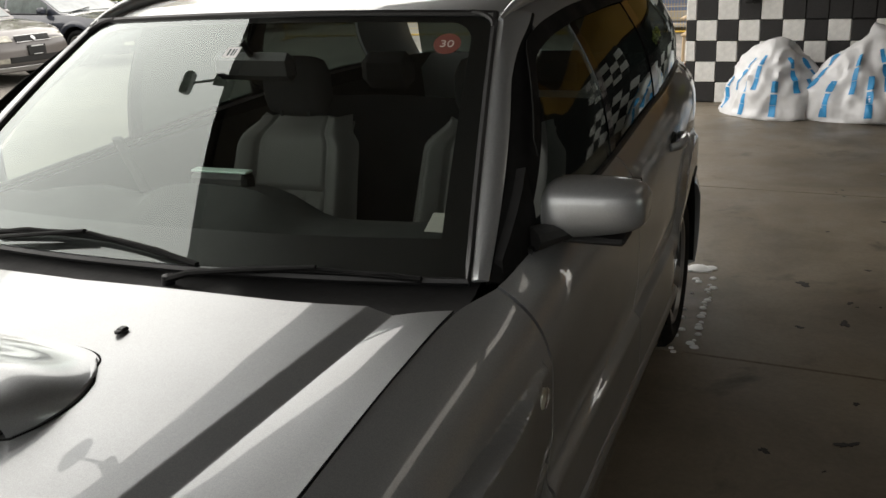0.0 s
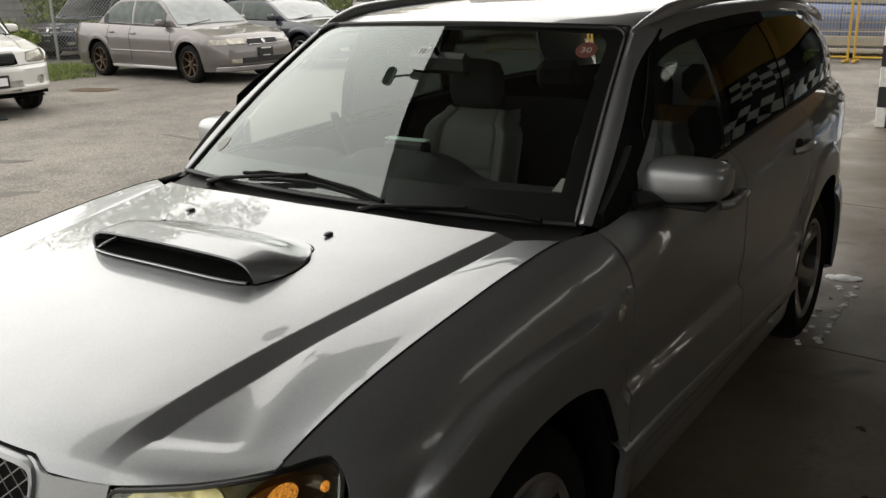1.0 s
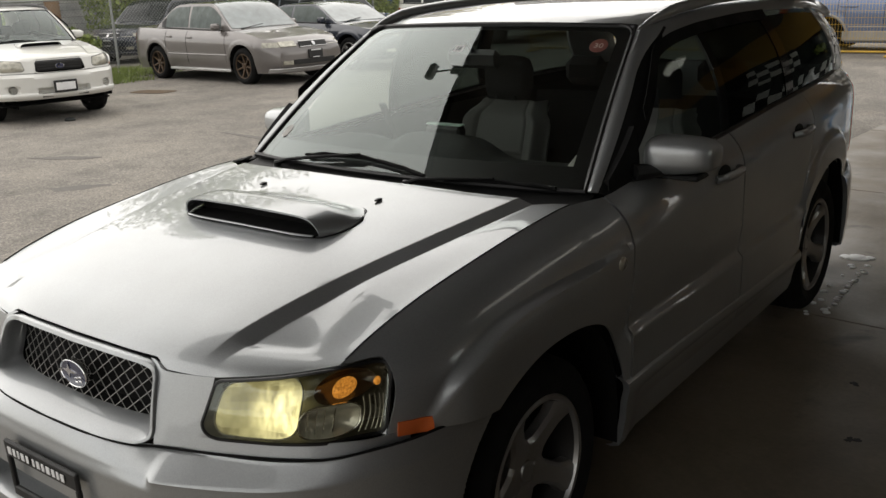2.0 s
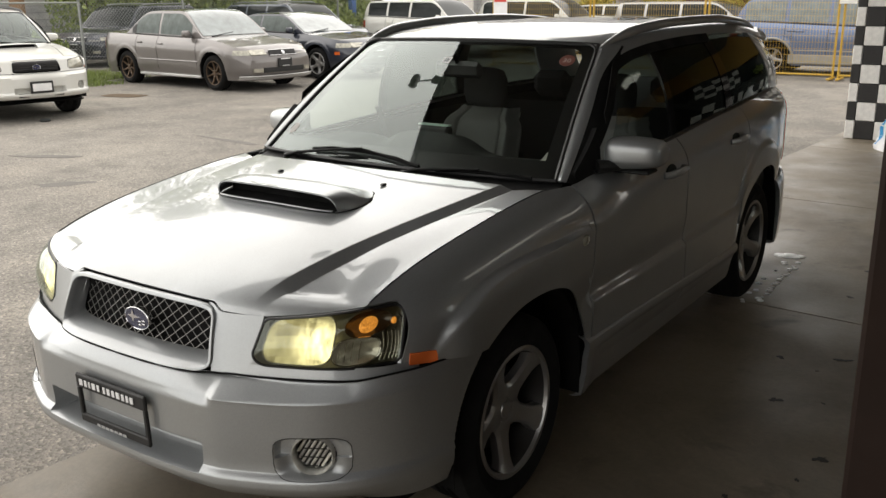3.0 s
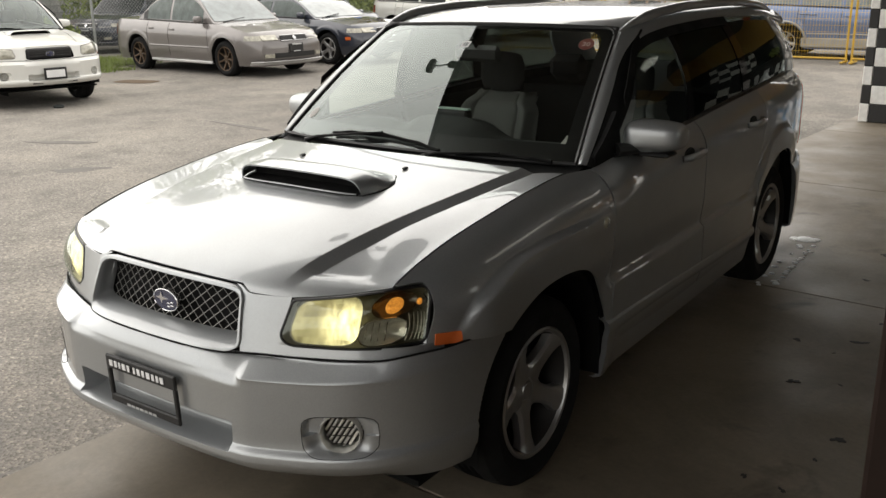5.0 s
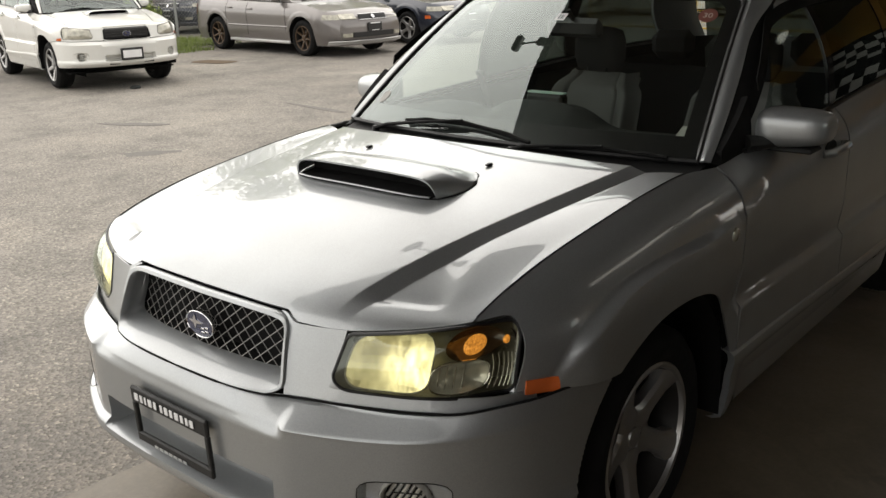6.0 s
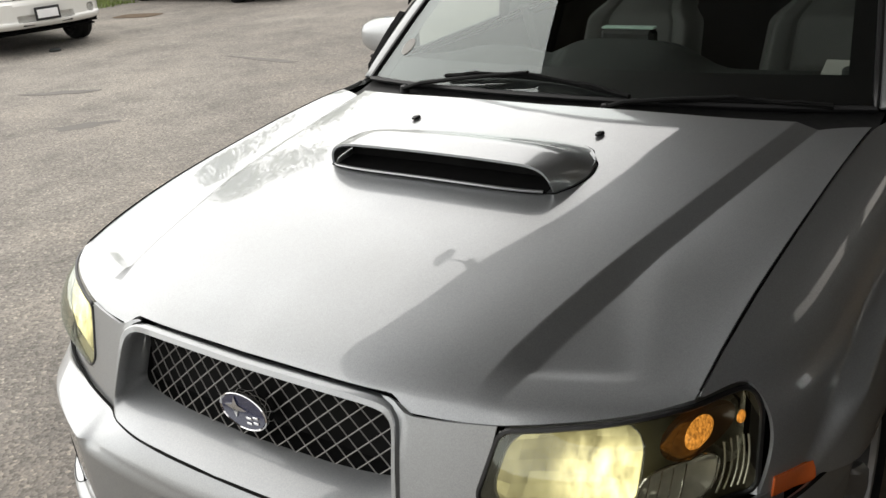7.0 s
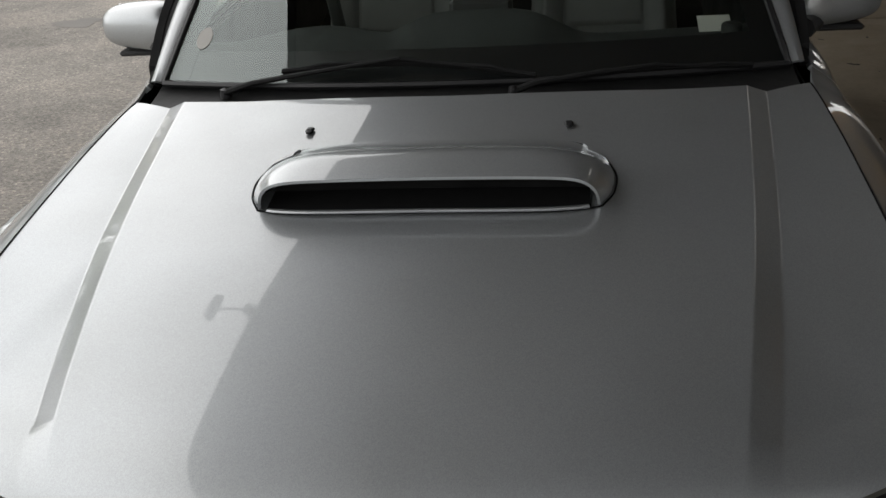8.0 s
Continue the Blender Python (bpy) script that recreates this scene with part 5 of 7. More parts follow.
        # door handles
        for yh, zh in ((2.075, 0.932), (2.90, 0.955)):
            hx = side_x(yh, zh)
            # painted recess drawn in dark grey: its shade is put into the colour
            cup = part("handle_recess", Shape().lathe([(hx + 0.0015, 0.0), (hx + 0.0015, 0.048), (hx - 0.004, 0.052)], n=24), DASH, root)
            cup.location, cup.scale = (0, yh, zh), (s, 1.0, 0.62)
            cup.matrix_basis = Matrix.Translation((0, yh - 0.02, zh)) @ Matrix.Diagonal((s, 1.1, 0.62, 1))
            bar = Shape().tube([(s * (hx + 0.002), yh - 0.10, zh - 0.004), (s * (hx + 0.026), yh - 0.075, zh), (s * (hx + 0.032), yh, zh + 0.002), (s * (hx + 0.026), yh + 0.075, zh + 0.002), (s * (hx + 0.002), yh + 0.10, zh)], [0.012, 0.014, 0.015, 0.014, 0.012], 10, flat=1.1)
            P("door_handle", bar, paint)
        # door mirror
        mir = []
        for k in np.linspace(-1, 1, 25):
            k = math.sin(math.pi / 2 * k)
            q = max(0.05, (1 - abs(k) ** 3.2) ** (1 / 3.2))
            ring2 = []
            for a in np.linspace(0, 2 * math.pi, 37)[:-1]:
                ca, sa = math.cos(a), math.sin(a)
                ey = math.copysign(abs(ca) ** 0.75, ca) * (0.050 if ca > 0 else 0.075)
                ez = math.copysign(abs(sa) ** 0.65, sa) * (0.066 - 0.007 * (1 + k))
                ring2.append((s * (0.868 + 0.100 * k), 1.650 + ey * (0.45 + 0.55 * q) + 0.025 * k, 1.072 + ez * (0.30 + 0.70 * q)))
            mir.append(ring2)
        ms = Shape().sheet(mir, loop=True)
        ms.f += [tuple(range(36)), tuple(range(24 * 36, 25 * 36))]
        house = P("door_mirror", ms, paint, "silver door mirror with a black foot" if hero else "", 60)
        part("mirror_glass", Shape().box((s * 0.866, 1.702, 1.072), (0.165, 0.004, 0.095), 0.0015), CHROME, house)
        part("mirror_underside", Shape().box((s * 0.850, 1.652, 1.006), (0.165, 0.09, 0.014), 0.006), BLACK_MATT, house)
        part("mirror_foot", Shape().tube([(s * 0.762, 1.52, 1.030), (s * 0.80, 1.58, 1.028), (s * 0.84, 1.64, 1.030)], [0.034, 0.026, 0.024], 10, flat=0.8), BLACK_MATT, house)

    # rear window and its frame
    rg = [[(lerp(0.60, 0.52, k) * u, lerp(4.27, 4.00, k) - 0.05 * abs(u) ** 3, lerp(1.10, 1.44, k)) for u in np.linspace(-1, 1, 15)] for k in np.linspace(0, 1, 7)]
    ob = P("rear_window", panel(rg, 0.004), SIDE_GLASS, "tinted rear window")
    ob.visible_shadow = False
    P("rear_wiper", Shape().tube([(0.0, 4.29, 1.11), (0.05, 4.22, 1.22), (0.12, 4.20, 1.27)], 0.006, 6), BLACK_TRIM)

    # cabin
    dash = []
    for k, (y, z) in enumerate(((1.30, 0.985), (1.40, 1.005), (1.52, 1.010), (1.60, 0.995), (1.66, 0.93), (1.68, 0.80), (1.68, 0.62))):
        dash.append([(x, y + 0.06 * (x / 0.7) ** 2, z + (0.045 * math.exp(-((x + 0.37) / 0.17) ** 2) if 1.4 < y < 1.65 else 0) + (0.075 * math.exp(-((x - 0.03) / 0.19) ** 4) if 1.45 < y < 1.63 else 0)) for x in np.linspace(-0.70, 0.70, 41)])
    P("dashboard", panel(dash, 0.02), DASH, "dark grey dashboard")
    P("cabin_floor", Shape().box((0, 2.75, 0.33), (1.5, 2.9, 0.02)), DARK_CLOTH)
    P("headlining", Shape().sheet([[(x, y, pch(ROOF, y) - 0.035) for x in np.linspace(-0.56, 0.56, 9)] for y in np.linspace(1.95, 3.9, 9)], 0.004), TRIM_GREY, "pale grey headlining")
    for s in (1, -1):
        P("door_lining", Shape().sheet([[(s * (side_x(y, z) - 0.055), y, z) for y in np.linspace(1.45, 3.9, 12)] for z in np.linspace(0.35, 1.02, 6)], 0.004), DASH)

        P("rear_lining", Shape().sheet([[(s * (side_x(y, z) - 0.06), y, z) for y in np.linspace(3.86, 4.30, 8)] for z in np.linspace(0.40, 1.10, 6)], 0.004), DASH)

    def seat(x, y, name="front_seat"):
        e = new(name)
        e.parent = root
        e["label"] = "grey leather front seat with a headrest"
        back = []
        for k in np.linspace(0, 1, 49):
            row = []
            half = lerp(0.262, 0.225, k) * (1 - 0.25 * sm(0.85, 1, k))
            for u in np.linspace(-1, 1, 81):
                bol = 0.055 * sm(0.45, 0.85, abs(u)) * (1 - 0.4 * k) - 0.075 * sm(0.80, 1.0, abs(u))
                rib = -0.014 * max(math.exp(-((abs(u) - 0.56) / 0.035) ** 2), math.exp(-((k - 0.60) / 0.018) ** 2) * (abs(u) < 0.56), 0.6 * math.exp(-(u / 0.025) ** 2) * sm(0.60, 0.58, k), 0.6 * math.exp(-((abs(u) - 0.28) / 0.025) ** 2) * sm(0.60, 0.58, k))
                row.append((x + half * u, y + lerp(0.0, 0.20, k) - bol - rib + 0.06 * sm(0.9, 1.0, k), lerp(0.50, 1.075, k)))
            back.append(row)
        part("seat_back", Shape().sheet(back, 0.09), LEATHER, e, "", 60)
        cush = [[(x + 0.24 * u, lerp(y - 0.48, y + 0.05, k), 0.56 + 0.05 * sm(0.6, 0.95, abs(u)) - 0.05 * sm(0.9, 1, abs(u)) - 0.03 * k) for u in np.linspace(-1, 1, 17)] for k in np.linspace(0, 1, 9)]
        part("seat_cushion", Shape().sheet(cush, -0.12 * 1), LEATHER, e, "", 60)
        hd = Shape()
        rings2 = []
        for k in np.linspace(-1, 1, 11):
            q = (1 - abs(k) ** 3) ** (1 / 3) if abs(k) < 1 else 0.02
            rings2.append([(x + 0.130 * k, y + 0.24 + 0.05 * q * math.cos(a), 1.175 + 0.100 * (0.4 + 0.6 * q) * math.sin(a)) for a in np.linspace(0, 2 * math.pi, 17)[:-1]])
        hd.sheet(rings2, loop=True)
        part("headrest", hd, DARK_CLOTH, e, "dark headrest", 60)
        for dx in (-0.05, 0.05):
            part("headrest_post", Shape().tube([(x + dx, y + 0.21, 1.08), (x + dx, y + 0.24, 1.2)], 0.006, 6), DASH, e)
    seat(-0.33, 2.28)
    seat(0.36, 2.28)
    bench = [[(x, 3.12 + 0.14 * k - 0.03 * math.cos(x * 9), lerp(0.5, 1.03, k)) for x in np.linspace(-0.62, 0.62, 25)] for k in np.linspace(0, 1, 9)]
    P("rear_bench", Shape().sheet(bench, 0.08), DARK_CLOTH, "dark rear bench")
    for x in (-0.36, 0.36):
        P("rear_headrest", Shape().box((x, 3.30, 1.13), (0.24, 0.09, 0.15), 0.042), DARK_CLOTH)
    # steering wheel on the right-hand side of the car
    hub = Vector((-0.37, 1.77, 1.00))
    tiltm = Matrix.Rotation(radians(-64), 3, "X")
    st = new("steering_wheel")
    st.parent = root
    st["label"] = "dark steering wheel"
    ringp = [tuple(hub + tiltm @ Vector((0.185 * math.cos(a), 0.185 * math.sin(a), 0))) for a in np.linspace(0, 2 * math.pi, 41)]
    part("wheel_rim", Shape().tube(ringp, 0.015, 8), BLACK_MATT, st)
    part("wheel_boss", Shape().lathe([(-0.03, 0.0), (-0.03, 0.06), (0.02, 0.075), (0.04, 0.05), (0.045, 0.0)], axis="Z", n=20), DASH, st)
    st.children[1].matrix_basis = Matrix.Translation(hub) @ tiltm.to_4x4()
    for a in (0.2, math.pi - 0.2, 1.5 * math.pi):
        q = hub + tiltm @ Vector((0.18 * math.cos(a), 0.18 * math.sin(a), 0))
        part("wheel_arm", Shape().tube([tuple(hub), tuple(q)], 0.018, 8, flat=0.5), DASH, st)
    P("column_cowl", Shape().tube([(-0.37, 1.55, 0.93), (-0.37, 1.72, 0.95)], 0.06, 12), DASH)
    if hero:
        im = P("rear_view_mirror", Shape().box((0, 0, 0), (0.25, 0.035, 0.070), 0.016), BLACK_TRIM, "black inside mirror")
        im.location, im.rotation_euler = (-0.035, 1.835, 1.325), (radians(8), 0, radians(-6))
        part("mirror_stalk", Shape().tube([(0.0, 0.0, 0.02), (0.0, -0.03, 0.07)], 0.008, 8), BLACK_MATT, im)
        box = P("dash_display", Shape().box((0.03, 1.56, 1.093), (0.150, 0.05, 0.06), 0.01), BLACK_MATT, "display unit on the dashboard")
        part("pale_edge", Shape().box((0.03, 1.56, 1.126), (0.150, 0.03, 0.006), 0.003), GREEN_BOX, box, "pale green top edge")
        P("paper_slip", Shape().box((0.575, 1.55, 1.042), (0.075, 0.06, 0.003), 0.001, Matrix.Rotation(radians(24), 3, "X")), PAPER, "pale paper slip on the dashboard")
        P("small_round_box", Shape().lathe([(1.012, 0.024), (1.045, 0.024), (1.050, 0.018), (1.050, 0.0)], c=(0.61, 1.52, 0), axis="Z", n=20), DASH)
    for c, s2 in ((ARCH_F, 1), (ARCH_R, 1)):
        for s in (1, -1):
            wheel(root, s * 0.700, c, HUB_Z, s, "five" if hero else "six", ALLOY)
    P("underside", Shape().box((0, 2.2, 0.235), (1.45, 3.7, 0.02)), GAP)
    return root


# ---- a plainer car for the lot ----
def lot_car(root, paint, L, W, H, wb, fo, hood, deck, ws0, ws1, rs1, rs0, rim, glass=DARK_GLASS, lower=None, fence_rail=False, lamps=True, pillars=(0.5,), spoke="seven", bonnet_slope=0.08, tr=0.315, side=None, lip=None, marker=False):
    """hood, deck: heights of the bonnet's rear end and the tail; ws0, ws1, rs1, rs0: lengths at which the screen starts and ends and the rear window starts and ends."""
    hw = W / 2
    ax = (fo, fo + wb)
    sill = 0.20
    arch_r = tr + 0.065

    def arch(y):
        for c in ax:
            d = abs(y - c) / arch_r
            if d < 1:
                return tr + arch_r * math.sqrt(1 - d * d)
        return 0

    def width(y):
        e = min(y, L - y)
        return hw * (0.80 + 0.20 * (1 - (1 - min(1, e / 0.55)) ** 2.4))

    def shoulder(y):
        if y < ws0:
            return lerp(hood - bonnet_slope - 0.05, hood - 0.02, sm(0, ws0, y)) - 0.10 * (1 - min(1, y / 0.25)) ** 2
        return lerp(hood - 0.02, deck, sm(ws0, L, y)) - 0.05 * (1 - min(1, (L - y) / 0.2)) ** 2

    def sx(y, z):
        zs = shoulder(y)
        x = width(y) - 0.09 * (1 - min(1, max(0, zs - z) / 0.22)) ** 2.2 - 0.05 * sm(0.42, 0.2, z) - 0.012 * sm(0.7, 0.5, z)
        for c in ax:
            r = math.hypot(y - c, z - tr)
            x += 0.012 * sm(arch_r + 0.09, arch_r + 0.06, r)
        return x
    g = []
    for y in np.linspace(0.0, L, 110):
        zs = shoulder(y)
        lo = max(sill, min(arch(y), zs - 0.06))
        row = [(sx(y, z), y, z) for z in np.linspace(lo, zs, 14)]
        x1 = row[-1][0]
        for k in np.linspace(0.15, 1, 7):
            row.append((x1 * (1 - k), y, zs + 0.035 * (1 - (1 - k) ** 2)))
        g.append(row)
    s = Shape().sheet(g)
    m = mirror(s)
    s.add(m.v, m.f)
    for y, row in ((0, g[0]), (L, g[-1])):
        s.sheet([[(p[0] * q, p[1], p[2]) for q in np.linspace(-1, 1, 25)] for p in row])
    def rounded(shape):
        """Bows the nose and the tail in plan and rakes them back above."""
        out = []
        for x, y, z in shape.v:
            a, b = max(0.0, 1 - y / 0.7), max(0.0, 1 - (L - y) / 0.6)
            bow = 0.20 * min(1, abs(x) / hw) ** 2.6
            rake = 0.10 * sm(0.52, 0.80, z) + 0.05 * sm(0.36, 0.20, z)
            out.append((x, y + a ** 1.4 * (bow + rake) - b ** 1.4 * (bow * 0.8 + rake * 0.8), z))
        shape.v = out
        return shape

    P = lambda n, sh, mt, lab="", par=root, angle=40: part(n, rounded(sh), mt, par, lab, angle)
    P("body", s, paint)
    P("underside", Shape().box((0, L / 2, sill + 0.03), (W * 0.86, L * 0.9, 0.05)), GAP)
    for c in ax:
        w2 = [[(x, c + (arch_r - 0.006) * math.cos(a), tr + (arch_r - 0.006) * math.sin(a)) for a in np.linspace(0, math.pi, 17)] for x in (hw - 0.32, hw - 0.02)]
        both("wheel_well", Shape().sheet(w2, 0.004), GAP, root)
        both("wheel_well_back", Shape().box((hw - 0.32, c, 0.42), (0.01, 0.78, 0.42)), GAP, root)
        for q in (1, -1):
            wheel(root, q * (hw - 0.125), c, tr, q, spoke, rim, r=tr, w=0.20)
    # cabin shell: sections from the belt to the roof
    top = [(ws0, 0.0), (ws1, 1.0), ((ws1 + rs1) / 2, 1.0), (rs1, 0.97), (rs0, 0.0)]

    def cab(y, u, out=0.0):
        """u: 0 at the belt, 1 at the roof's edge."""
        zb = shoulder(y) + 0.01
        k = pch([(a, b) for a, b in top], y)
        zt = zb + (H - 0.03 - zb) * k
        z = lerp(zb, zt, u)
        f = (z - zb) / max(0.01, H - zb)
        return (lerp(sx(y, shoulder(y)) - 0.015, hw * 0.70, f) + 0.02 * math.sin(math.pi * f) + out, y, z)
    g = []
    for y in np.linspace(ws0, rs0, 60):
        row = [cab(y, u) for u in np.linspace(0, 1, 9)]
        x1, z1 = row[-1][0], row[-1][2]
        k = pch([(a, b) for a, b in top], y)
        row += [(x1 * (1 - q), y, z1 + 0.03 * k * (1 - (1 - q) ** 2)) for q in np.linspace(0.15, 1, 7)]
        g.append(row)
    s = Shape().sheet(g)
    m = mirror(s)
    s.add(m.v, m.f)
    P("cabin", s, paint)
    # glass, just proud of the shell
    def screen(y0, y1, name):
        g2 = []
        for y in np.linspace(lerp(y0, y1, 0.06), lerp(y0, y1, 0.93), 12):
            k = pch([(a, b) for a, b in top], y)
            x1, _, z1 = cab(y, 1)
            d = 0.006
            g2.append([(x1 * 0.94 * q, y - d * (1 if y1 > y0 else -1), z1 + 0.03 * k * (1 - q * q) + d) for q in np.linspace(-1, 1, 15)])
        P(name, Shape().sheet(g2, 0.003), glass)
    screen(ws0, ws1, "windscreen")
    screen(rs0, rs1, "rear_window")
    cuts = [ws0 + 0.30] + [lerp(ws1, rs1, p) for p in pillars] + [rs0 - 0.30]
    for q in (1, -1):
        for a, b in zip(cuts, cuts[1:]):
            g2 = []
            for y in np.linspace(a + 0.035, b - 0.035, 14):
                g2.append([(q * p[0], p[1], p[2]) for p in (cab(y, u, 0.005) for u in np.linspace(0.07, 0.90, 6))])
            P("side_window", Shape().sheet(g2, 0.003), side or glass)
        P("window_trim", Shape().tube([(q * p[0], p[1], p[2]) for p in (cab(y, 0.03, 0.006) for y in np.linspace(cuts[0], cuts[-1], 24))], 0.008, 6), BLACK_TRIM)
        ym = ws0 + 0.34
        mx = cab(ym, 0.1)[0]
        mi = Shape().box((q * (mx + 0.11), ym, shoulder(ym) + 0.075), (0.19, 0.10, 0.125), 0.035)
        P("door_mirror", mi, paint)
        for yd in cuts[1:-1] + [ws0 + 0.12, fo + wb - 0.36]:
            P("door_joint", Shape().tube([(q * (sx(yd, z) + 0.001), yd, z) for z in np.linspace(0.32, shoulder(yd) - 0.02, 10)], 0.004, 5), GAP)
        for yh in [c - 0.12 for c in cuts[1:-1]] + [fo + wb - 0.50]:
            P("door_handle", Shape().box((q * (sx(yh, shoulder(yh) - 0.13) + 0.010), yh, shoulder(yh) - 0.13), (0.025, 0.15, 0.03), 0.008), paint)
        P("side_moulding", Shape().tube([(q * (sx(y, 0.5) + 0.002), y, 0.5) for y in np.linspace(fo + 0.42, fo + wb - 0.42, 16)], 0.014, 6), lower or paint)
        if lip:
            P("sill_trim", Shape().box((q * (hw - 0.045), fo + wb / 2, 0.225), (0.04, wb - 0.80, 0.05), 0.012), lip)
            yq = rs0 - 0.30
            P("quarter_trim", Shape().sheet([[(q * p[0], p[1], p[2]) for p in (cab(y, u, 0.006) for u in np.linspace(0.06, 0.82, 5))] for y in np.linspace(yq - 0.02, yq + 0.10, 4)], 0.003), BLACK_TRIM)
        if lower:
            for c in ax:
                P("arch_cladding", Shape().tube([(q * (sx(c + (arch_r + 0.035) * math.cos(a), tr + (arch_r + 0.035) * math.sin(a)) + 0.004), c + (arch_r + 0.035) * math.cos(a), tr + (arch_r + 0.035) * math.sin(a)) for a in np.linspace(0.05, math.pi - 0.05, 21)], 0.040, 8, flat=0.5), lower)
            P("sill_cladding", Shape().box((q * (hw - 0.03), L / 2, 0.33), (0.07, wb - 0.75, 0.20), 0.025), lower)
        # lamps
        hl = [[(q * (sx(y, z) + 0.006), y, z) for y in np.linspace(0.02, 0.30, 8)] for z in np.linspace(0.638, 0.720, 5)]
        fronty = [[(q * x, -0.006 + 0.02 * k, z) for x in np.linspace(0.36, width(0.0) - 0.05, 8)] for k, z in enumerate(np.linspace(0.638, 0.720, 4))]
        if lamps:
            P("head_lamp", Shape().sheet(fronty, 0.02), LAMP_OFF)
            P("head_lamp_side", Shape().sheet(hl, 0.004), LAMP_OFF)
            P("fog_lamp", Shape().sheet([[(q * x, -0.022, z) for x in np.linspace(0.49, 0.66, 7)] for z in (0.345, 0.38, 0.41)], 0.02), LAMP_OFF)
        if marker:
            P("side_marker", Shape().sheet([[(q * (sx(y, z) + 0.006), y, z) for y in np.linspace(0.22, 0.36, 6)] for z in (0.50, 0.53, 0.56)], 0.004), AMBER, "orange side marker")
        tl = [[(q * (sx(y, z) + 0.006), y, z) for y in np.linspace(L - 0.28, L - 0.02, 8)] for z in np.linspace(deck - 0.30, deck - 0.10, 5)]
        P("tail_lamp", Shape().sheet(tl, 0.004), RED_LENS)
        if fence_rail:
            P("roof_rail", Shape().tube([(q * hw * 0.64, y, H + 0.02 - 0.04 * abs(2 * (y - ws1) / (rs1 - ws1) - 1) ** 6) for y in np.linspace(ws1 + 0.1, rs1 - 0.1, 14)], 0.018, 8), lower or GALV)
    if lamps:
        P("grille", Shape().box((0, -0.012, 0.675), (0.62, 0.03, 0.10), 0.012), BLACK_TRIM)
        for z in (0.630, 0.722):
            P("grille_bar", Shape().box((0, -0.030, z), (0.62, 0.008, 0.010), 0.003), CHROME)
        for k in range(3):
            P("grille_slat", Shape().box((0, -0.029, 0.653 + 0.022 * k), (0.60, 0.006, 0.005), 0.002), DARK_IRON)
        P("badge", Shape().lathe([(-0.042, 0.0), (-0.042, 0.030), (-0.030, 0.034)], c=(0, 0, 0.675), axis="Y", n=20), CHROME)
        P("lower_intake", Shape().sheet([[(x, -0.022, z) for x in np.linspace(-0.46, 0.46, 17)] for z in (0.335, 0.375, 0.42)], 0.02), BLACK_MATT)
        fr = P("plate_frame", Shape().box((0, -0.022, 0.50), (0.32, 0.02, 0.15), 0.006), BLACK_MATT)
        part("print_bar", Shape().box((0, -0.034, 0.56), (0.22, 0.003, 0.018), 0.001), BAR_WHITE, fr)
        part("print_bar", Shape().box((0, -0.034, 0.44), (0.16, 0.003, 0.010), 0.001), BAR_WHITE, fr)
        lip_ = [[(q, -0.045 + 0.03 * k + 0.55 * max(0.0, abs(q) / hw - 0.76) ** 1.3, 0.285 - 0.055 * k) for q in np.linspace(-hw * 0.97, hw * 0.97, 41)] for k in (0, 0.5, 1)]
        P("front_lip", Shape().sheet(lip_, 0.02), lip or paint)
        wp = Shape()
        wp.tube([(-0.55, ws0 + 0.02, shoulder(ws0) + 0.03), (0.0, ws0 + 0.10, shoulder(ws0) + 0.09)], 0.008, 5)
        P("wiper_arm", wp, BLACK_TRIM)
    return root


# ---- ground, apron, canopy ----
BM = Matrix.Translation((-0.735, 0, 0)) @ Matrix.Rotation(radians(-3.7), 4, "Z")


def at_b(u, v, z=0.0):
    return BM @ Vector((u, v, z))


def setting(name, shape, mat, m=None, angle=35, label="", category=""):
    ob = new(name, shape.mesh(name, mat, angle))
    if m:
        ob.matrix_world = m
    return tagged(ob, label, category, kind="structure")


gs = Shape()
gx = sorted([-2000, -400, -120, 120, 400, 2000] + [float(x) for x in np.linspace(-40, 40, 33)])
gyv = sorted([-2000, -400, -120, 120, 400, 2000] + [float(y) for y in np.linspace(-40, 40, 33)])
gs.sheet([[(x, y, -0.018 - 0.012 * noise.noise((x * 0.13, y * 0.13, 0)) * (abs(x) < 60 and abs(y) < 60) - (0.05 if -1 < x < 7 and -6 < y < 12 else 0)) for x in gx] for y in gyv])
setting("ground", gs, ASPHALT, label="worn grey asphalt of the car lot", category="ground")

apron = tagged(new("pavement"), "stained concrete apron under the canopy", "pavement", kind="structure")
apron.matrix_world = BM
for i, v0 in enumerate((-5.0, -2.0, 0.72, 3.44, 6.16, 8.88)):
    v1 = (-2.0, 0.72, 3.44, 6.16, 8.88, 11.0)[i]
    for u0, u1 in ((0.0, 3.2), (3.2, 6.4)):
        part("slab", Shape().box(((u0 + u1) / 2, (v0 + v1) / 2, -0.06), (u1 - u0 - 0.008, v1 - v0 - 0.008, 0.12), 0.004), CONCRETE, apron)
part("joint_bed", Shape().box((3.2, 3.0, -0.075), (6.3, 15.9, 0.10)), GAP, apron)

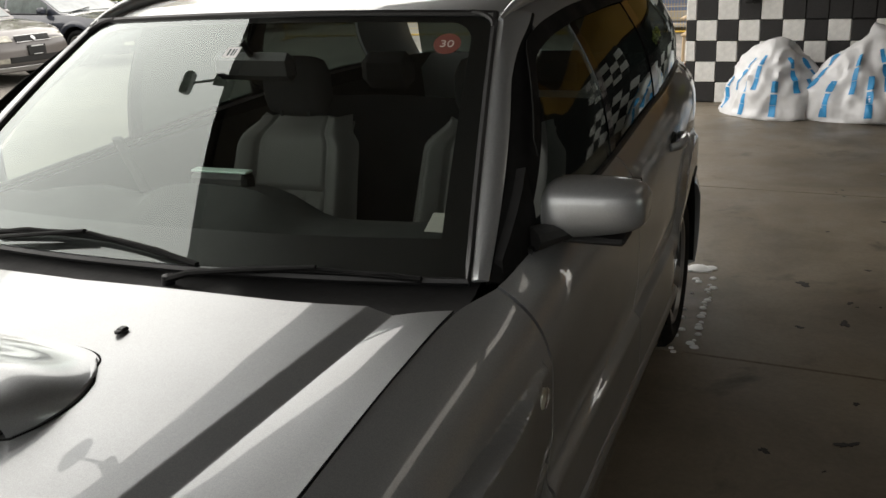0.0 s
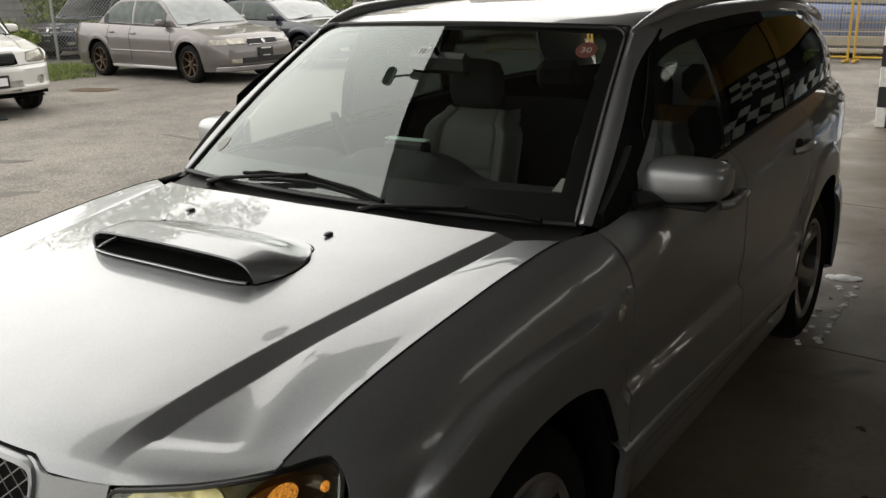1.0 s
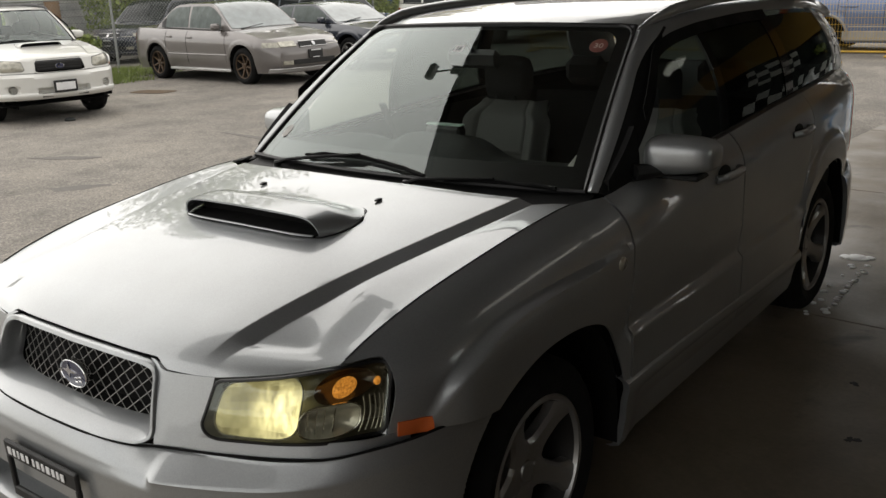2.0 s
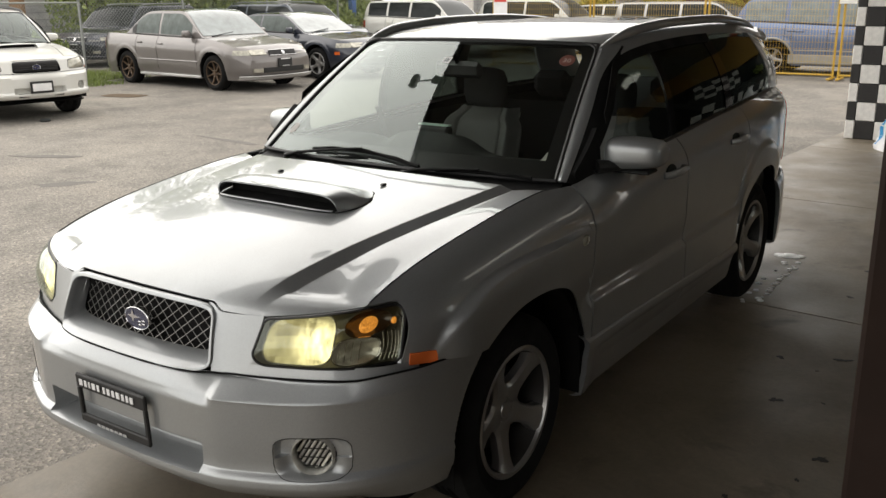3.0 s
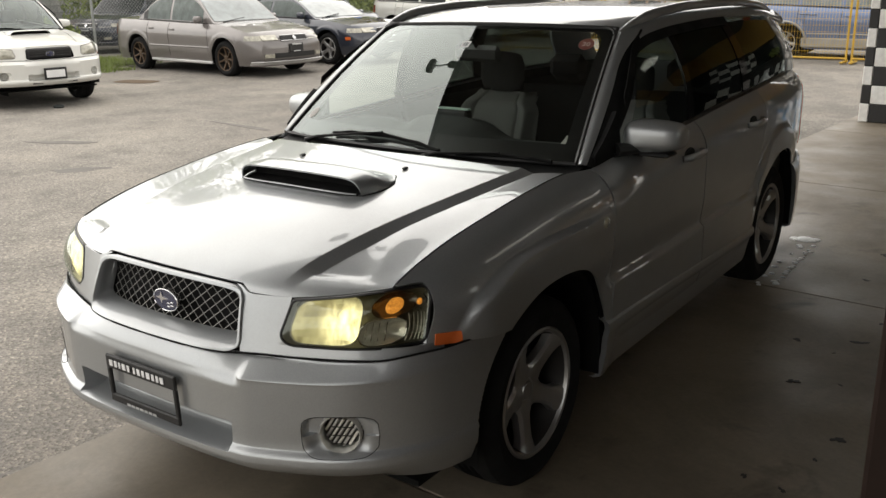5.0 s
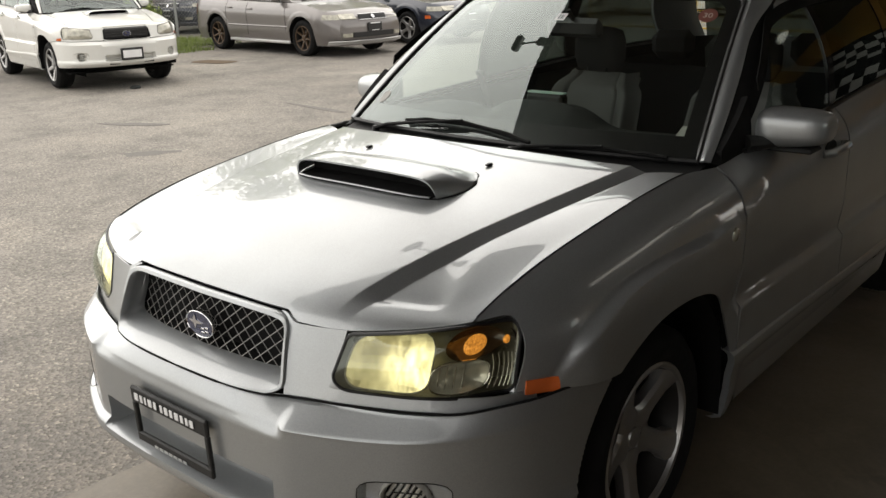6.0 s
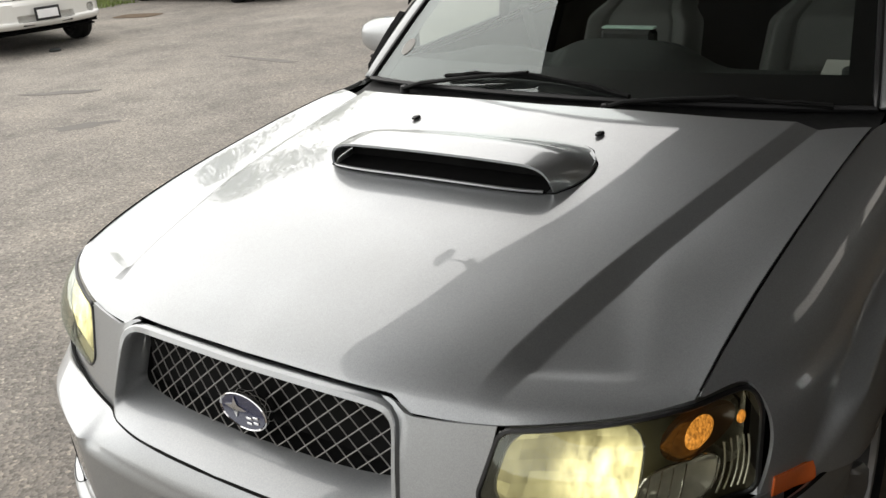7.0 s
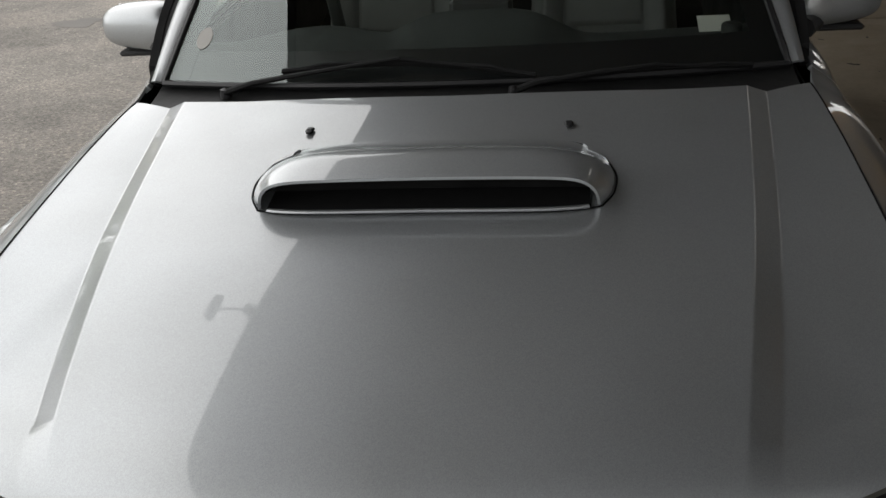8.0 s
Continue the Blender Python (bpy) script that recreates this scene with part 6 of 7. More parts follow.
can = Shape().box((3.3, 4.4, 3.12), (7.7, 12.0, 0.24), 0.01)
setting("ceiling", can, CANOPY, BM, label="dark boarded underside of the canopy", category="ceiling")
fas = Shape().box((-0.575, 4.4, 3.16), (0.05, 12.0, 0.36), 0.005).box((3.275, -1.625, 3.16), (7.75, 0.05, 0.36), 0.005)
setting("trim", fas, BROWN, BM, label="dark brown fascia of the canopy", category="trim")
fl = thing("floodlight", "small black floodlight on an arm at the canopy edge", "lamp", BM)
part("bracket", Shape().box((-0.620, 2.02, 2.965), (0.04, 0.09, 0.10), 0.006), BLACK_MATT, fl)
part("arm", Shape().tube([(-0.63, 2.02, 2.95), (-0.70, 2.01, 2.93), (-0.78, 2.0, 2.91)], 0.011, 8), BLACK_MATT, fl)
part("lamp_head", Shape().box((-0.80, 2.0, 2.885), (0.05, 0.17, 0.18), 0.012, Matrix.Rotation(radians(-28), 3, "Y")), BLACK_MATT, fl)
part("lamp_glass", Shape().box((-0.824, 2.0, 2.872), (0.006, 0.14, 0.14), 0.002, Matrix.Rotation(radians(-28), 3, "Y")), DARK_GLASS, fl)
# far side wall: dark below, ochre above, with an added row of panes
ws_ = Shape()
ws_.box((5.6, 1.0, 0.75), (0.15, 4.6, 1.5))
ws_.box((5.6, 6.6, 0.75), (0.15, 6.6, 1.5))
setting("wall_east", ws_, BROWN, BM, label="dark brown painted garage wall", category="wall")
wo = Shape()
wo.box((5.6, 1.0, 2.65), (0.16, 4.6, 0.7))
wo.box((5.6, 6.6, 2.25), (0.16, 6.6, 1.5))
setting("wall_upper", wo, OCHRE, BM, label="ochre yellow upper wall", category="wall")
# panes added out of view to give bright reflections on the wing
wn_ = tagged(new("window_1"), "unseen row of clear panes added to the garage wall for reflections", "window", kind="structure")
wn_.matrix_world = BM
for k in range(3):
    c = -0.6 + 1.5 * k
    part("window_frame", Shape().box((5.6, c - 0.75, 1.9), (0.10, 0.30, 0.8), 0.01), BROWN, wn_)
    pn = part("pane", Shape().box((5.6, c, 1.9), (0.008, 1.2, 0.8)), SCREEN, wn_)
    pn.visible_shadow = False

# strip lights under the canopy
def strip_light(u, v0, v1):
    f = thing("ceiling_light", "lit fluorescent strip light fixed under the canopy", "lamp", BM @ Matrix.Translation((u, (v0 + v1) / 2, 3.0)), "strip lights")
    n = v1 - v0
    part("housing", Shape().box((0, 0, -0.025), (0.30, n, 0.05), 0.012), POLE_WHITE, f)
    part("diffuser", Shape().box((0, 0, -0.060), (0.26, n - 0.04, 0.03), 0.012), TUBE, f, "glowing white diffuser")
    for y in (-n / 2 + 0.01, n / 2 - 0.01):
        part("end_cap", Shape().box((0, y, -0.058), (0.28, 0.02, 0.05), 0.006), POLE_WHITE, f)


for v0, v1 in ((2.7, 4.4), (4.8, 6.1)):
    strip_light(2.95, v0, v1)

# the dark post beside the car
post = thing("pillar", "dark brown painted post under the canopy", "pillar", BM, kind="structure")
part("shaft", Shape().box((2.80, 0.90, 1.5), (0.50, 0.46, 3.0), 0.012), BROWN, post)
# wall added out of view to keep light off the bumper's corner
setting("wall_front", Shape().box((4.6, -2.13, 1.5), (0.2, 5.76, 3.0), 0.004), BROWN, BM, label="unseen dark brown wall added to darken the bumper's near side", category="wall")
# wall added out of view: blocks front light from the car's side
setting("wall_south", Shape().box((4.30, 0.92, 1.5), (2.5, 0.30, 3.0), 0.004), BROWN, BM, label="unseen dark brown wall added beside the post to block light", category="wall")
part("base_board", Shape().box((2.80, 0.90, 0.06), (0.53, 0.49, 0.12), 0.01), BROWN, post)

# ---- lot vehicles ----
hero_car = thing("estate_car", "silver estate car with lit headlamps parked under the canopy", "car")
estate_car(hero_car, SILVER, True)


def stand(x, y, deg, z=-0.018):
    return Matrix.Translation((x, y, z)) @ Matrix.Rotation(radians(deg), 4, "Z")


white_car = thing("estate_car", "white estate car with a bonnet scoop parked on the asphalt lot", "car", stand(-9.56, 5.76, 79), "cars on the lot")
estate_car(white_car, WHITE_PAINT, False)
c1 = thing("saloon_car", "warm grey saloon with bronze wheels parked beside a chain-link fence", "car", stand(-9.66, 10.6, 85.7), "cars on the lot")
lot_car(c1, GREY_BROWN, 4.75, 1.76, 1.42, 2.72, 0.95, 0.93, 0.97, 1.30, 2.10, 3.02, 3.72, BRONZE, PALE_GLASS, pillars=(0.57,), bonnet_slope=0.12, side=MID_GLASS, lip=PALE_SILVER)
c2 = thing("coupe_car", "dark coupe with silver wheels parked beside the grey saloon", "car", stand(-9.6, 13.26, 86), "cars on the lot")
lot_car(c2, DARK_BLUE, 4.50, 1.74, 1.30, 2.52, 0.95, 0.90, 0.94, 1.35, 2.25, 3.05, 3.95, ALLOY, PALE_GLASS, pillars=(0.6,), spoke="five", side=MID_GLASS, marker=True)
c3 = thing("estate_car", "dark blue estate car standing behind the chain-link fence", "car", stand(-17.9, 11.9, 15.7), "cars on the lot")
lot_car(c3, DARK_BLUE, 4.60, 1.70, 1.45, 2.62, 0.92, 0.92, 1.0, 1.15, 1.9, 4.0, 4.5, ALLOY, DARK_GLASS, pillars=(0.3, 0.68), fence_rail=True)
c4 = thing("estate_car", "slate grey estate car parked behind the coupe", "car", stand(-12.8, 16.4, 86), "cars on the lot")
lot_car(c4, SLATE, 4.65, 1.72, 1.46, 2.65, 0.92, 0.93, 1.0, 1.2, 1.95, 4.0, 4.55, ALLOY, DARK_GLASS, pillars=(0.3, 0.68), fence_rail=True)
c5 = thing("sport_utility_car", "white sport utility car with dark windows in the back row", "car", stand(-10.65, 19.9, 90), "cars on the lot")
lot_car(c5, WHITE_PAINT, 4.45, 1.74, 1.50, 2.55, 0.9, 0.98, 1.05, 1.2, 1.95, 4.0, 4.4, ALLOY, DARK_GLASS, pillars=(0.3, 0.68))
c6 = thing("estate_car", "white car parked behind the sport utility car", "car", stand(-8.4, 22.4, 90), "cars on the lot")
lot_car(c6, WHITE_PAINT, 4.45, 1.74, 1.48, 2.55, 0.9, 0.96, 1.02, 1.2, 1.95, 3.9, 4.4, ALLOY, DARK_GLASS, pillars=(0.35, 0.7))
c7 = thing("estate_car", "mid blue estate car with pale cladding behind the yellow fence", "car", stand(0.62, 18.45, 90), "cars on the lot")
lot_car(c7, BLUE_PAINT, 4.72, 1.74, 1.53, 2.65, 0.98, 0.96, 1.04, 1.2, 1.95, 4.1, 4.6, ALLOY, PALE_GLASS, TRIM_GREY, True, pillars=(0.3, 0.68), spoke="five", side=PALE_GLASS)
c8 = thing("estate_car", "pale silver estate car in the back row", "car", stand(-4.0, 22.6, 90), "cars on the lot")
lot_car(c8, PALE_SILVER, 4.6, 1.74, 1.40, 2.7, 0.9, 0.93, 1.0, 1.0, 1.8, 4.3, 4.55, ALLOY, DARK_GLASS, pillars=(0.3, 0.68))
c9 = thing("saloon_car", "white saloon in the back row", "car", stand(-7.2, 25.2, 90), "cars on the lot")
lot_car(c9, WHITE_PAINT, 4.6, 1.72, 1.30, 2.65, 0.92, 0.93, 1.0, 1.25, 2.05, 3.4, 4.1, ALLOY, DARK_GLASS)

# ---- bags by the check wall ----
def bag(label, u, v, w, d, h, seed):
    b = thing("bin_bag", label, "bag", BM @ Matrix.Translation((u, v, 0)), "bags by the wall")

    def skin(a, k, out=0.0):
        ca, sa = math.cos(a), math.sin(a)
        r = (1 - k ** 1.9) ** 0.62 * (1.0 + 0.08 * math.sin(2 * a + seed) + 0.05 * math.sin(3 * a + 2 * seed)) if k < 1 else 0.0
        r *= 1.0 - 0.10 * k
        q = Vector((ca * w / 2 * r, sa * d / 2 * r, h * k * (1 + 0.10 * ca * math.sin(seed))))
        f = 0.070 * noise.noise((q.x * 4 + seed, q.y * 4, q.z * 4)) + 0.042 * (1 - 2 * abs(noise.noise((q.x * 9, q.y * 9 + seed, q.z * 5)))) + 0.008 * noise.noise((q.x * 28, q.y * 28, q.z * 20 + seed))
        n2 = Vector((ca, sa, 0.9 * k)).normalized()
        q = q + n2 * (f * (k > 0.02) + out)
        return (q.x, q.y, max(0.002, q.z))
    g = [[skin(2 * math.pi * j / 72, i / 30) for j in range(72)] for i in range(31)]
    part("sack", Shape().sheet(g, loop=True), BAG, b, "crumpled white plastic sack", 70)
    rng = random.Random(seed)
    for j in range(8):
        a0 = -math.pi + 0.15 + j * 0.38 + rng.uniform(-0.05, 0.05)
        k0 = (0.08, 0.36)[j % 2] + rng.uniform(-0.04, 0.04)
        for e in range(3):
            ka = k0 + 0.155 * e
            g2 = [[skin(a0 + da + 0.10 * (kk - k0), kk, 0.006) for da in np.linspace(-0.062, 0.062, 5)] for kk in np.linspace(ka, ka + (0.150 if e == 0 else 0.135), 6)]
            part("print_bar", Shape().sheet(g2, 0.001), BAR_BLUE, b, "blue printed bar")
    return b


bag("full white plastic bag with blue print against the check wall", 1.08, 9.12, 0.94, 0.80, 0.66, 3)
bag("full white plastic bag with blue print beside the other bag", 1.86, 9.06, 0.98, 0.82, 0.74, 8)

# ---- fences ----
def temp_fence(x0, x1, y):
    f = thing("fence_panel", "yellow wire temporary fence panel with a tube frame", "fence", Matrix.Translation((x0, y, 0)), "yellow fence panels")
    w, h = x1 - x0, 1.66
    for x in (0.02, w - 0.02):
        part("post", Shape().tube([(x, 0, 0.0), (x, 0, h)], 0.021, 8), YELLOW, f)
    for z in (0.08, h - 0.02):
        part("rail", Shape().tube([(0.02, 0, z), (w - 0.02, 0, z)], 0.018, 8), YELLOW, f)
    wires = Shape()
    n = int(w / 0.055)
    for k in range(1, n):
        wires.box((k * w / n, 0, h / 2 + 0.03), (0.0036, 0.0036, h - 0.12))
    for k in range(1, 13):
        wires.box((w / 2, 0, 0.08 + k * (h - 0.1) / 13), (w - 0.06, 0.004, 0.0045))
    tagged(part("wire_mesh", wires, YELLOW, f, angle=0, fix=False), kind="stuff")
    for x in (0.05, w - 0.05):
        part("foot", Shape().box((x, 0, 0.02), (0.06, 0.5, 0.035), 0.01), YELLOW, f)


for a, b in ((-9.18, -6.70), (-6.66, -4.18), (-4.14, -1.66), (-1.60, 0.85)):
    temp_fence(a, b, 16.95)
sg = thing("notice_board", "white notice with red heading fixed to the fence", "sign", Matrix.Translation((-8.95, 16.9, 1.35)))
part("board", Shape().box((0, 0, 0), (0.36, 0.01, 0.42), 0.003), BAR_WHITE, sg)
part("print_bar", Shape().box((0, -0.008, 0.12), (0.32, 0.004, 0.07), 0.001), BAR_RED, sg)
sg = thing("notice_board", "plain white board fixed to the yellow fence", "sign", Matrix.Translation((-1.52, 16.88, 1.53)))
part("board", Shape().box((0, 0, 0), (0.30, 0.012, 0.30), 0.004), POLE_WHITE, sg)


def link_fence(x0, y0, x1, y1, h, name, label):
    d = Vector((x1 - x0, y1 - y0, 0))
    n = d.length
    f = thing(name, label, "fence", Matrix.Translation((x0, y0, 0)) @ Matrix.Rotation(math.atan2(d.y, d.x), 4, "Z"), kind="structure")
    k = int(n / 2.9)
    for i in range(k + 1):
        x = i * n / k
        part("post", Shape().tube([(x, 0, 0), (x, 0, h + 0.02)], 0.030, 8), GALV, f)
        part("barb_arm", Shape().tube([(x, 0, h), (x, -0.20, h + 0.26)], 0.014, 6), GALV, f)
    part("rail", Shape().tube([(0, 0, h), (n, 0, h)], 0.022, 8), GALV, f)
    for j in range(3):
        part("barbed_wire", Shape().tube([(0, -0.06 * (j + 1), h + 0.08 * (j + 1)), (n, -0.06 * (j + 1), h + 0.08 * (j + 1))], 0.004, 4), GALV, f)
    wires = Shape()
    step = 0.088
    t = 0.0036
    for s in (1, -1):
        q = -h
        while q < n + h:
            a, b = q, q + s * h
            za, zb = 0.03, h
            lo, hi = min(a, b), max(a, b)
            if hi > 0 and lo < n:
                ca, cb = min(max(a, 0), n), min(max(b, 0), n)
                za2 = za + (zb - za) * (ca - a) / (b - a)
                zb2 = za + (zb - za) * (cb - a) / (b - a)
                wires.add([(ca - t, 0, za2), (ca + t, 0, za2), (cb + t, 0, zb2), (cb - t, 0, zb2), (ca, t * 1.6, za2), (cb, t * 1.6, zb2)], [(0, 1, 2, 3), (1, 4, 5, 2), (4, 0, 3, 5)])
            q += step
    tagged(part("wire_mesh", wires, GALV, f, angle=0, fix=False), kind="stuff")


link_fence(-16.6, 11.25, -16.6, 23.0, 1.60, "chain_link_fence", "galvanised chain-link fence with barbed-wire arms")
link_fence(-24.0, 8.75, -16.6, 11.25, 1.52, "chain_link_gate", "galvanised tube gate with a middle rail")
pl = thing("post", "white painted post behind the chain-link fence", "post", Matrix.Translation((-17.0, 18.2, 0)))
part("shaft", Shape().box((0, 0, 1.6), (0.30, 0.30, 3.2), 0.02), POLE_WHITE, pl)
part("notice", Shape().box((-0.2, -0.5, 1.33), (0.45, 0.02, 0.26), 0.004), TAN, pl)
pl = thing("post", "blue painted post at the end of the fence", "post", Matrix.Translation((-18.0, 22.4, 0)))
part("shaft", Shape().box((0, 0, 1.7), (0.20, 0.2, 3.4), 0.02), BLUE_POST, pl)
pl = thing("post", "weathered wooden pole behind the gate", "post", Matrix.Translation((-20.9, 12.35, 0)))
part("shaft", Shape().tube([(0, 0, 0), (0.02, 0, 2.5), (0.03, 0.02, 6.5)], [0.20, 0.18, 0.14], 14), WOOD, pl)

# ---- buildings behind the lot ----
def block_wall(name, label, x0, y0, x1, y1, h, holes=(), bw=0.40, bh=0.20, seed=1):
    d = Vector((x1 - x0, y1 - y0, 0))
    n = d.length
    ob = thing(name, label, "building", Matrix.Translation((x0, y0, 0)) @ Matrix.Rotation(math.atan2(d.y, d.x), 4, "Z"))
    part("wall", Shape().box((n / 2, 0.16, h / 2), (n, 0.26, h)), ROOF_GREY, ob)
    part("roof", Shape().box((n / 2, 3.1, h + 0.08), (n + 0.3, 6.4, 0.16), 0.02), ROOF_GREY, ob)
    for x in (0.1, n - 0.1):
        part("end_wall", Shape().box((x, 3.2, h / 2), (0.2, 5.9, h)), BLOCKWORK, ob)
    rng = random.Random(seed)
    bl = Shape()
    for r in range(int(h / bh)):
        c = -0.5 * (r % 2)
        while c * bw < n:
            a, b = max(0, c * bw), min(n, (c + 1) * bw)
            z = (r + 0.5) * bh
            c += 1
            if b - a < 0.05 or any(p <= (a + b) / 2 <= q and e <= z <= g for p, q, e, g in holes):
                continue
            bl.box(((a + b) / 2, 0.02 + rng.uniform(-0.004, 0.004), z), (b - a - 0.012, 0.05, bh - 0.012), 0.006)
    tagged(part("blockwork", bl, BLOCKWORK, ob, "pale painted blockwork", 0, False), kind="stuff")
    for p, q, e, g in holes:
        w = part("window", Shape().box(((p + q) / 2, 0.022, (e + g) / 2), (q - p - 0.02, 0.02, g - e - 0.02), 0.003), DARK_GLASS, ob)
        for x in (p + 0.03, (p + q) / 2, q - 0.03):
            part("frame", Shape().box((x, 0.006, (e + g) / 2), (0.06, 0.04, g - e), 0.004), WOOD, w)
        part("sill", Shape().box(((p + q) / 2, -0.03, e), (q - p + 0.1, 0.12, 0.06), 0.008), ROOF_GREY, w)
    return ob


shop = block_wall("workshop", "long pale painted block workshop behind the lot", -17.5, 29.0, 12.0, 27.5, 4.4, ((6.2, 7.6, 1.4, 2.8), (13.2, 16.0, 0.0, 2.6), (18.0, 20.4, 1.2, 2.8), (23.0, 25.4, 1.2, 2.8)))
for k in range(14):
    part("board", Shape().box((8.55 + 0.20 * k, -0.03 - 0.006 * (k % 2), 1.65), (0.19, 0.05, 3.3), 0.006), BOARDS, shop, "red-brown timber board")
block_wall("workshop", "grey block building beyond the gate", -26.0, 6.0, -23.2, 16.8, 5.6, ((5.4, 6.6, 1.3, 2.5),), seed=4)


# ---- green ----
def leaves(shape, centre, size, count, rng, leaf):
    for _ in range(count):
        while True:
            q = Vector((rng.uniform(-1, 1), rng.uniform(-1, 1), rng.uniform(-1, 1)))
            if 0.25 < q.length < 1:
                break
        p = Vector(centre) + Vector((q.x * size[0], q.y * size[1], q.z * size[2]))
        if p.z < 0.02:
            continue
        m = Euler((rng.uniform(0, 6.3), rng.uniform(0, 6.3), rng.uniform(0, 6.3))).to_matrix()
        s = leaf * rng.uniform(0.6, 1.4)
        k = len(shape.v)
        for v in ((-0.5, 0, 0), (0, -0.28, 0.06), (0.5, 0, 0), (0, 0.28, 0.06)):
            shape.v.append(tuple(p + m @ (Vector(v) * s)))
        shape.f += [(k, k + 1, k + 2), (k, k + 2, k + 3)]


def bush_row(label, pts, mat, seed, leaf=0.11, count=1300):
    rng = random.Random(seed)
    s = Shape()
    for x, y, w, h in pts:
        leaves(s, (x, y, h * 0.45), (w, w, h * 0.55), count, rng, leaf)
        for k in range(5):
            leaves(s, (x + rng.uniform(-w, w) * 0.7, y + rng.uniform(-w, w) * 0.7, h * rng.uniform(0.5, 0.95)), (w * 0.4, w * 0.4, h * 0.22), count // 6, rng, leaf)
    ob = part("bushes", s, mat, None, "", 0, False)
    tagged(ob, label, "bushes", kind="stuff")


R = random.Random(5)
bush_row("green bushes growing along the chain-link fence", [(-18.2 + R.uniform(-0.6, 0.6), 9.6 + 0.95 * k, 0.85, R.uniform(0.7, 1.0) if k < 3 else R.uniform(1.1, 1.7)) for k in range(15) if k < 2 or k > 8], LEAF, 11)
bush_row("tall green hedge behind the chain-link fence", [(-20.3 + R.uniform(-0.5, 0.5), 14.6 + 1.3 * k, 1.3, R.uniform(3.4, 5.2)) for k in range(9)], LEAF, 15, 0.15, 4200)
bush_row("green bushes behind the gate", [(-19.2 - 0.9 * k, 10.4 - 0.3 * k + R.uniform(-0.3, 0.3), 0.8, R.uniform(0.9, 1.6)) for k in range(6)], LEAF, 12)
bush_row("yellowing bushes against the workshop", [(-14.5 + 1.5 * k + R.uniform(-0.5, 0.5), 26.3 + R.uniform(-0.4, 0.4), 0.9, R.uniform(1.4, 2.3)) for k in range(3)] + [(-8.6, 26.0, 0.7, 2.2), (-6.4, 26.0, 0.8, 2.4), (-1.8, 26.0, 0.9, 1.7)], LEAF_YELLOW, 13)


def tree(label, x, y, h, spread, seed, mat):
    rng = random.Random(seed)
    t = thing("tree", label, "tree", Matrix.Translation((x, y, 0)), "trees behind the lot")
    tr = Shape()
    tr.tube([(0, 0, 0), (0.05, 0.02, h * 0.25), (rng.uniform(-0.2, 0.2), 0.1, h * 0.5), (rng.uniform(-0.4, 0.4), 0.2, h * 0.85)], [0.20, 0.16, 0.12, 0.03], 10)
    tips = []
    for k in range(11):
        a = 2.4 * k
        z0 = h * lerp(0.28, 0.75, k / 10)
        r = spread * rng.uniform(0.55, 1.0) * (1 - 0.45 * k / 10)
        e = (r * math.cos(a), r * math.sin(a), z0 + h * rng.uniform(0.10, 0.22))
        tr.tube([(0.03, 0.03, z0), (e[0] * 0.5, e[1] * 0.5, z0 + (e[2] - z0) * 0.35), e], [0.06, 0.04, 0.012], 6)
        tips += [e, (e[0] * 0.62, e[1] * 0.62, e[2] + 0.1)]
    part("trunk", tr, BARK, t)
    s = Shape()
    for e in tips + [(0, 0, h * 0.92)]:
        c = spread * rng.uniform(0.26, 0.42)
        leaves(s, e, (c, c, c * 0.75), 420, rng, 0.20)
    tagged(part("crown", s, mat, t, "", 0, False), kind="stuff")


tree("tall leafy green tree behind the chain-link fence", -21.5, 15.0, 12.0, 4.4, 21, LEAF)
tree("leafy green tree behind the chain-link fence", -21.0, 20.5, 9.5, 3.4, 22, LEAF)
tree("yellow-green tree beside the workshop", -19.5, 25.5, 8.0, 3.0, 23, LEAF_YELLOW)

# grass strip by the fence
gr = Shape()
rg = random.Random(9)
for _ in range(9000):
    x = rg.uniform(-16.5, -13.3)
    y = rg.uniform(8.3, 11.2) if rg.random() < 0.75 else rg.uniform(11.2, 20)
    if y > 11.2:
        x = rg.uniform(-16.6, -15.2)
    if x > -14.2 and (y > 9.9 or y < 8.9):
        continue
    a, hgt = rg.uniform(0, 6.28), rg.uniform(0.02, 0.09)
    dx, dy = math.cos(a) * 0.009, math.sin(a) * 0.009
    lx, ly = rg.uniform(-0.06, 0.06), rg.uniform(-0.06, 0.06)
    k = len(gr.v)
    gr.v += [(x - dx, y - dy, -0.03), (x + dx, y + dy, -0.03), (x + lx, y + ly, hgt)]
    gr.f.append((k, k + 1, k + 2))
tagged(part("grass", gr, GRASS, None, "", 0, False), "rough green grass at the foot of the fence", "grass", kind="stuff")

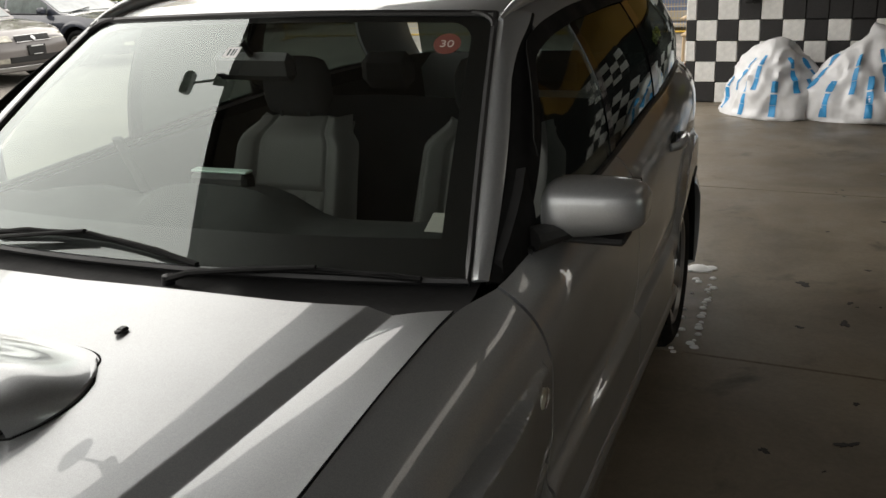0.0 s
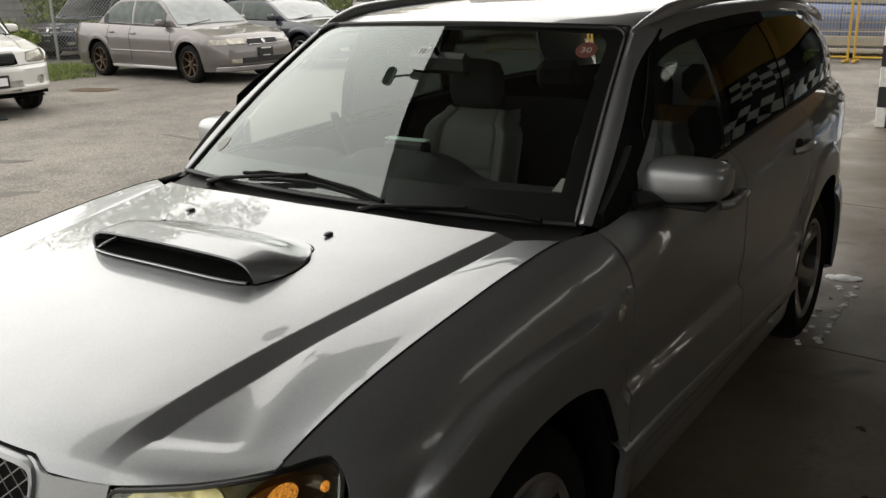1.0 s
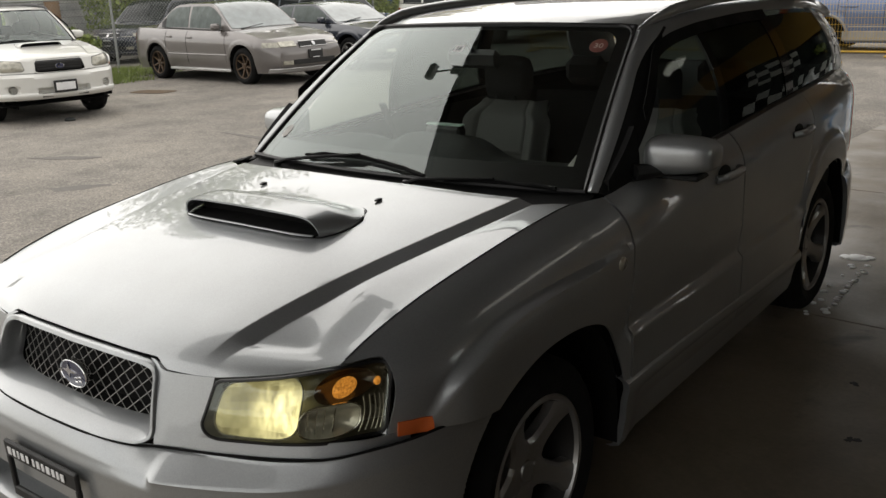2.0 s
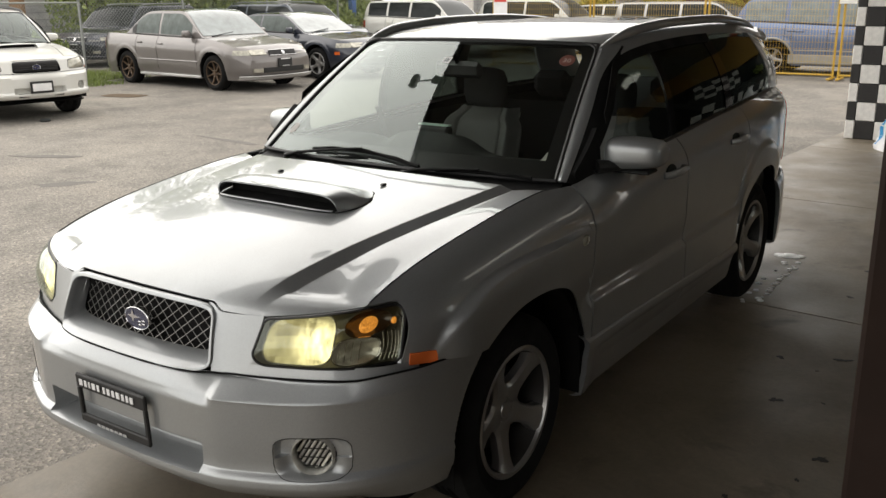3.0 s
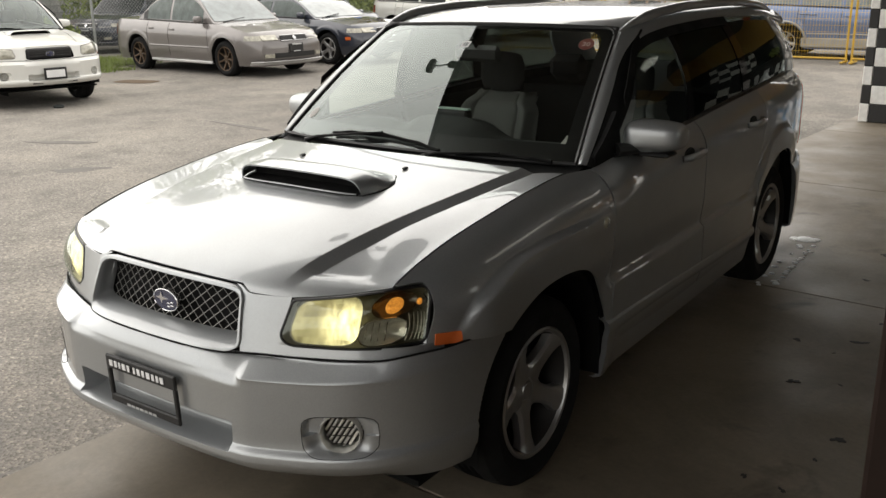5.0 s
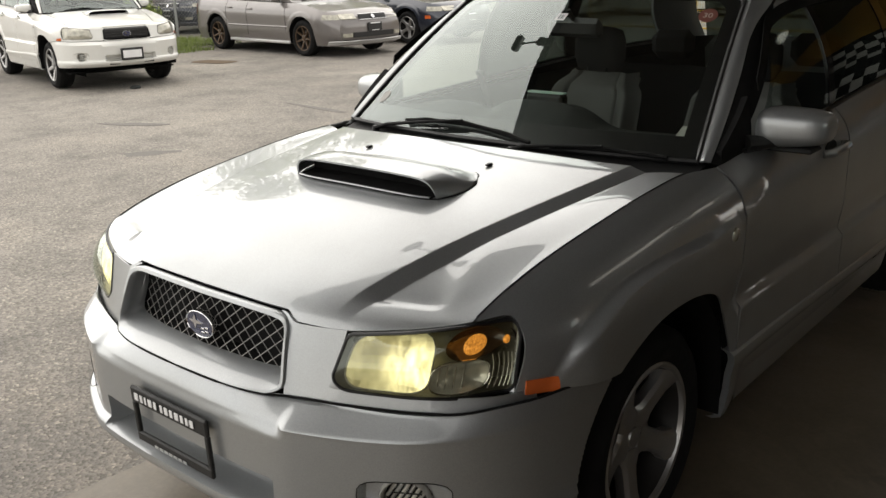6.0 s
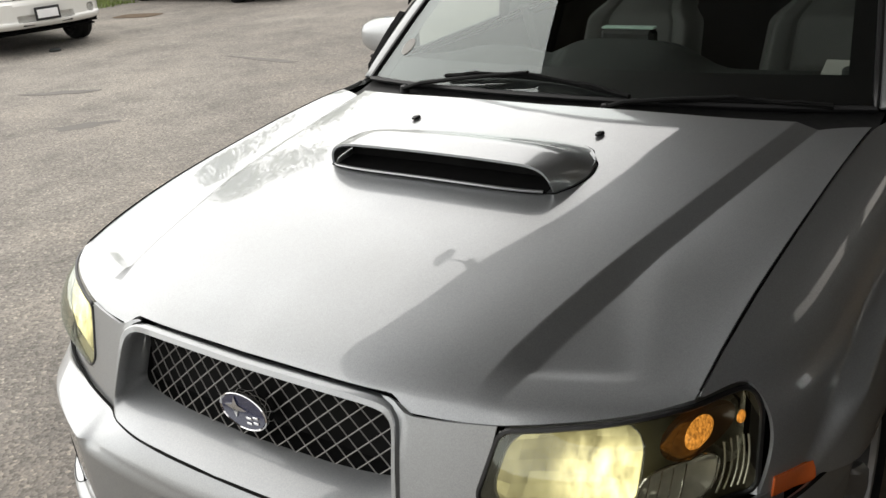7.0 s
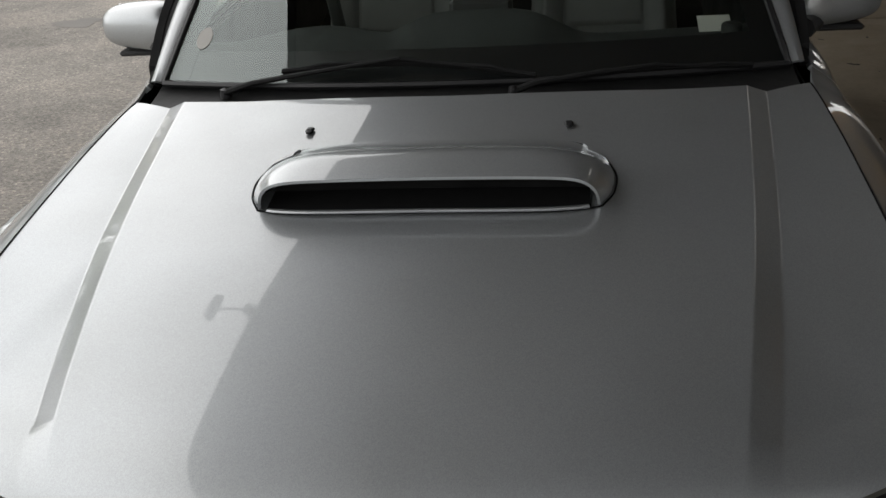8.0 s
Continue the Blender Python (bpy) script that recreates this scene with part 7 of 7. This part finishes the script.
# ---- repairs and marks on the ground ----
def blot(name, label, cat, x, y, w, d, deg, mat, z, seed, wob=0.15, n=28, hgt=0.003):
    rng = random.Random(seed)
    ph = [rng.uniform(0, 6.3) for _ in range(4)]
    pts = []
    for k in range(n):
        a = 2 * math.pi * k / n
        r = 1 + wob * (math.sin(2 * a + ph[0]) + 0.7 * math.sin(3 * a + ph[1]) + 0.5 * math.sin(5 * a + ph[2]) + 0.4 * math.sin(9 * a + ph[3])) * 0.5
        ca, sa = math.cos(a), math.sin(a)
        p = 0.55 if wob < 0.05 else 1.0
        pts.append((math.copysign(abs(ca) ** p, ca) * w / 2 * r, math.copysign(abs(sa) ** p, sa) * d / 2 * r, 0))
    ob = part(name, Shape().prism(pts, (0, 0, hgt)), mat)
    ob.matrix_world = Matrix.Translation((x, y, z)) @ Matrix.Rotation(radians(deg), 4, "Z")
    return tagged(ob, label, cat, kind="structure")


blot("drain_cover", "rusty iron drain cover set in the asphalt", "drain", -11.4, 8.42, 0.80, 0.46, 12, IRON, -0.010, 1, 0.03)
for i, (x, y, w, d, a) in enumerate(((-6.9, 4.1, 0.8, 0.14, 25), (-6.0, 5.9, 0.9, 0.12, -8), (-9.0, 9.1, 0.8, 0.10, 10), (-5.4, 3.3, 0.5, 0.2, 40), (-4.0, 7.0, 0.5, 0.3, 5), (-12.2, 7.4, 0.9, 0.4, 10))):
    blot("asphalt_patch", "darker repair strip in the asphalt", "patch", x, y, w, d, a, PATCH, -0.0195, 20 + i, 0.45, 60)
for i, (u, v, w, d) in enumerate(((2.35, 2.35, 0.06, 0.03), (2.0, 2.9, 0.06, 0.03), (2.2, 1.9, 0.05, 0.03), (1.75, 4.4, 0.06, 0.05), (1.95, 3.95, 0.05, 0.04), (2.35, 5.0, 0.05, 0.03), (2.1, 5.6, 0.06, 0.03), (2.4, 3.0, 0.06, 0.04), (1.9, 2.3, 0.05, 0.03))):
    p = at_b(u, v)
    blot("oil_spot", "dark oil spot on the concrete", "stain", p.x, p.y, w, d, 30 * i, WET, 0.0005, 40 + i, 0.75, 40, hgt=0.0015)
rs = random.Random(17)
for i in range(40):
    p = at_b(rs.uniform(1.75, 2.75), rs.uniform(1.4, 6.6))
    k = rs.uniform(0.010, 0.034)
    blot("oil_spot", "small dark oil spot on the concrete", "stain", p.x, p.y, k, k * rs.uniform(0.5, 1.0), rs.uniform(0, 180), WET, 0.0004, 80 + i, 0.6, 18, 0.001)
p = at_b(1.86, 6.8)
blot("damp_stain", "damp stain on the concrete floor", "stain", p.x + 0.45, p.y, 0.5, 0.22, 5, plain("damp_concrete", (0.10, 0.085, 0.065), 0.3), 0.0005, 61, 0.3, hgt=0.0015)
FOAM = plain("white_foam", (0.85, 0.86, 0.86), 0.4)
foam = tagged(part("foam_spots", Shape(), FOAM), "white soap foam drops on the concrete", "foam", kind="stuff")
fs = Shape()
rf = random.Random(4)
fp = Vector((0.797, 4.377, 0))
for k in range(34):
    if k == 0:
        c, r = fp, 0.060
    elif k < 6:
        c, r = fp + Vector((rf.uniform(-0.07, 0.07), rf.uniform(-0.03, 0.03), 0)), 0.035
    else:
        u = (k - 6) / 28
        c = Vector((0.83 + rf.choice((0.0, 0.075, 0.075)) * 1.0 + rf.uniform(-0.015, 0.015) - 0.02, lerp(4.25, 3.30, u), 0))
        r = rf.uniform(0.008, 0.020)
    fs.lathe([(0.001, r), (0.004 + r * 0.08, r * 0.85), (0.005 + r * 0.16, r * 0.4), (0.005 + r * 0.18, 0.0)], c=(c.x, c.y, 0), axis="Z", n=10)
foam.data = fs.mesh("foam_spots", FOAM)

# ---- check-painted wall and column: block by block ----
wall = tagged(new("wall_north"), "block wall painted in black and white checks", "wall", kind="structure")
wall.matrix_world = BM
SQ = 0.207
blk = {}
for col, mt in (("w", CHECK_WHITE), ("b", CHECK_BLACK)):
    for half in (0, 1):
        w = SQ * (0.5 if half else 1)
        blk[col, half] = Shape().box((0, 0, 0), (w - 0.004, 0.20, SQ - 0.004), 0.008).mesh("block", mt)
U0, V0 = 0.14, 9.77


def lay(u, r, col, half=0):
    o = new("block", blk[col, half])
    o.parent = wall
    o.location = (u, V0, (r + 0.5) * SQ)


for r in range(14):
    for c in range(-1, 4):
        lay(U0 + (SQ * 0.25 if c < 0 else SQ * (0.5 + c + 0.5)), r, "w" if (r + c) % 2 else "b", 1 if c < 0 else 0)
for r in range(5):
    for c in range(4, 16):
        lay(U0 + SQ * (1.0 + c), r, "b" if r == 4 and c % 4 else ("w" if (r + c) % 2 else "b"))
core = Shape().box((U0 + 0.46, V0 + 0.03, 1.45), (0.90, 0.19, 2.9)).box((3.0, V0 + 0.03, 0.51), (4.3, 0.19, 1.02))
for r in range(5, 9):
    for c in range(11, 16):
        lay(U0 + SQ * (1.0 + c), r, "w" if (r + c) % 2 else "b")
core.box((3.88, V0 + 0.03, 1.5), (2.66, 0.19, 1.02))
part("wall_core", core, CHECK_BLACK, wall)
ct = thing("counter", "black counter on top of the low check wall", "counter", BM)
part("counter_top", Shape().box((3.25, V0 + 0.02, 1.07), (4.2, 0.42, 0.07), 0.012), BLACK_TRIM, ct)
wn2 = tagged(new("window_2"), "dark window above the check wall", "window", kind="structure")
wn2.matrix_world = BM
part("pane", Shape().box((1.85, V0 + 0.06, 1.50), (1.4, 0.02, 0.80)), DARK_GLASS, wn2)
for k in range(2):
    part("window_frame", Shape().box((1.2 + 1.37 * k, V0 + 0.04, 1.50), (0.07, 0.07, 0.80), 0.008), BROWN, wn2)
part("window_frame", Shape().box((1.85, V0 + 0.04, 1.93), (1.4, 0.08, 0.07), 0.008), BROWN, wn2)
setting("wall_north_upper", Shape().box((3.25, V0 + 0.03, 2.46), (4.2, 0.16, 1.0), 0.006), OCHRE, BM, label="ochre yellow wall above the window", category="wall")
pot = thing("plant", "leafy green plant on the black counter", "plant", BM @ Matrix.Translation((1.75, V0, 1.105)))
part("pot", Shape().lathe([(0.0, 0.0), (0.0, 0.07), (0.12, 0.09), (0.12, 0.0)], axis="Z", n=20), BROWN, pot)
lf = Shape()
leaves(lf, (0, 0, 0.26), (0.22, 0.16, 0.18), 260, random.Random(2), 0.09)
tagged(part("foliage", lf, LEAF, pot, "", 0, False), kind="stuff")
# unidentified dark object by the column, drawn as a small black box
tap = thing("wall_lamp", "small black object fixed to the check column", "lamp", BM @ Matrix.Translation((U0 + 0.62, V0 - 0.16, 1.06)))
part("lamp_body", Shape().box((0, 0, 0), (0.10, 0.10, 0.14), 0.02), BLACK_MATT, tap)
part("lamp_arm", Shape().tube([(0, 0.0, 0.05), (0.02, 0.06, 0.10)], 0.012, 8), BLACK_MATT, tap)
chair = thing("garden_chair", "tan plastic chair standing beyond the check column", "chair", Matrix.Translation((-0.15, 12.6, 0)))
part("seat", Shape().box((0, 0, 0.43), (0.46, 0.46, 0.04), 0.015), TAN, chair)
part("backrest", Shape().sheet([[(x, 0.22 + 0.06 * k, 0.45 + 0.42 * k) for x in np.linspace(-0.22, 0.22, 9)] for k in np.linspace(0, 1, 6)], 0.02), TAN, chair)
for x in (-0.2, 0.2):
    for y in (-0.2, 0.2):
        part("leg", Shape().tube([(x, y, 0), (x * 0.95, y * 0.95, 0.43)], 0.02, 8), TAN, chair)
    part("armrest", Shape().box((x * 1.1, 0, 0.64), (0.05, 0.44, 0.03), 0.01), TAN, chair)
